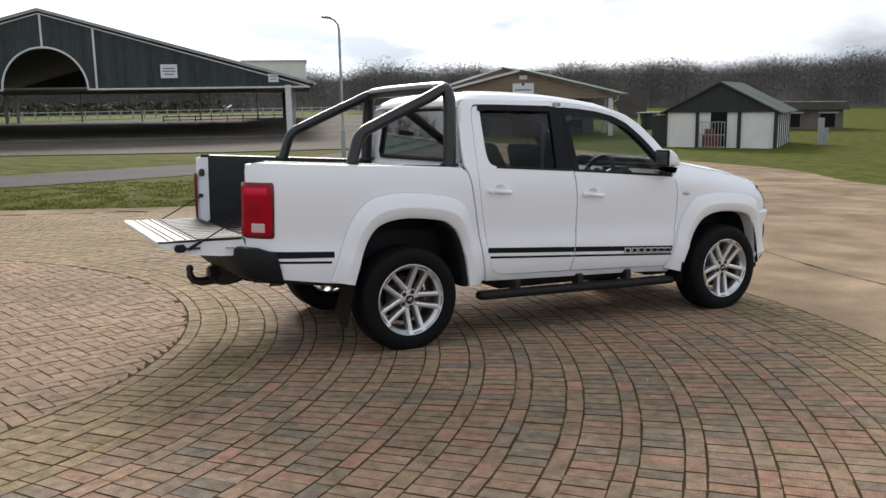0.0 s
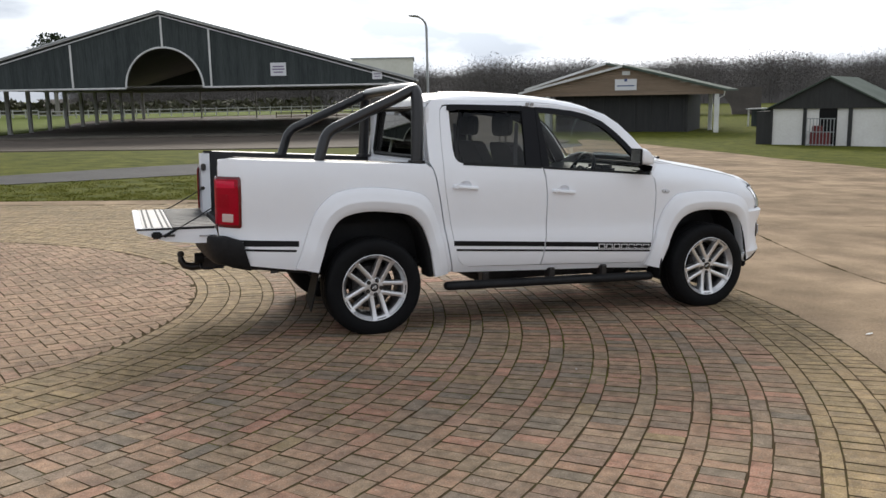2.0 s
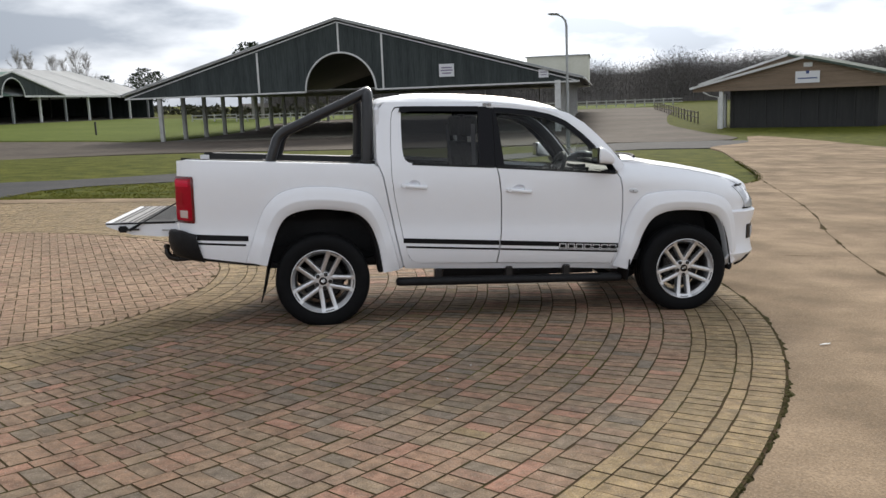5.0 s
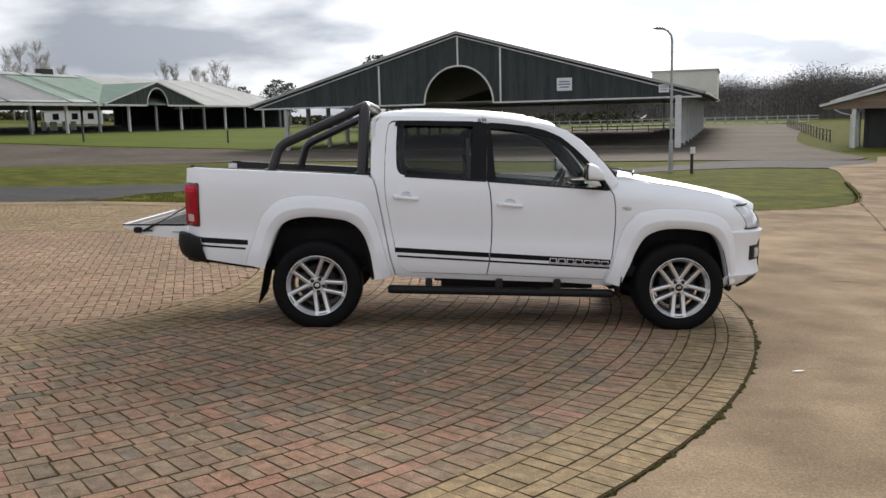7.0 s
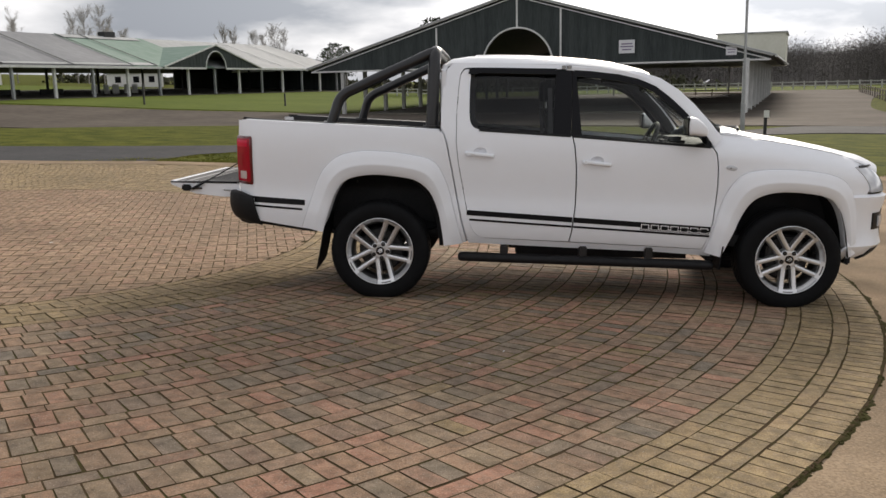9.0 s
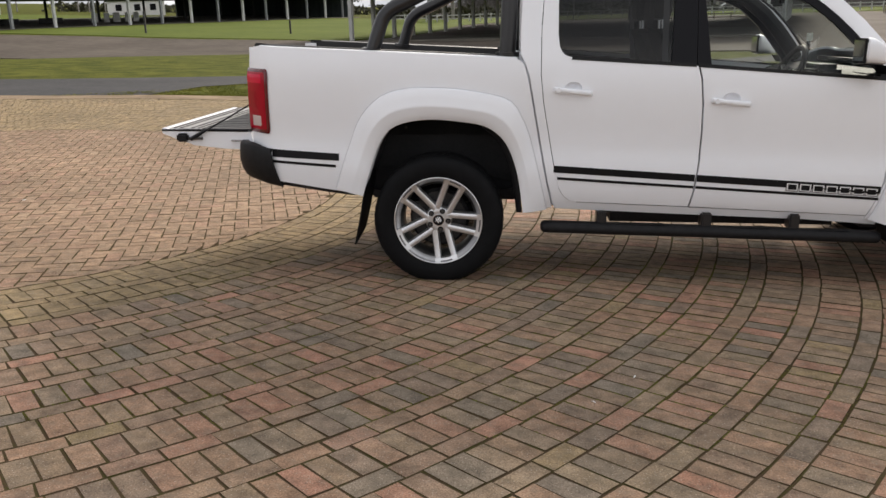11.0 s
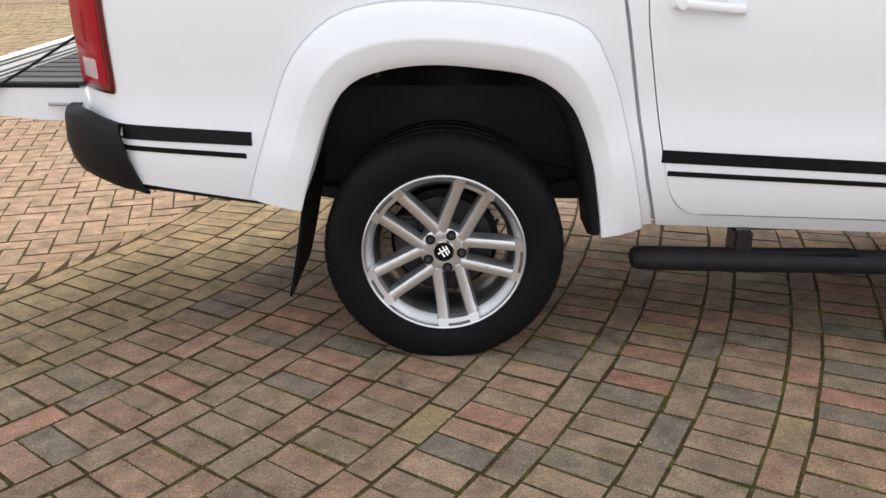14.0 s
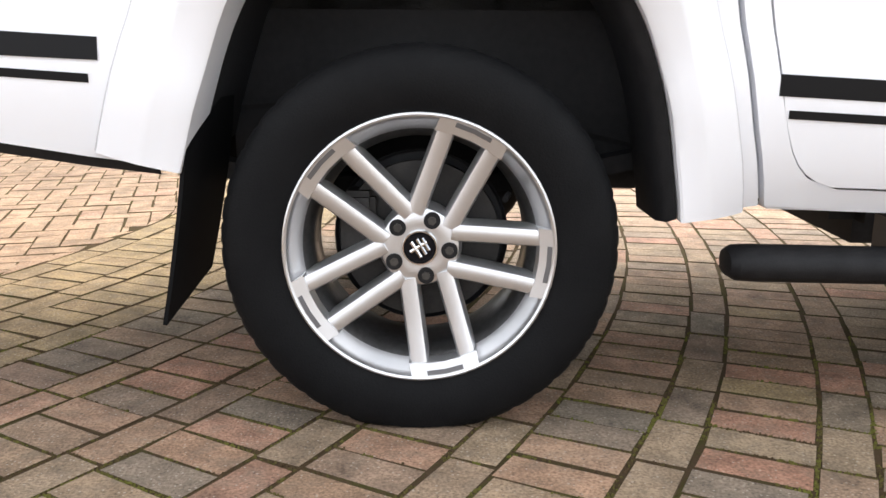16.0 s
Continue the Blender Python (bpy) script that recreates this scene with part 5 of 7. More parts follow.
both("gap_flange", panel([(0.63, 0.45), (0.69, 0.45), (0.622, 0.78), (0.574, 1.02), (0.535, 1.20), (0.51, 1.28), (0.455, 1.29), (0.47, 1.20), (0.515, 1.0), (0.56, 0.78)], lambda x, z: flank(x, z) - 0.036, 0.01, 0.06), PAINT, "white flange between bed and cab")
hold = {}
for s in (-1, 1):
    for name, outline in (("rear_door", RDOOR), ("front_door", FDOOR)):
        hold[name, s] = part(name, panel(outline, flank, 0.04, 0.05, side=s), PAINT, truck, "white door with body-coloured handle")
    # glazing
    glass_in = lambda x, z: flank(x, z) - 0.022
    rw = [(0.668, 1.42), (0.678, 1.355), (0.70, 1.318), (0.74, 1.302), (0.82, 1.294), (1.31, 1.266), (1.33, 1.735), (0.69, 1.745), (0.668, 1.70)]
    part("window_pane", panel(rw, glass_in, 0, 0.2, side=s), PRIVACY, hold["rear_door", s], "dark tinted side window")
    fw = [(1.49, 1.725), (1.50, 1.255), (1.9, 1.232), (2.44, 1.195), (2.30, 1.40), (2.18, 1.52), (2.06, 1.615), (1.93, 1.668), (1.75, 1.705)]
    part("window_pane", panel(fw, glass_in, 0, 0.2, side=s), CLEAR, hold["front_door", s], "clear side window")
    black = lambda x, z: flank(x, z) - 0.006
    # black pillar cover, visor over the windows, belt seals
    part("pillar_cover", panel([(1.30, 1.268), (1.438, 1.26), (1.445, 1.75), (1.325, 1.755)], black, 0.03, 0.12, side=s), GLOSSBLACK, hold["rear_door", s], "gloss black pillar cover")
    part("pillar_cover", panel([(1.442, 1.26), (1.52, 1.252), (1.475, 1.73), (1.448, 1.748)], black, 0.03, 0.12, side=s), GLOSSBLACK, hold["front_door", s], "gloss black pillar cover")
    up = [(x, topz(x) + 0.004) for x in np.linspace(1.46, 2.48, 16)]
    lo = [(x, max(topz(x) - 0.045 - 0.02 * ease(1.9, 2.4, x), 1.19)) for x in np.linspace(2.45, 1.46, 16)]
    part("window_frame", panel(up + lo, black, 0.03, 0.2, side=s), GLOSSBLACK, hold["front_door", s], "black window frame")
    rear_up = [(0.655, 1.722), (0.665, 1.762), (0.69, 1.768), (1.0, 1.768), (1.325, 1.766), (1.325, 1.722), (0.75, 1.728), (0.70, 1.715)]
    part("wind_visor", panel(rear_up, lambda x, z: flank(x, z) + 0.012, 0.012, 0.2, side=s), GLOSSBLACK, hold["rear_door", s], "dark wind deflector over the window")
    part("belt_seal", panel([(0.745, 1.292), (1.435, 1.256), (1.435, 1.274), (0.75, 1.314)], lambda x, z: flank(x, z) + 0.003, 0.012, 0.3, side=s), BLACK, hold["rear_door", s])
    part("belt_seal", panel([(1.448, 1.255), (2.47, 1.188), (2.46, 1.208), (1.448, 1.274)], lambda x, z: flank(x, z) + 0.003, 0.012, 0.3, side=s), BLACK, hold["front_door", s])
    part("sill", panel([(0.685, 0.432), (1.44, 0.408), (2.12, 0.39), (2.53, 0.365), (2.53, 0.42), (2.45, 0.42), (1.44, 0.455), (0.81, 0.475), (0.74, 0.50), (0.70, 0.53)], lambda x, z: flank(x, z) - 0.006, 0.08, 0.08, side=s), PAINT, truck, "white sill")
    # clips on the cantrail
    for dx in (0.0, 0.045):
        part("roof_clip", box(1.365 + dx, 1.395 + dx, s * (flank(1.37, 1.772) + 0.004) - 0.006, s * (flank(1.37, 1.772) + 0.004) + 0.006, 1.765, 1.79, bevel=0.004), TAILSILVER, truck)
    # handles: cupped recess, grip and key barrel
    for door, x0, z0 in (("rear_door", 0.648, 1.128), ("front_door", 1.525, 1.075)):
        y = flank(x0 + 0.1, z0)
        grip = loft([[(x0 + dx, s * (y + o + 0.014 * math.cos(t)), z0 - 0.09 * dx + 0.015 * math.sin(t)) for t in (2 * math.pi * k / 10 for k in range(10))] for dx, o in ((0.0, -0.012), (0.010, 0.010), (0.04, 0.020), (0.06, 0.026), (0.13, 0.027), (0.18, 0.020), (0.21, 0.010), (0.22, -0.012))], True, True)
        hd = part("door_handle", grip, PAINT, hold[door, s], "white pull handle")
        cup = bmesh.new()
        bmesh.ops.create_uvsphere(cup, u_segments=24, v_segments=14, radius=1.0, matrix=pose(x0 + 0.112, s * (y + 0.001), z0 + 0.010) @ Matrix.Diagonal((0.050, 0.035, 0.033, 1)))
        hollow(hold[door, s], cup)
        part("key_barrel", tube([(x0 + 0.028, s * (y + 0.015), z0 - 0.003), (x0 + 0.028, s * (y + 0.036), z0 - 0.003)], [0.017, 0.014], 14), PAINT, hd)
    # wings
    arch = [(p.x, p.z + 0.03) for p in curve([(x, 0, z) for x, z in ARCH_F], 26)]
    WING = [(2.455, 0.40), (2.52, 0.62), (2.538, 0.78), (2.543, 0.90), (2.538, 1.05), (2.522, 1.155), (2.492, 1.20), (2.47, 1.235), (2.53, 1.285)] + [(x, BONNET_Z(x) - 0.002 - 0.028 * ease(2.6, 2.9, x)) for x in np.linspace(2.64, 3.5, 12)] + [(3.60, 1.09), (3.645, 1.065), (3.668, 0.99), (3.675, 0.90), (3.65, 0.85), (3.60, 0.80)] + arch[::-1]
    fw = part("front_wing", panel(WING, wing, 0.03, 0.03, side=s), PAINT, truck, "white front wing")
    # a grey tube draws the shade in the bonnet's gap
    part("bonnet_gap", tube([(x, s * (wing(x, BONNET_Z(x) - 0.03) + 0.001), BONNET_Z(x) - 0.001 - 0.028 * ease(2.6, 2.9, x)) for x in np.linspace(2.60, 3.48, 14)], 0.0032, 6), EDGESHADE, fw, "grey line for the shaded gap along the bonnet")
    y = wing(2.63, 1.046)
    rep = [[(2.63 + rr * 0.042 * math.cos(t), s * (y + o), 1.046 - 0.004 * math.cos(t) + rr * 0.020 * math.sin(t)) for t in (2 * math.pi * k / 16 for k in range(16))] for rr, o in ((1.0, -0.01), (0.95, 0.006), (0.6, 0.011))]
    part("side_repeater", loft(rep, True, True), LAMPGLASS, truck, "clear indicator lens")
    part("repeater_dot", tube([(2.62, s * (y + 0.008), 1.046), (2.62, s * (y + 0.0135), 1.046)], 0.005, 10), IRON, truck)

# stripes and plain lettering shapes
for s in (-1, 1):
    on = lambda x, z: flank(x, z)
    slope = -0.0518
    zb = lambda x: 0.696 + slope * (x - 0.664)
    for x0, x1, dz0, dz1, door in ((0.664, 1.468, -0.040, 0.0, "rear_door"), (1.478, 2.504, -0.040, 0.0, "front_door"), (0.686, 1.464, -0.081, -0.065, "rear_door"), (1.475, 2.50, -0.081, -0.065, "front_door")):
        part("stripe", panel([(x0, zb(x0) + dz0), (x1, zb(x1) + dz0), (x1, zb(x1) + dz1), (x0, zb(x0) + dz1)], on, 0.0015, 0.08, side=s, lift=0.002), DECAL, hold[door, s], "black side stripe")
    for x0, x1, z0, z1, z2, z3 in ((-1.03, -0.578, 0.7325, 0.713, 0.754, 0.778), (-1.02, -0.598, 0.699, 0.673, 0.689, 0.715)):
        part("stripe", panel([(x0, z0), (x1, z1), (x1, z2), (x0, z3)], on, 0.0015, 0.06, side=s, lift=0.002), DECAL, side_r if s < 0 else side_l, "black side stripe")
    n = 7
    for k in range(n):
        a, b = 1.985 + k * 0.0735, 1.985 + k * 0.0735 + 0.062
        zz = lambda x, f: zb(x) - 0.014 - f * 0.042
        for p, q, f0, f1 in ((a + 0.007, b - 0.007, 0.0, 0.14), (a, a + 0.007, 0.0, 1.0), (b - 0.007, b, 0.0, 1.0), (a + 0.007, b - 0.007, 0.86, 1.0)):
            part("lettering_shape", panel([(p, zz(p, f1)), (q, zz(q, f1)), (q, zz(q, f0)), (p, zz(p, f0))], on, 0.001, 0.2, side=s, lift=0.0035), DECALWHITE, hold["front_door", s])
        part("lettering_ground", panel([(a - 0.004, zz(a, 1.1)), (b + 0.004, zz(b, 1.1)), (b + 0.004, zz(b, 0.4)), (a - 0.004, zz(a, 0.4))], on, 0.001, 0.2, side=s, lift=0.0028), DECAL, hold["front_door", s])

# roof, pillars, screens
ROOFC = ((0.452, 1.755), (0.475, 1.80), (0.53, 1.845), (0.65, 1.868), (0.85, 1.876), (1.1, 1.874), (1.4, 1.862), (1.65, 1.842), (1.85, 1.815), (1.98, 1.78), (2.03, 1.755))
rows = []
for x, zc in ROOFC:
    ze = min(1.803, zc - 0.012) if x < 1.45 else min(topz(x) + 0.045 - 0.01 * ease(1.5, 2.0, x), zc - 0.006)
    row = []
    for k in range(25):
        u = -1 + 2 * k / 24
        f = (1 - abs(u) ** 5) ** 0.6 if abs(u) < 1 else 0
        row.append((x + 0.03 * (1 - u * u) * ease(1.7, 2.05, x) - 0.04 * (1 - u * u) * ease(0.6, 0.45, x), u * (flank(x, ze) - 0.002), ze + (zc - ze) * f))
    rows.append(row)
bm = loft(rows)
thicken(bm, 0.02)
roof = part("roof", bm, PAINT, truck, "white roof panel")
for y in (-0.36, 0.0, 0.36):
    part("roof_rib", loft([[(x, y - 0.05, float(np.interp(x, [p[0] for p in ROOFC], [p[1] for p in ROOFC])) - 0.002), (x, y - 0.03, float(np.interp(x, [p[0] for p in ROOFC], [p[1] for p in ROOFC])) + 0.006), (x, y + 0.03, float(np.interp(x, [p[0] for p in ROOFC], [p[1] for p in ROOFC])) + 0.006), (x, y + 0.05, float(np.interp(x, [p[0] for p in ROOFC], [p[1] for p in ROOFC])) - 0.002)] for x in np.linspace(0.7, 1.8, 12)]), PAINT, roof)
for s in (-1, 1):
    rows = []
    for x, z, y in ((1.40, 1.775, 0.0), (1.6, 1.768, 0), (1.8, 1.748, 0), (1.95, 1.712, 0), (2.06, 1.662, 0), (2.18, 1.575, 0), (2.30, 1.462, 0), (2.40, 1.35, 0), (2.47, 1.26, 0), (2.50, 1.215, 0)):
        yy = flank(x, z) - 0.003
        wd = 0.03 + 0.03 * ease(1.8, 2.2, x)
        rows.append([(x, s * yy, z - 0.02), (x + 0.012, s * (yy - 0.002), z + 0.005), (x + wd * 0.8 + 0.012, s * (yy - 0.035), z + wd * 0.75), (x + wd + 0.012, s * (yy - 0.075), z + wd * 0.72), (x + wd * 0.5, s * (yy - 0.09), z + 0.0)])
    bm = loft(rows, True, True)
    part("windscreen_pillar", bm, PAINT, truck, "white windscreen pillar")
    part("screen_seal", tube([(x + 0.05 + 0.045 * ease(1.8, 2.2, x), s * (flank(x, z) - 0.10), z + 0.020) for x, z in ((1.95, 1.712), (2.06, 1.662), (2.18, 1.575), (2.30, 1.462), (2.40, 1.35), (2.46, 1.285))], 0.008, 8), BLACK, truck)
rows = []
for k in range(9):
    f = k / 8
    row = []
    for i in range(17):
        u = -1 + 2 * i / 16
        half = 0.615 + 0.13 * f
        row.append((2.055 + 0.555 * f + (0.02 + 0.05 * f) * (1 - u * u), u * half, 1.742 - 0.455 * f + 0.02 * math.sin(math.pi * f) + 0.03 * (1 - u * u) * (1 - f)))
    rows.append(row)
bm = loft(rows)
part("windscreen", bm, CLEAR, truck, "curved clear windscreen")
# rear wall of the cab with its window
W = 0.80
bm = bmesh.new()
for x0, y0, y1, z0, z1 in ((0.452, -W, W, 0.85, 1.335), (0.452, -W + 0.035, -0.60, 1.335, 1.745), (0.452, 0.60, W - 0.035, 1.335, 1.745), (0.455, -0.70, 0.70, 1.735, 1.79)):
    box(x0, x0 + 0.04, y0, y1, z0, z1, bm, 0.008)
part("cab_rear_wall", bm, PAINT, truck, "white rear wall of the cab")
part("rear_window_seal", tube([(0.444 + 0.085 * (z - 1.35), y, z) for y, z in ((-0.58, 1.35), (0.58, 1.35), (0.61, 1.39), (0.55, 1.70), (0.50, 1.735), (-0.50, 1.735), (-0.55, 1.70), (-0.61, 1.39), (-0.58, 1.35))], 0.016, 8), BLACK, truck)
bm = bmesh.new()
prof = [(-0.58, 1.35), (0.58, 1.35), (0.61, 1.39), (0.55, 1.70), (0.50, 1.735), (-0.50, 1.735), (-0.55, 1.70), (-0.61, 1.39)]
bm.faces.new([bm.verts.new((0.445 + 0.085 * (z - 1.35), y, z)) for y, z in prof])
part("rear_window", bm, REARGLASS, truck, "dark tinted rear window")

# bonnet, nose, lamps
rows = []
for x in np.linspace(2.56, 3.80, 42):
    half = (wing(x, BONNET_Z(x) - 0.03) - 0.008) if x < 3.5 else min(wing(3.5, BONNET_Z(3.5) - 0.03), NOSE(x) * 0.86)
    row = []
    for u in [-1.0, -0.995] + [-0.98 + 1.96 * i / 30 for i in range(31)] + [0.995, 1.0]:
        crown = -0.014 * ease(0.985, 1.0, abs(u)) + 0.030 * (1 - abs(u) ** 3) + 0.018 * ease(0.55, 0.7, abs(u)) * ease(0.95, 0.8, abs(u))
        row.append((x + 0.13 * (1 - u * u) * ease(3.3, 3.8, x) + 0.14 * (1 - u * u) * ease(2.8, 2.5, x), u * half, BONNET_Z(x) - 0.028 * ease(2.6, 2.9, x) + crown))
    rows.append(row)
bm = loft(rows)
thicken(bm, 0.015)
part("bonnet", bm, PAINT, truck, "white bonnet")
part("scuttle", box(2.58, 2.70, -0.60, 0.60, 1.25, 1.28, bevel=0.01), BLACK, truck, "black scuttle panel below the windscreen")
for y0, y1 in ((-0.62, 0.0), (0.05, 0.6)):
    part("wiper", tube([(2.80 - 0.12 * abs(y0), y0, 1.325), (2.80, (y0 + y1) / 2, 1.335), (2.79, y1, 1.33)], 0.012, 6), BLACK, truck, "black wiper arm")


def nose_point(u, z, out=0.0):
    """A place on the front, u from -1 to 1 round it."""
    y = u * 0.90
    x = 3.308 + 0.62 * (max(0.0, 1 - (abs(y) / 0.905) ** 3.2)) ** 0.4545
    lean = 0.03 - 0.16 * ease(0.85, 1.15, z) - 0.10 * ease(0.5, 0.34, z)
    n = Vector((1.0, 1.4 * y * abs(y), 0)).normalized()
    return Vector((x + lean, y, z)) + n * out


def nose_band(u0, u1, zs, outs, n=24, th=0.02):
    us = np.linspace(u0, u1, n)
    bm = loft([[nose_point(u, z, o) for u in us] for z, o in zip(zs, outs)])
    return thicken(bm, th)


bump_f = part("front_bumper", nose_band(-0.985, 0.985, (0.36, 0.40, 0.47, 0.52, 0.58, 0.72, 0.78, 0.84, 0.86), (-0.05, 0.0, 0.01, -0.012, -0.02, -0.02, 0.0, 0.01, -0.02), 40), PAINT, truck, "white front bumper")
part("lower_grille", nose_band(-0.5, 0.5, (0.50, 0.56, 0.62, 0.68, 0.74), (0.004, 0.0, 0.004, 0.0, 0.004), 16), BLACK, bump_f, "black lower grille")
part("skid_plate", nose_band(-0.84, 0.84, (0.35, 0.37, 0.41, 0.445), (-0.03, 0.0, 0.016, 0.012), 30), BLACK, bump_f, "black lower lip")
part("grille", nose_band(-0.5, 0.5, (0.87, 0.92, 0.97, 1.02, 1.06), (-0.02, 0.0, -0.01, 0.0, -0.02), 16), GLOSSBLACK, truck, "black grille with bright bars")
for z in (0.915, 0.995):
    part("grille_bar", nose_band(-0.5, 0.5, (z, z + 0.012), (0.008, 0.008), 16, 0.008), CHROME, truck)
for s in (-1, 1):
    u = sorted((s * 0.50, s * 0.90))
    part("headlight", nose_band(u[0], u[1], (0.875, 0.93, 0.98, 1.03, 1.065), (-0.004, 0.006, 0.008, 0.004, -0.012), 14), LAMPGLASS, truck, "clear headlight lens")
    part("headlight_rim", nose_band(max(u[0], -0.88), min(u[1], 0.88), (1.064, 1.074), (0.004, -0.002), 12, 0.008), BLACK, truck)
    u = sorted((s * 0.70, s * 0.86))
    fog = part("fog_lamp", nose_band(u[0], u[1], (0.59, 0.65, 0.715), (-0.014, -0.010, -0.014), 8), GLOSSBLACK, bump_f, "black fog-lamp surround")
    u = sorted((s * 0.71, s * 0.80))
    part("fog_lens", nose_band(u[0], u[1], (0.61, 0.65, 0.69), (-0.004, 0.0, -0.004), 6, 0.01), LAMPGLASS, bump_f)

# rear: tail lights, bumper, tailgate
for s in (-1, 1):
    def lens(z0, z1, u0, u1, out, n=12, m=14, round_by=0.02):
        """A piece of the lamp over a stretch of the corner: u from 0 on the flank to 1 on the rear face."""
        def at(u, z, o):
            if u < 0.72:
                x = -0.985 - 0.152 * u / 0.72
                return (x - 0.4 * o * u, s * (flank(x, z) + o), z)
            f = (u - 0.72) / 0.28
            y = flank(-1.137, z)
            return (-1.137 - o * (0.4 + 0.8 * f), s * (y + o * (1 - f) - 0.05 * f), z)
        rows = []
        for i in range(n + 1):
            f = i / n
            z = z0 + (z1 - z0) * (0.5 - 0.5 * math.cos(math.pi * f))
            e = min(z - z0, z1 - z) / round_by
            k = math.sqrt(max(0.0, 1 - (1 - min(e, 1.0)) ** 2))
            du = 0.06 * (1 - k) * (u1 - u0)
            rows.append([at(u0 + du + (u1 - u0 - 2 * du) * j / m, z, (out * (0.25 + 0.75 * k)) * (0.35 if j in (0, m) else 1.0)) for j in range(m + 1)])
        return thicken(loft(rows), 0.006)
    t = part("tail_light", lens(0.860, 1.232, 0.0, 1.0, 0.014, 24, 18, 0.028), LENSDEEP, truck, "red tail light with clear reversing lens")
    part("outer_lens", lens(0.873, 1.221, 0.055, 0.95, 0.0165, 22, 18, 0.024), LENSRED, t, "glossy red outer lens")
    part("inner_lens", lens(0.985, 1.125, 0.30, 0.80, 0.0176, 6, 6), LENSMID, t, "deeper red square inner lens")
    part("upper_lens", lens(1.135, 1.214, 0.14, 0.86, 0.0180, 6, 10), LENSBRIGHT, t, "brighter red upper lens")
    part("clear_lens", lens(0.898, 0.966, 0.22, 0.62, 0.0184, 8, 8, 0.006), LENSWHITE, t, "clear reversing lens")
corner = curve([(-1.235, 0.0, 0), (-1.235, 0.40, 0), (-1.232, 0.56, 0), (-1.218, 0.70, 0), (-1.185, 0.80, 0), (-1.125, 0.868, 0), (-1.05, 0.905, 0), (-0.975, 0.917, 0)], 30)
rows = []
for s in (-1, 1):
    half = []
    for i, p in enumerate(corner):
        a = corner[max(i - 1, 0)]
        b = corner[min(i + 1, len(corner) - 1)]
        d = (b - a).normalized()
        nx, ny = -d.y, d.x  # outwards
        f = i / (len(corner) - 1)
        top = 0.735 + 0.07 * ease(0.38, 0.44, p.y) - 0.03 * ease(0.84, 1.0, f)
        low = 0.575 + 0.016 * math.sin(math.pi * min(f / 0.9, 1)) - 0.030 * ease(0.8, 1.0, f)
        ring = []
        for g, o in ((0.0, -0.05), (0.0, -0.016), (0.035, -0.003), (0.12, 0.004), (0.45, 0.008), (0.72, -0.004), (0.88, -0.022), (0.97, -0.045), (1.0, -0.075)):
            o = o if f < 0.97 or o > -0.01 else o * 0.6
            z = top + (low - top) * g
            slant = (0.055 * g - 0.01) * ease(0.75, 1.0, f)  # the front edge slopes forward at the bottom
            ring.append((p.x + nx * o + slant, s * (p.y + ny * o), z))
        half.append(ring)
    rows.append(half)
bm = loft(rows[0][::-1] + rows[1][1:])
thicken(bm, 0.012)
part("rear_bumper", bm, BLACK, truck, "black plastic rear bumper")
for s in (-1, 1):
    part("valance", loft([[(x, s * 0.855, z + 0.03), (x, s * 0.862, z), (x, s * 0.845, z - 0.028), (x, s * 0.80, z - 0.034)] for x, z in ((-1.0, 0.585), (-0.90, 0.578), (-0.75, 0.556), (-0.62, 0.538), (-0.50, 0.525))]), UNDER, truck, "black lower edge below the bed side")
tow = part("tow_bar", tube([(-0.95, 0.0, 0.50), (-1.15, 0, 0.475), (-1.28, 0, 0.46), (-1.335, 0, 0.475), (-1.36, 0, 0.515), (-1.36, 0, 0.545)], [0.038, 0.038, 0.033, 0.030, 0.027, 0.022], 12, 0), STEELBLACK, truck, "black swan-neck tow bar")
bm = bmesh.new()
bmesh.ops.create_uvsphere(bm, u_segments=16, v_segments=10, radius=0.028, matrix=Matrix.Translation((-1.36, 0, 0.565)))
part("tow_ball", bm, IRON, tow)
part("tow_frame", box(-1.02, -0.92, -0.45, 0.45, 0.50, 0.57, bevel=0.01), STEELBLACK, tow)
part("tow_plate", box(-1.22, -1.02, -0.12, 0.12, 0.45, 0.56, bevel=0.015), STEELBLACK, tow)
part("tow_socket", tube([(-1.20, -0.22, 0.56), (-1.27, -0.22, 0.56)], 0.042, 14), BLACK, tow)
part("tow_wire", tube([(-1.22, -0.2, 0.53), (-1.22, -0.27, 0.49), (-1.15, -0.31, 0.49), (-1.06, -0.34, 0.52)], 0.011, 6, 14), BLACK, tow)

TG = [(-1.135, 0.79), (-1.15, 0.85), (-1.30, 0.858), (-1.66, 0.864), (-1.70, 0.855), (-1.69, 0.835), (-1.58, 0.795), (-1.50, 0.768), (-1.30, 0.748), (-1.16, 0.745)]
bm = loft([[(x, y, z) for x, z in TG] for y in (-0.72, -0.71, -0.4, 0, 0.4, 0.71, 0.72)], True, True)
gate = part("tailgate", bm, PAINT, truck, "white tailgate lowered flat")
liner = part("gate_liner", box(-1.455, -1.145, -0.705, 0.705, 0.860, 0.868, bevel=0.003), GATEGREY, gate, "grey plastic gate liner")
part("gate_top_plate", box(-1.66, -1.46, -0.705, 0.705, 0.860, 0.8665, bevel=0.003), GATEMETAL, gate, "bare bright metal upper part")
for k in range(13):
    y = -0.60 + k * 0.10
    part("liner_slot", box(-1.445, -1.155, y - 0.022, y + 0.022, 0.866, 0.8705), BLACK, liner)
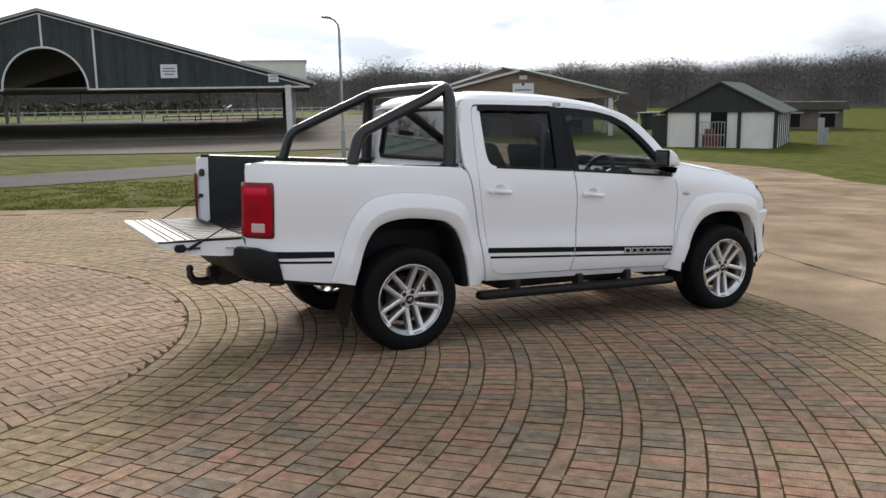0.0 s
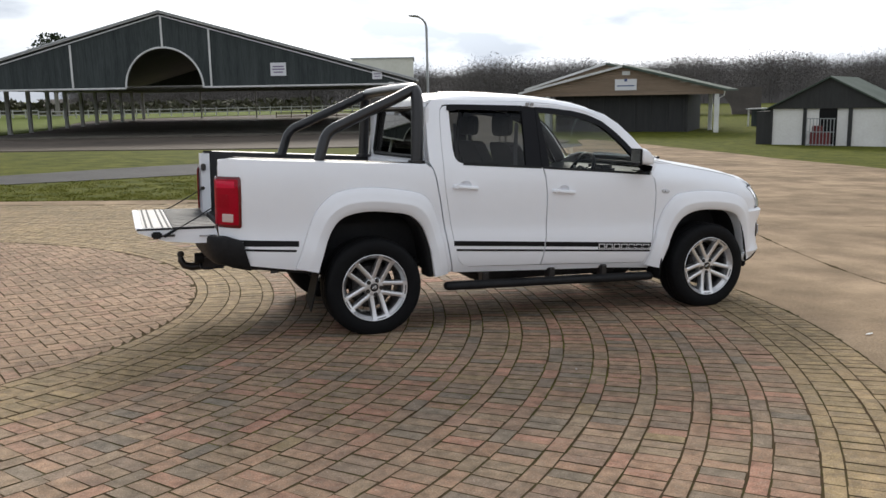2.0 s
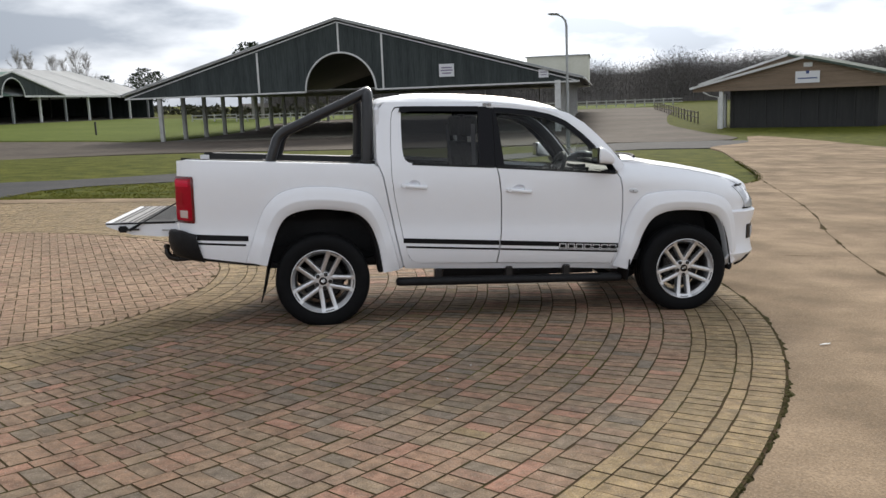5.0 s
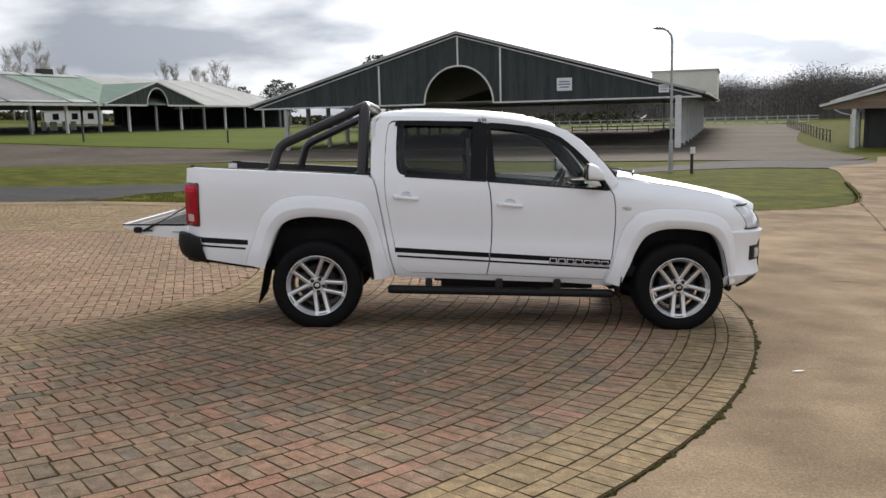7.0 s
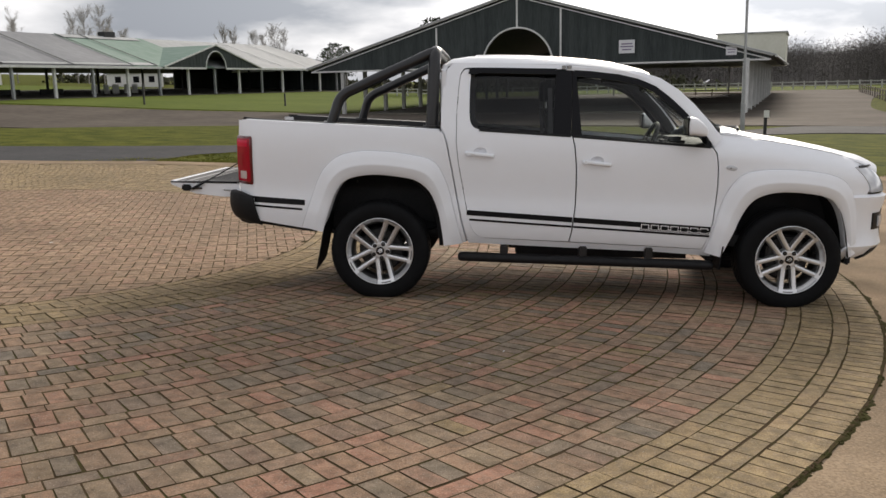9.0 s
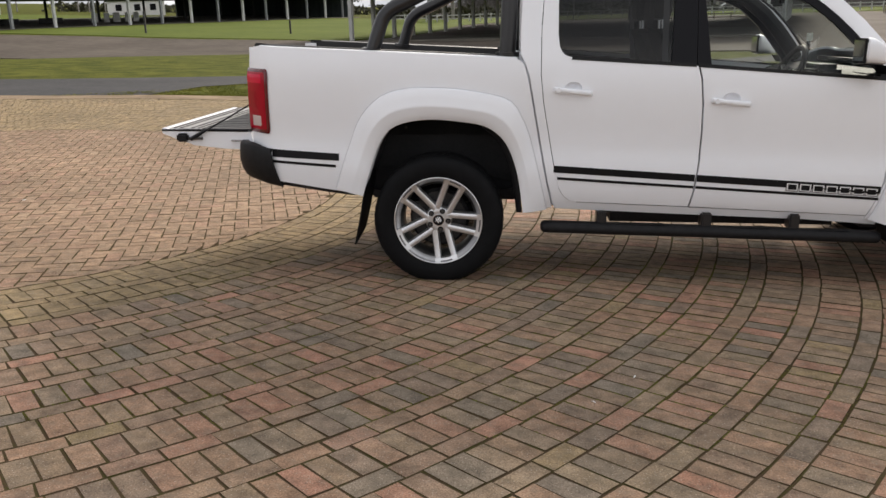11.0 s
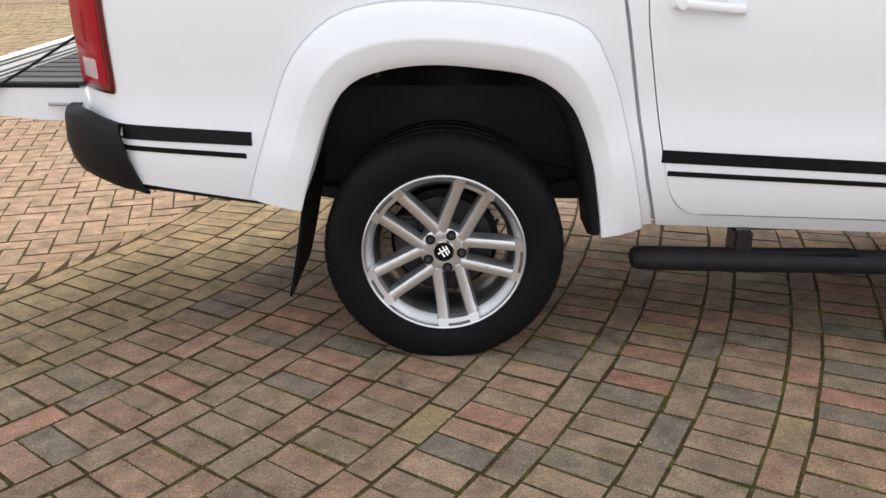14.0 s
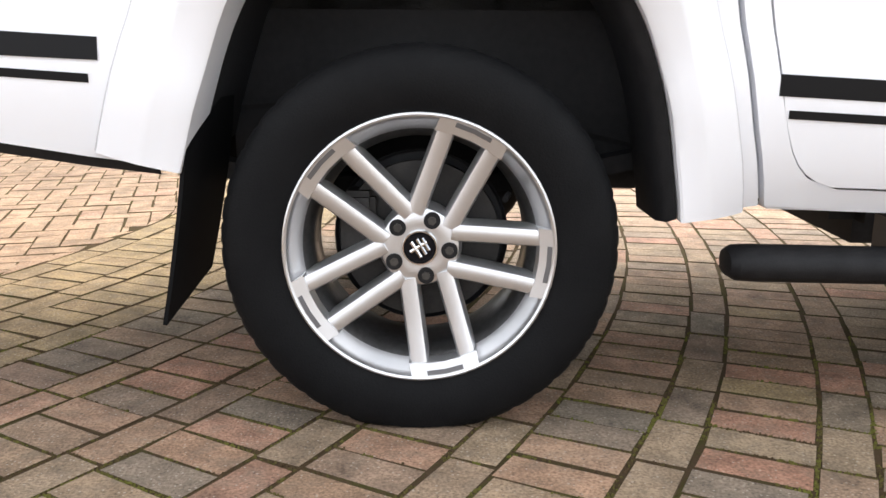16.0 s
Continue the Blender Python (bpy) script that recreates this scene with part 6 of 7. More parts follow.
# raised dark strips drawn for the shade in the plate's grooves
for x in (-1.63, -1.59, -1.52, -1.48):
    part("liner_ridge", box(x - 0.007, x + 0.007, -0.69, 0.69, 0.8655, 0.8705, bevel=0.002), GATEGREY, liner)
part("gate_lip", box(-1.705, -1.665, -0.71, 0.71, 0.852, 0.868, bevel=0.006), PAINT, gate, "white upper edge of the gate")
part("gate_seal", box(-1.70, -1.16, -0.728, -0.719, 0.852, 0.864, bevel=0.004), BLACK, gate)
part("gate_seal", box(-1.70, -1.16, 0.719, 0.728, 0.852, 0.864, bevel=0.004), BLACK, gate)
for s in (-1, 1):
    lat = part("gate_latch", box(-1.60, -1.53, s * 0.735 - 0.02, s * 0.735 + 0.02, 0.79, 0.84, bevel=0.01), BLACK, gate, "black latch")
    part("latch_bolt", tube([(-1.53, s * 0.735, 0.81), (-1.44, s * 0.745, 0.812)], 0.008, 8), IRON, gate)
    part("hinge_cover", box(-1.20, -1.14, s * 0.735 - 0.012, s * 0.735 + 0.012, 0.765, 0.80, bevel=0.006), PAINT, gate)
    st = part("gate_stay", tube([(-1.50, s * 0.74, 0.815), (-1.30, s * 0.735, 0.925), (-1.09, s * 0.70, 1.05)], 0.0045, 8), BLACK, truck, "black tailgate strap")
    part("stay_bracket", tube([(-1.515, s * 0.74, 0.806), (-1.47, s * 0.739, 0.832), (-1.41, s * 0.738, 0.865)], [0.012, 0.011, 0.006], 8), BLACK, st)
    part("hinge_staple", tube([(-1.265, s * 0.722, 0.80), (-1.265, s * 0.735, 0.802), (-1.20, s * 0.735, 0.80), (-1.20, s * 0.722, 0.798)], 0.0055, 8), TAILSILVER, gate, "bare metal hinge staple")

# roll bar
RB = 0.041
bars = tagged(new("roll_bar"), "black tubular roll bar")
bars.parent = truck
for s in (-1, 1):
    part("stay_tube", tube([(-0.39, s * 0.77, 1.335), (-0.36, s * 0.765, 1.43), (-0.33, s * 0.755, 1.515), (-0.275, s * 0.75, 1.57), (-0.20, s * 0.745, 1.605), (0.0, s * 0.735, 1.70), (0.22, s * 0.72, 1.80), (0.36, s * 0.70, 1.868), (0.41, s * 0.68, 1.88)], RB, 16, 40), STEELBLACK, bars)
    part("foot", tube([(-0.395, s * 0.77, 1.325), (-0.392, s * 0.77, 1.345)], 0.06, 16), STEELBLACK, bars)
part("hoop", tube([(0.385, -0.775, 1.315), (0.39, -0.768, 1.5), (0.395, -0.755, 1.72), (0.398, -0.735, 1.82), (0.40, -0.68, 1.875), (0.40, -0.55, 1.888), (0.40, 0.0, 1.892), (0.40, 0.55, 1.888), (0.40, 0.68, 1.875), (0.398, 0.735, 1.82), (0.395, 0.755, 1.72), (0.39, 0.768, 1.5), (0.385, 0.775, 1.315)], 0.047, 16, 72), STEELBLACK, bars)
for s in (-1, 1):
    part("foot", tube([(0.385, s * 0.775, 1.305), (0.385, s * 0.775, 1.33)], 0.068, 16), STEELBLACK, bars)

# mirrors
for s in (-1, 1):
    rows = []
    for x, w, h, zc in ((2.262, 0.080, 0.058, 1.352), (2.272, 0.090, 0.070, 1.352), (2.31, 0.088, 0.068, 1.350), (2.355, 0.072, 0.056, 1.336), (2.40, 0.048, 0.034, 1.316), (2.415, 0.015, 0.012, 1.308)):
        rows.append([(x, s * (0.985 + w * math.copysign(abs(math.cos(t)) ** 0.6, math.cos(t))), zc + h * math.copysign(abs(math.sin(t)) ** 0.6, math.sin(t))) for t in (2 * math.pi * k / 24 for k in range(24))])
    part("door_mirror", loft(rows, True, True), PAINT, hold["front_door", s], "white door mirror with black base")
    base = loft([[(x, s * (y0 + (y1 - y0) * f), z) for f in (0, 0.5, 1)] for x, y0, y1, z in ((2.255, 0.90, 1.05, 1.278), (2.31, 0.87, 1.055, 1.282), (2.395, 0.85, 1.02, 1.272), (2.415, 0.845, 0.98, 1.228), (2.31, 0.85, 1.03, 1.226), (2.265, 0.88, 1.05, 1.238))], True, True)
    part("mirror_base", base, BLACK, hold["front_door", s], "black mirror base")
    part("mirror_surround", box(2.252, 2.266, min(s * 0.905, s * 1.065), max(s * 0.905, s * 1.065), 1.286, 1.416, bevel=0.005), BLACK, hold["front_door", s], "black mirror surround")
    part("mirror_glass", box(2.2485, 2.2515, min(s * 0.918, s * 1.052), max(s * 0.918, s * 1.052), 1.298, 1.404), CHROME, hold["front_door", s], "mirror glass")

# side steps, mud flaps, liners
for s in (-1, 1):
    rows = []
    for x, k in ((0.60, 0.3), (0.605, 0.7), (0.62, 0.95), (0.65, 1.0), (1.5, 1.0), (2.50, 1.0), (2.53, 0.95), (2.545, 0.7), (2.55, 0.3)):
        z = 0.328 - 0.014 * (x - 0.6) / 1.0
        rows.append([(x, s * (0.835 + 0.055 * k * math.cos(t)), z + 0.036 * k * math.copysign(abs(math.sin(t)) ** 0.8, math.sin(t))) for t in (2 * math.pi * i / 16 for i in range(16))])
    st = part("side_step", loft(rows, True, True), BLACK, truck, "black side step bar")
    for x in (0.955, 1.56, 2.06):
        part("bracket", box(x - 0.03, x + 0.03, min(s * 0.76, s * 0.85), max(s * 0.76, s * 0.85), 0.335, 0.425, bevel=0.008), STEELBLACK, st)
    for x in (1.15, 1.75, 2.2):
        part("tread_pad", box(x - 0.17, x + 0.17, s * 0.835 - 0.035, s * 0.835 + 0.035, 0.352 - 0.014 * (x - 0.6), 0.360 - 0.014 * (x - 0.6), bevel=0.003), RUBBER, st)
    flap = loft([[(-0.425 - 0.075 * f ** 1.3 + 0.02 * (1 - q), s * (0.66 + 0.27 * q - 0.03 * f), 0.64 - 0.43 * f + 0.05 * (1 - q) * f) for q in (0, 0.33, 0.66, 1)] for f in np.linspace(0, 1, 7)])
    thicken(flap, 0.008)
    part("mud_flap", flap, RUBBER, truck, "black rubber mud flap")
    flap = loft([[(2.60 - 0.02 * f, s * (0.72 + 0.2 * q), 0.46 - 0.18 * f) for q in (0, 0.5, 1)] for f in (0, 0.5, 1)])
    thicken(flap, 0.008)
    part("mud_flap", flap, RUBBER, truck)
    for pts, cx in ((ARCH_R, 0.02), (ARCH_F, 3.07)):
        line = curve([(x, 0, z) for x, z in pts], 24)
        rows = [[(p.x, s * y, p.z + 0.008 + (0.02 if y < 0.7 else 0)) for p in line] for y in (0.903, 0.87, 0.7, 0.50)]
        bm = loft(rows)
        inner = [bm.verts.new((p.x, s * 0.50, p.z + 0.028)) for p in line]
        low = [bm.verts.new((p.x, s * 0.50, 0.42)) for p in line]
        for a, b, c, d in zip(inner, inner[1:], low[1:], low):
            bm.faces.new((a, b, c, d))
        part("arch_liner", bm, UNDER, truck, "black wheel-arch liner")
    # front edge of the liner hangs below the flare
    lip = curve([(x, 0, z) for x, z in ARCH_R[6:]], 16)
    part("liner_edge", loft([[(p.x - 0.004, s * 0.885, p.z + 0.004), (p.x - 0.020, s * 0.875, p.z - 0.004), (p.x - 0.036, s * 0.85, p.z - 0.006), (p.x - 0.040, s * 0.70, p.z - 0.006), (p.x - 0.004, s * 0.70, p.z)] for p in lip], True, True), BLACK, truck)
    part("liner_edge", box(3.52, 3.56, min(s * 0.74, s * 0.86), max(s * 0.74, s * 0.86), 0.33, 0.5, bevel=0.012), BLACK, truck)
    part("arch_clip", tube([(-0.223, s * 0.578, 0.872), (-0.223, s * 0.60, 0.872)], 0.008, 8), IRON, truck)

# chassis, axle, tank
for s in (-1, 1):
    part("chassis_rail", tube([(-1.0, s * 0.45, 0.56), (-0.5, s * 0.45, 0.60), (0.0, s * 0.45, 0.64), (0.5, s * 0.45, 0.52), (2.6, s * 0.43, 0.47), (3.6, s * 0.42, 0.52)], 0.055, 8), UNDER, truck)
    spring = loft([[(x, s * y, 0.43 + 0.10 * ((x + 0.05) / 0.65) ** 2 + dz) for y, dz in ((0.50, -0.02), (0.57, -0.02), (0.57, 0.02), (0.50, 0.02))] for x in np.linspace(-0.7, 0.62, 16)], True, True)
    part("leaf_spring", spring, UNDER, truck)
part("rear_axle", tube([(0, -0.72, 0.372), (0, -0.2, 0.372), (0, -0.16, 0.372), (0, 0.16, 0.372), (0, 0.2, 0.372), (0, 0.72, 0.372)], [0.05, 0.05, 0.13, 0.13, 0.05, 0.05], 16), IRON, truck)
part("front_axle", tube([(AX, -0.72, 0.372), (AX, 0.72, 0.372)], 0.045, 12), IRON, truck)
part("belly", box(1.0, 2.5, -0.46, 0.46, 0.27, 0.50, bevel=0.06), UNDER, truck)
# unseen shaft and gearbox, added to block far-side light under the truck
part("prop_shaft", tube([(0.1, 0.0, 0.40), (1.0, 0.02, 0.42)], 0.04, 12), IRON, truck)
part("gearbox", box(1.5, 2.5, -0.2, 0.5, 0.24, 0.34, bevel=0.04), UNDER, truck)
part("cab_floor", box(0.50, 2.75, -0.80, 0.80, 0.44, 0.56, bevel=0.03), UNDER, truck)
part("under_tray", box(2.55, 3.50, -0.52, 0.52, 0.28, 0.34, bevel=0.025), UNDER, truck, "black engine under-tray")
part("fire_wall", box(2.56, 2.60, -0.70, 0.70, 0.45, 1.22), UNDER, truck)
part("engine_block", box(2.7, 3.6, -0.40, 0.40, 0.45, 1.05, bevel=0.06), UNDER, truck)
part("exhaust", tube([(1.0, 0.3, 0.42), (0.3, 0.4, 0.45), (-0.3, 0.55, 0.60), (-0.75, 0.62, 0.50), (-1.05, 0.66, 0.47)], 0.035, 10, 20), IRON, truck)
part("spare_wheel", revolve([(0.01, -0.09), (0.36, -0.1), (0.375, 0.0), (0.36, 0.1), (0.01, 0.09)], 32, "z"), RUBBER, truck, "spare wheel under the bed").location = (-0.62, 0.0, 0.555)

# wheels
TY = [(0.262, -0.122), (0.275, -0.128), (0.30, -0.136), (0.335, -0.136), (0.360, -0.126), (0.373, -0.112), (0.3805, -0.095), (0.3815, -0.062), (0.374, -0.060), (0.374, -0.050), (0.382, -0.048), (0.382, -0.008), (0.374, -0.006), (0.374, 0.006), (0.382, 0.008), (0.382, 0.048), (0.374, 0.050), (0.374, 0.060), (0.3815, 0.062), (0.3805, 0.095), (0.373, 0.112), (0.360, 0.126), (0.335, 0.136), (0.30, 0.136), (0.262, 0.122)]


TY = [(0.262 + (r - 0.262) * 1.055, h) for r, h in TY]


def tyre_mesh(lift):
    seg = 240
    rows = []
    for k in range(seg):
        a = 2 * math.pi * k / seg
        row = []
        for i, (r, h) in enumerate(TY):
            if i in (5, 6, 7, 17, 18, 19) and k % 5 == 0:  # cross grooves over the shoulder
                r -= 0.0026
            elif i in (10, 11, 14, 15) and (k + 2) % 5 == 0:
                r -= 0.003
            elif i in (2, 3) and k % 2:  # faint ribs on the sidewall
                h += 0.0004
            x, z = r * math.cos(a), r * math.sin(a)
            if z < -0.360 - lift:  # squashed on the ground
                over = -0.360 - lift - z
                z = -0.360 - lift - over * 0.35
                h *= 1 + 0.9 * over
            row.append((x, h, z))
        rows.append(row)
    rows.append(rows[0])
    bm = loft(rows)
    bmesh.ops.remove_doubles(bm, verts=bm.verts, dist=1e-5)
    return bm


def spoke(bm, a, lat0, lat1, r0, r1, w0, w1, front0, front1, depth):
    """One bar of a wheel spoke, chamfered on its face."""
    d, n = Vector((math.cos(a), 0, math.sin(a))), Vector((-math.sin(a), 0, math.cos(a)))
    rows = []
    for f in (0.0, 0.33, 0.66, 1.0):
        r, lat, w, fr = r0 + (r1 - r0) * f, lat0 + (lat1 - lat0) * f, w0 + (w1 - w0) * f, front0 + (front1 - front0) * f - 0.004 * math.sin(math.pi * f)
        c = d * r + n * lat
        rows.append([c + n * p * w / 2 + Vector((0, -fr + q, 0)) for p, q in ((-1.22, depth), (-1.16, 0.013), (-0.90, 0.0025), (-0.45, 0.0), (0.45, 0.0), (0.90, 0.0025), (1.16, 0.013), (1.22, depth))])
    loft(rows, True, True, bm)


def wheel(x, y, z, start, lift):
    """A road wheel, face towards minus y: tyre, rim with five double spokes, disc and hub."""
    w = new("wheel")
    w.parent = truck
    tagged(w, "black tyre on silver five double-spoke alloy rim")
    part("tyre", tyre_mesh(lift), RUBBER, w, "black road tyre")
    part("barrel", revolve([(0.243, 0.12), (0.222, 0.09), (0.21, 0.03), (0.214, -0.06), (0.230, -0.086)], 72), BARREL, w, "inside of the rim, darkened for the shade behind the spokes")
    rim = part("rim", revolve([(0.230, -0.086), (0.238, -0.10), (0.249, -0.112), (0.255, -0.121), (0.2555, -0.128), (0.2595, -0.131), (0.263, -0.129), (0.264, -0.122), (0.262, -0.10)], 72), ALLOY, w, "silver alloy rim")
    bm = bmesh.new()
    for k in range(5):
        a = start + k * 2 * math.pi / 5
        for q in (-1, 1):
            spoke(bm, a, q * 0.036, q * 0.050, 0.058, 0.250, 0.034, 0.033, 0.098, 0.122, 0.052)
        # box end joining the pair at the rim
        d, n = Vector((math.cos(a), 0, math.sin(a))), Vector((-math.sin(a), 0, math.cos(a)))
        rows = []
        for lat in (-0.068, -0.034, 0.0, 0.034, 0.068):
            rr = math.sqrt(0.2565 ** 2 - lat ** 2)
            rows.append([d * (rr - e) + n * lat + Vector((0, f, 0)) for e, f in ((0.030, -0.10), (0.026, -0.121), (0.0, -0.128), (0.0, -0.09), (0.028, -0.085))])
        loft(rows, True, True, bm)
    part("spokes", bm, ALLOY, rim, "silver double spokes")
    for k in range(5):
        a = start + k * 2 * math.pi / 5
        d, n = Vector((math.cos(a), 0, math.sin(a))), Vector((-math.sin(a), 0, math.cos(a)))
        rows = []
        for lat in (-0.036, 0.0, 0.036):
            rr = math.sqrt(0.257 ** 2 - lat ** 2)
            rows.append([d * (rr - e) + n * lat + Vector((0, f, 0)) for e, f in ((0.003, -0.1285), (0.012, -0.1265), (0.012, -0.122), (0.003, -0.124))])
        # a raised dark strip stands for the shade in a slot
        part("rim_slot", loft(rows, True, True), ALLOYSHADE, rim)
    part("hub", revolve([(0.001, -0.094), (0.045, -0.094), (0.062, -0.096), (0.076, -0.090), (0.083, -0.07), (0.083, -0.03)], 40), ALLOY, rim)
    for k in range(5):
        a = start + k * 2 * math.pi / 5
        c = Vector((0.058 * math.cos(a), 0, 0.058 * math.sin(a)))
        part("bolt_recess", tube([c + Vector((0, -0.0985, 0)), c + Vector((0, -0.09, 0))], 0.0165, 16), BLACK, rim)
        part("wheel_bolt", tube([c + Vector((0, -0.1005, 0)), c + Vector((0, -0.09, 0))], 0.009, 6), IRON, rim)
    part("cap_ring", revolve([(0.030, -0.096), (0.0315, -0.1035), (0.034, -0.1035), (0.036, -0.096)], 32), CHROME, rim)
    cap = part("centre_cap", revolve([(0.001, -0.102), (0.026, -0.101), (0.031, -0.096)], 32), GLOSSBLACK, rim, "dark centre cap with plain bright shapes")
    bm = bmesh.new()
    for p, q in (((-0.017, 0.012), (0.002, -0.018)), ((-0.006, 0.018), (0.012, -0.012)), ((0.004, 0.02), (0.018, -0.004)), ((-0.018, -0.008), (0.014, 0.012))):
        tube([(p[0], -0.103, p[1]), (q[0], -0.103, q[1])], 0.0036, 6, bm=bm)
    part("cap_shapes", bm, CHROME, rim)
    part("valve", tube([(0.20 * math.cos(start - 0.6), -0.09, 0.20 * math.sin(start - 0.6)), (0.19 * math.cos(start - 0.6), -0.12, 0.19 * math.sin(start - 0.6))], 0.006, 8), RUBBER, rim)
    part("brake_disc", revolve([(0.06, -0.02), (0.075, -0.035), (0.08, -0.02), (0.160, -0.02), (0.162, -0.012), (0.160, 0.0), (0.06, 0.0)], 48), BRAKE, w, "grey brake disc")
    part("dust_shield", revolve([(0.001, 0.022), (0.172, 0.022), (0.178, 0.012), (0.180, 0.016), (0.176, 0.028), (0.001, 0.03)], 40), UNDER, w, "black dust shield behind the disc")
    part("brake_caliper", box(-0.16, -0.09, -0.05, 0.03, -0.03, 0.10, bevel=0.012), BRAKE, w)
    part("hub_back", revolve([(0.001, -0.05), (0.07, -0.05), (0.07, 0.10), (0.001, 0.10)], 24), UNDER, w)
    w.location = (x, y, z)
    return w


wr = wheel(0.0, -0.792, 0.366, radians(66), 0.006)
wf = wheel(AX, -0.792, 0.366, radians(54), 0.006)
wr.scale = wf.scale = (0.985, 1, 0.985)
for src, x, a in ((wr, 0.0, 20), (wf, AX, 65)):
    c = copy_thing(src, pose(x, 0.792, 0.366, 0, a, 180) @ Matrix.Diagonal((0.985, 1, 0.985, 1)))

# cabin
for s in (-1, 1):
    for name, x0, back, rz in (("front_seat", 1.50, 1.28, 0.0),):
        st = new(name)
        st.parent = truck
        tagged(st, "dark cloth front seat with headrest")
        y = s * 0.37
        part("seat_cushion", box(x0, x0 + 0.50, y - 0.25, y + 0.25, 0.72, 0.90, bevel=0.06), SEAT, st)
        bm = loft([[(x0 + 0.06 - 0.24 * f + dx, y + w * q, 0.86 + 0.60 * f) for dx, q in ((-0.06, -1), (0.05, -1), (0.07, -0.5), (0.07, 0.5), (0.05, 1), (-0.06, 1))] for f, w in ((0.0, 0.25), (0.4, 0.26), (0.75, 0.24), (0.95, 0.20), (1.0, 0.15))], True, True)
        part("seat_back", bm, SEAT, st)
        part("headrest", loft([[(x0 - 0.20 + d * k, y + 0.135 * w * k, 1.605 + h) for d, w in ((-0.05, -0.8), (0.0, -1.0), (0.05, -0.85), (0.06, 0.0), (0.05, 0.85), (0.0, 1.0), (-0.05, 0.8), (-0.055, 0.0))] for h, k in ((-0.092, 0.45), (-0.085, 0.8), (-0.06, 0.96), (0.0, 1.0), (0.05, 0.98), (0.078, 0.88), (0.092, 0.6))], True, True), SEAT, st)
        for q in (-0.06, 0.06):
            part("headrest_post", tube([(x0 - 0.19, y + q, 1.44), (x0 - 0.195, y + q, 1.54)], 0.008, 8), CHROME, st)
    part("seat_belt", loft([[(1.262 + 0.05 * f, s * (0.70 - 0.10 * f * (1 - f) * 2), 1.62 - 0.9 * f), (1.295 + 0.05 * f, s * (0.705 - 0.10 * f * (1 - f) * 2), 1.62 - 0.9 * f)] for f in np.linspace(0, 1, 9)]), STRAP, truck, "grey seat belt")
bench = new("rear_bench")
bench.parent = truck
tagged(bench, "dark cloth rear bench seat")
part("seat_cushion", box(0.62, 1.06, -0.66, 0.66, 0.76, 0.94, bevel=0.06), SEAT, bench)
part("seat_back", loft([[(0.56 - 0.05 * f + dx, y, 0.88 + 0.52 * f) for dx, y in ((0, -0.66), (0.13, -0.66), (0.15, 0), (0.13, 0.66), (0, 0.66))] for f in (0, 0.5, 1)], True, True), SEAT, bench)
for y in (-0.42, 0.42):
    part("headrest", box(0.53, 0.63, y - 0.13, y + 0.13, 1.44, 1.60, bevel=0.045), SEAT, bench)
bm = loft([[(x, y, z) for x, z in ((2.62, 0.6), (2.32, 0.62), (2.24, 0.85), (2.22, 1.10), (2.30, 1.19), (2.45, 1.235), (2.62, 1.235))] for y in (-0.80, -0.4, 0, 0.4, 0.80)], True, True)
part("dashboard", bm, TRIM, truck, "dark dashboard")
part("binnacle", box(2.20, 2.36, -0.52, -0.22, 1.15, 1.26, bevel=0.03), TRIM, truck)
sw = new("steering_wheel")
sw.parent = truck
tagged(sw, "black steering wheel")
ring = [Vector((0.185 * math.cos(t), 0, 0.185 * math.sin(t))) for t in (2 * math.pi * k / 40 for k in range(41))]
part("wheel_rim", tube(ring, 0.019, 10, caps=False), BLACK, sw)
part("wheel_boss", tube([(0, -0.02, 0), (0, 0.03, 0)], 0.06, 20), BLACK, sw)
for a in (20, 160, 270):
    part("wheel_spoke", tube([(0.05 * math.cos(radians(a)), 0, 0.05 * math.sin(radians(a))), (0.18 * math.cos(radians(a)), 0, 0.18 * math.sin(radians(a)))], 0.014, 8), TAILSILVER if a != 270 else BLACK, sw)
sw.matrix_parent_inverse = Matrix()
sw.matrix_basis = Matrix.Translation((2.08, -0.37, 1.185)) @ pose(0, 0, 0, 25, 0, 90) @ Matrix.Rotation(0, 4, "X")
part("steering_column", tube([(2.10, -0.37, 1.13), (2.30, -0.37, 1.06)], 0.035, 10), TRIM, truck)
part("interior_mirror", box(2.08, 2.11, -0.12, 0.10, 1.60, 1.67, bevel=0.015), BLACK, truck)
part("headlining", loft([[(x, y, 1.775 - 0.02 * (y / 0.6) ** 2 - 0.03 * ease(1.6, 2.05, x)) for y in np.linspace(-0.62, 0.62, 7)] for x in (0.52, 1.0, 1.5, 2.0)]), TRIM, truck)
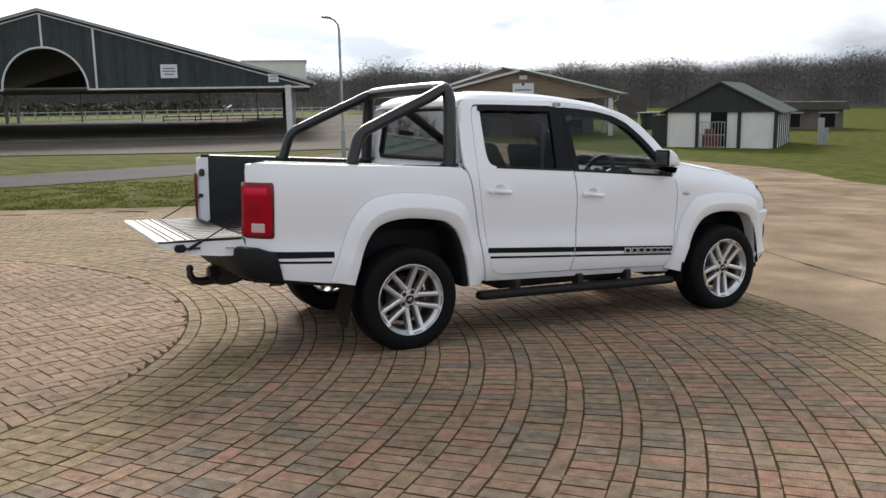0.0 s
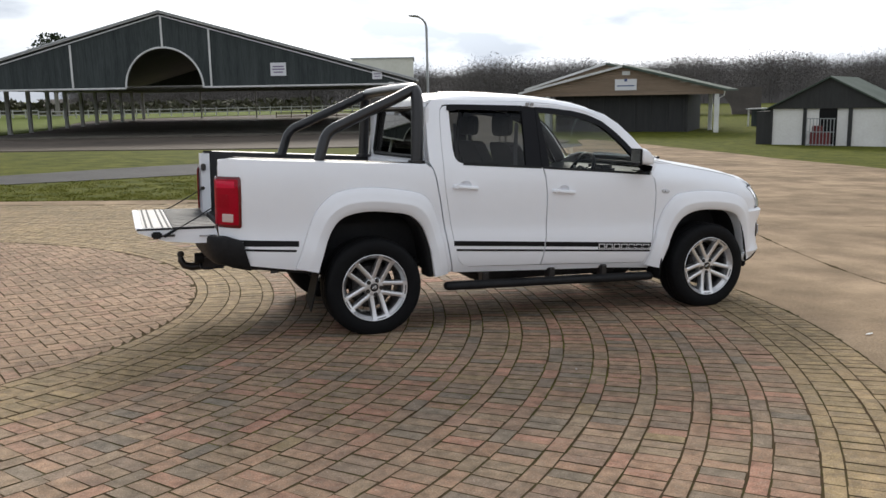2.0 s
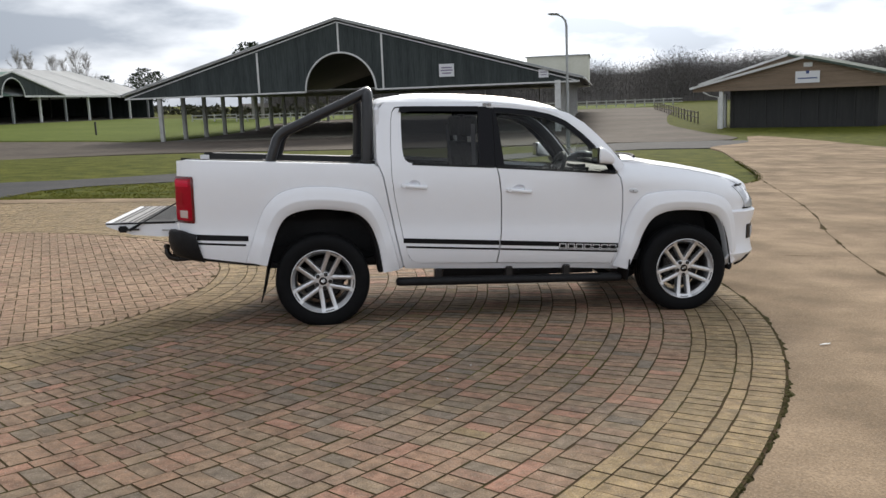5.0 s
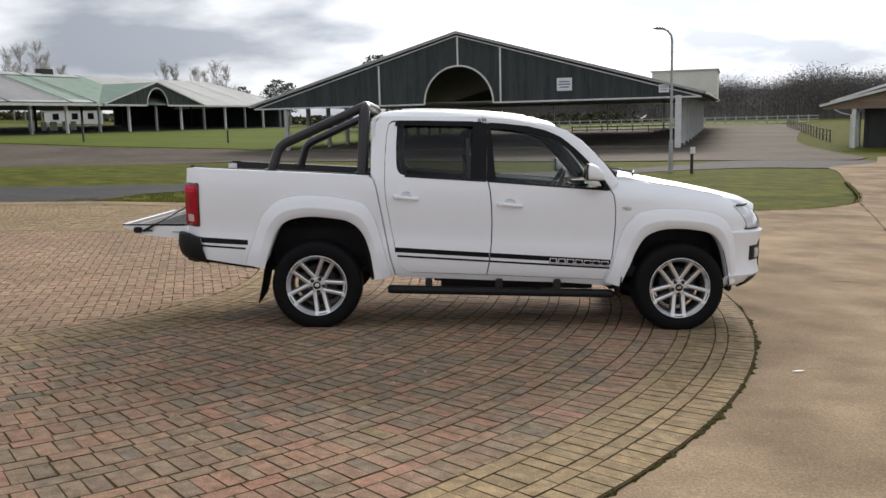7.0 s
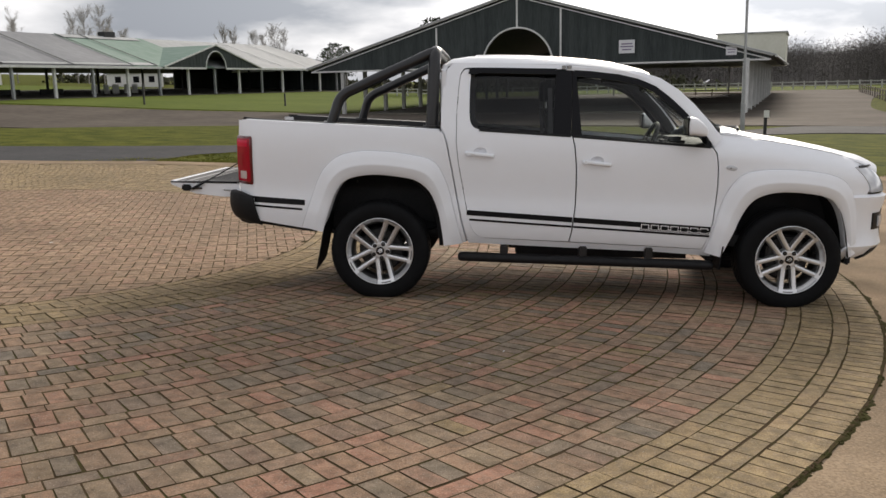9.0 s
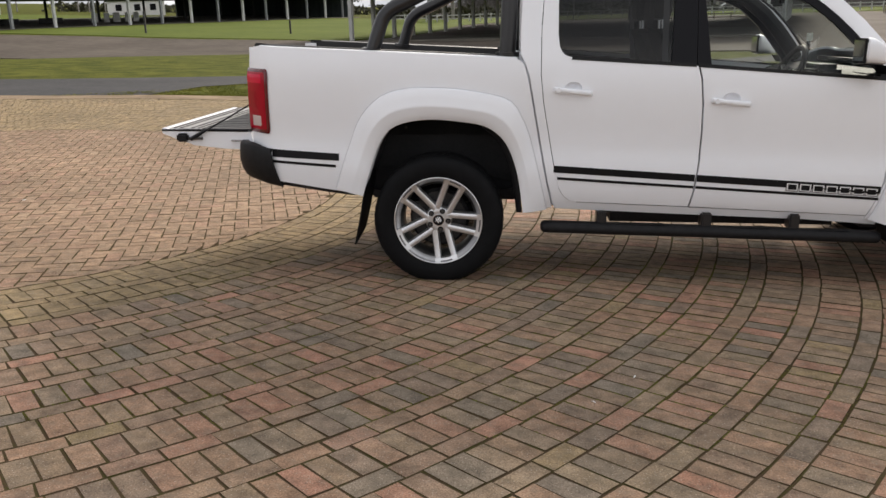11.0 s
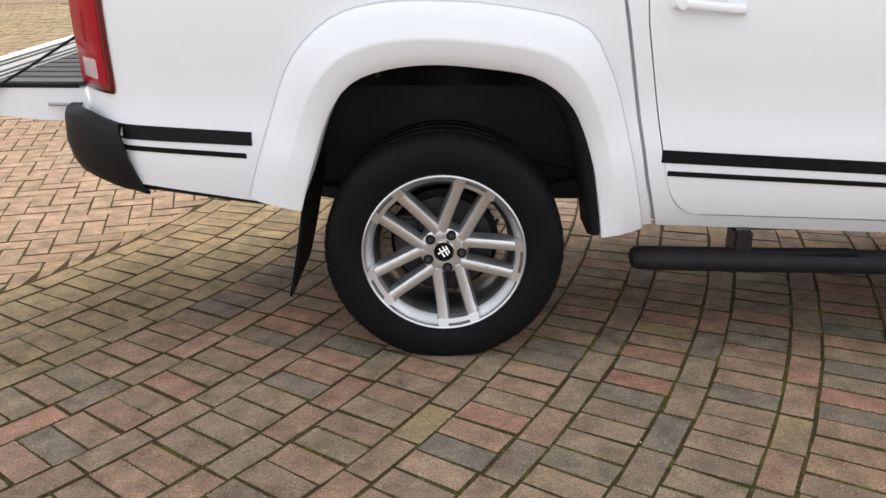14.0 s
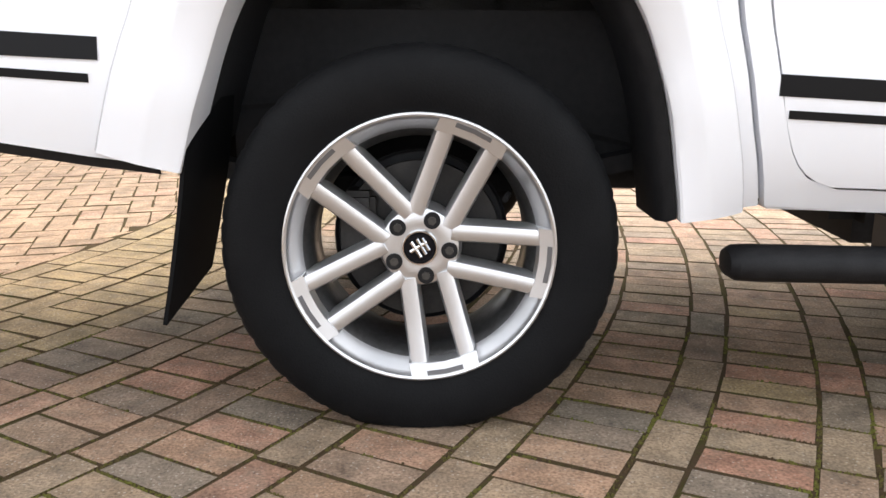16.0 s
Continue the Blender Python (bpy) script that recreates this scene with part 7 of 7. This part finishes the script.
for s in (-1, 1):
    part("door_card", panel([(0.70, 0.56), (1.43, 0.54), (1.43, 1.24), (0.70, 1.29)], lambda x, z: flank(x, z) - 0.075, 0.015, 0.2, side=s), TRIM, hold["rear_door", s])
    part("door_card", panel([(1.47, 0.54), (2.44, 0.52), (2.44, 1.17), (1.47, 1.235)], lambda x, z: flank(x, z) - 0.075, 0.015, 0.2, side=s), TRIM, hold["front_door", s])
    part("screen_pillar_trim", tube([(x + 0.028, s * (flank(x, z) - 0.088), z - 0.008) for x, z in ((1.80, 1.748), (1.95, 1.712), (2.06, 1.662), (2.18, 1.575), (2.30, 1.462), (2.40, 1.35), (2.46, 1.27))], 0.050, 10), TRIM, truck)
    part("pillar_trim", panel([(1.33, 1.24), (1.44, 1.24), (1.44, 1.74), (1.35, 1.74)], lambda x, z: flank(x, z) - 0.045, 0.04, 0.1, side=s), TRIM, truck)

# ---- paving laid out ----
bm = bmesh.new()
rows = []
for r in [0.0] + [0.25 * k for k in range(1, int(R_OUT * 4))] + [R_OUT + 0.015]:
    rows.append([(CX + max(r, 0.01) * math.cos(a), CY + max(r, 0.01) * math.sin(a), 0) for a in (2 * math.pi * k / 128 for k in range(128))])
loft(rows, True, False, bm)
for v in bm.verts:
    v.co.y = min(v.co.y, PAVED_TO(v.co.x) + 0.1)
    v.co.z = land(v.co.x, v.co.y) - 0.0016
paving = tagged(part("paving", bm, SAND), "round block-paved area, buff and red blocks with mossy joints", "pavement", "", "structure")
for name, blocks, cols, lab in (("ring_blocks", blend_blocks, BLEND, "red, brown and charcoal paving blocks laid in rings"), ("edge_blocks", buff_blocks, BUFF, "buff paving blocks in rings along both edges"),
                                ("herringbone_blocks", herring_blocks, HERRING, "pinkish buff paving blocks in herringbone")):
    ob = part(name, blocks_mesh(blocks), [brick_material(name + "_stone", cols, True), SAND], paving, lab)
    tagged(ob, kind="stuff")
ONE_BLEND, ONE_BUFF = brick_material("ring_block_stone", BLEND, False), brick_material("edge_block_stone", BUFF, False)
for blocks, mat in ((single_blend, ONE_BLEND), (single_buff, ONE_BUFF)):
    for pts, (x, y) in blocks:
        o = Vector((x, y, land(x, y)))
        me = bpy.data.meshes.new("block")
        me.from_pydata([tuple(Vector(p) - o) for p in pts], [], BLOCK_FACES)
        # sides and chamfers in dark sand colour, for dirt and for joint shade
        me.polygons.foreach_set("material_index", [1] * 8 + [0])
        ob = part("paving_block", me, [mat, SAND], paving)
        ob.location = o
# dirt and moss along the disc's edge: a ragged strip with low clumps where it widens
rows = []
for k in range(1400):
    a = -1.35 + 2.4 * k / 1399
    n = noise.noise((a * 26, 0.3, 2)) * 0.6 + noise.noise((a * 110, 1.7, 5)) * 0.5
    w = 0.010 + 0.105 * max(0.0, n + 0.02) + 0.006 * abs(noise.noise((a * 400, 3, 1)))
    inner = R_OUT - 0.006 - 0.006 * abs(noise.noise((a * 160, 8, 1)))
    row = []
    for r, z in ((inner, -0.0024), (R_OUT + 0.4 * w, -0.002), (R_OUT + w, -0.0115)):
        x, y = CX + r * math.cos(a), CY + r * math.sin(a)
        row.append((x, y, land(x, y) + z))
    rows.append(row)
tagged(part("edge_dirt", loft(rows), MOSS), "ragged dark line of dirt along the paving's edge", "dirt", "", "stuff")
vs, fs = [], []
for k in range(5200):
    a = rng.uniform(-1.25, 0.9)
    wide_here = noise.noise((a * 26, 0.3, 2)) * 0.6 + noise.noise((a * 110, 1.7, 5)) * 0.5
    if wide_here < -0.06:
        continue
    r = R_OUT + 0.003 + rng.gauss(0, 0.005 + 0.022 * wide_here)
    c = Vector((CX + r * math.cos(a), CY + r * math.sin(a), 0))
    c.z = land(c.x, c.y) - 0.012
    s, h = rng.uniform(0.005, 0.018), rng.uniform(0.004, 0.016)
    o = len(vs)
    m = 7
    for i in range(m):
        t = 2 * math.pi * i / m + k
        q = s * rng.uniform(0.7, 1.3)
        vs.append((c.x + q * math.cos(t), c.y + q * math.sin(t), c.z))
    for i in range(m):
        t = 2 * math.pi * i / m + k
        vs.append((c.x + 0.6 * s * math.cos(t), c.y + 0.6 * s * math.sin(t), c.z + h * 0.8))
    vs.append((c.x, c.y, c.z + h))
    fs += [(o + i, o + (i + 1) % m, o + m + (i + 1) % m, o + m + i) for i in range(m)] + [(o + m + i, o + m + (i + 1) % m, o + 2 * m) for i in range(m)]
me = bpy.data.meshes.new("moss")
me.from_pydata(vs, [], fs)
tagged(part("moss_edge", me, MOSS), "ragged dark moss along the edge of the block paving", "moss", "", "stuff")


# moss and grit standing in the joints beside the truck
mr = random.Random(17)
vs, fs = [], []
mossy = [(p, (sum(q[0] for q in p[:4]) / 4, sum(q[1] for q in p[:4]) / 4)) for p in blend_blocks + buff_blocks]
for pts, (bx, by) in single_blend + single_buff + [b for b in mossy if -1.5 < b[1][0] < 1.9 and -2.9 < b[1][1] < -0.35]:
    for a, b in ((0, 1), (1, 2), (2, 3), (3, 0)):
        p, q = Vector(pts[a]), Vector(pts[b])
        out_of = (p + q) / 2 - Vector((bx, by, p.z))
        out_of = Vector((out_of.x, out_of.y, 0)).normalized() * JOINT / 2
        for k in range(int((q - p).length / 0.0042)):
            c = p.lerp(q, mr.random()) + out_of * mr.uniform(-0.1, 1.9)
            if noise.noise((c.x * 5, c.y * 5, 1)) + 0.5 * noise.noise((c.x * 23, c.y * 23, 4)) < -0.22:
                continue
            w, h, t0 = mr.uniform(0.0014, 0.0040), mr.uniform(0.0014, 0.0060), mr.uniform(0, 6.28)
            z = land(c.x, c.y) - 0.0028
            o = len(vs)
            vs += [(c.x + w * math.cos(t0 + i * 1.2566), c.y + w * math.sin(t0 + i * 1.2566), z) for i in range(5)]
            vs += [(c.x + 0.6 * w * math.cos(t0 + i * 1.2566), c.y + 0.6 * w * math.sin(t0 + i * 1.2566), z + h) for i in range(5)]
            fs += [(o + i, o + (i + 1) % 5, o + 5 + (i + 1) % 5, o + 5 + i) for i in range(5)] + [tuple(o + 5 + i for i in range(5))]
me = bpy.data.meshes.new("joint_moss")
me.from_pydata(vs, [], fs)
tagged(part("joint_moss", me, JOINTMOSS), "tiny tufts of green and brown moss in the paving joints", "moss", "", "stuff")


def litter_at(x, y, s, turn, label):
    bm = bmesh.new()
    ring = [(s * q * math.cos(t), 0.28 * s * q * math.sin(t)) for q, t in ((1, 0.1), (0.8, 1.2), (0.9, 2.2), (1.1, 3.2), (0.7, 4.2), (0.9, 5.4))]
    loft([[(u, v, 0) for u, v in ring], [(u * 0.9, v * 0.9, 0.004) for u, v in ring]], True, True, bm)
    ob = tagged(part("litter", bm, LITTER), label, "litter", "scraps on the paving")
    ob.matrix_world = pose(x, y, land(x, y) - 0.003, 0, 0, turn)


for x, y, s, a in ((3.57, -2.26, 0.05, 10), (-3.79, 1.23, 0.05, 40), (0.95, -2.34, 0.018, 70), (0.547, -1.40, 0.012, 20), (0.75, -2.62, 0.014, 120)):
    litter_at(x, y, s, a, "small pale scrap lying flat on the paving")

# rough grass along the forecourt's edge
gr = random.Random(31)
EDGE_LINE = [p.to_2d() for p in curve([(x, y, 0) for x, y in ((-6.5, 11.35), (-3.8, 11.0), (0.7, 10.25), (5, 9.9), (8.2, 10.2), (10.4, 11.6), (11.9, 14), (14.4, 20))], 400)]
vs, fs = [], []
for k in range(7000):
    i = gr.randrange(399)
    a, b = EDGE_LINE[i], EDGE_LINE[i + 1]
    d = (b - a).normalized()
    off = gr.gauss(0.01, 0.035)
    p = a.lerp(b, gr.random()) + Vector((-d.y, d.x)) * off
    z = land(p.x, p.y) - (0.05 if off > 0 else 0.03)
    h, t = gr.uniform(0.0, 0.03) * (1.3 if gr.random() < 0.1 else 1.0), gr.uniform(0, 6.28)
    lean = Vector((gr.gauss(0, 0.03), gr.gauss(0, 0.03)))
    w = Vector((math.cos(t), math.sin(t))) * 0.006
    o = len(vs)
    vs += [(p.x - w.x, p.y - w.y, z), (p.x + w.x, p.y + w.y, z), (p.x + lean.x, p.y + lean.y, z + h + 0.03)]
    fs.append((o, o + 1, o + 2))
me = bpy.data.meshes.new("blades")
me.from_pydata(vs, [], fs)
tagged(part("grass_edge", me, GRASSMAT), "ragged grass growing along the forecourt's edge", "grass", "", "stuff")

# tussocks over the verges either side of the path
vs, fs = [], []
for k in range(6000):
    x = gr.uniform(-9, 2.5)
    y = float(np.interp(x, (-9, -6.6, -3.8, 0.7, 5, 8.2, 10.4, 11.9, 13), (11.0, 11.4, 11.1, 10.4, 10.1, 10.4, 11.8, 14.2, 17.5))) + gr.random() ** 1.5 * 7.0
    on_path = float(np.interp(x, (-9, -6.7, -5.6, -3.4, 0, 2.6, 6, 9, 12), (10.9, 13.2, 14.8, 15.9, 17.7, 19.4, 22.5, 25.6, 28.6)))
    if y > on_path - 0.1 or noise.noise((x * 1.7, y * 1.7, 7)) < gr.uniform(-0.5, 0.35):
        continue
    z, size = land(x, y) - 0.055, gr.uniform(0.5, 1.0)
    for b in range(9):
        t = gr.uniform(0, 6.28)
        px, py = x + gr.gauss(0, 0.06), y + gr.gauss(0, 0.06)
        w = Vector((math.cos(t), math.sin(t))) * 0.008
        o = len(vs)
        vs += [(px - w.x, py - w.y, z), (px + w.x, py + w.y, z), (px + gr.gauss(0, 0.045), py + gr.gauss(0, 0.045), z + 0.022 + size * gr.uniform(0.008, 0.045))]
        fs.append((o, o + 1, o + 2))
me = bpy.data.meshes.new("tussocks")
me.from_pydata(vs, [], fs)
tagged(part("verge_tussocks", me, TUSSOCK), "uneven tussocks of winter grass on the verge", "grass", "", "stuff")
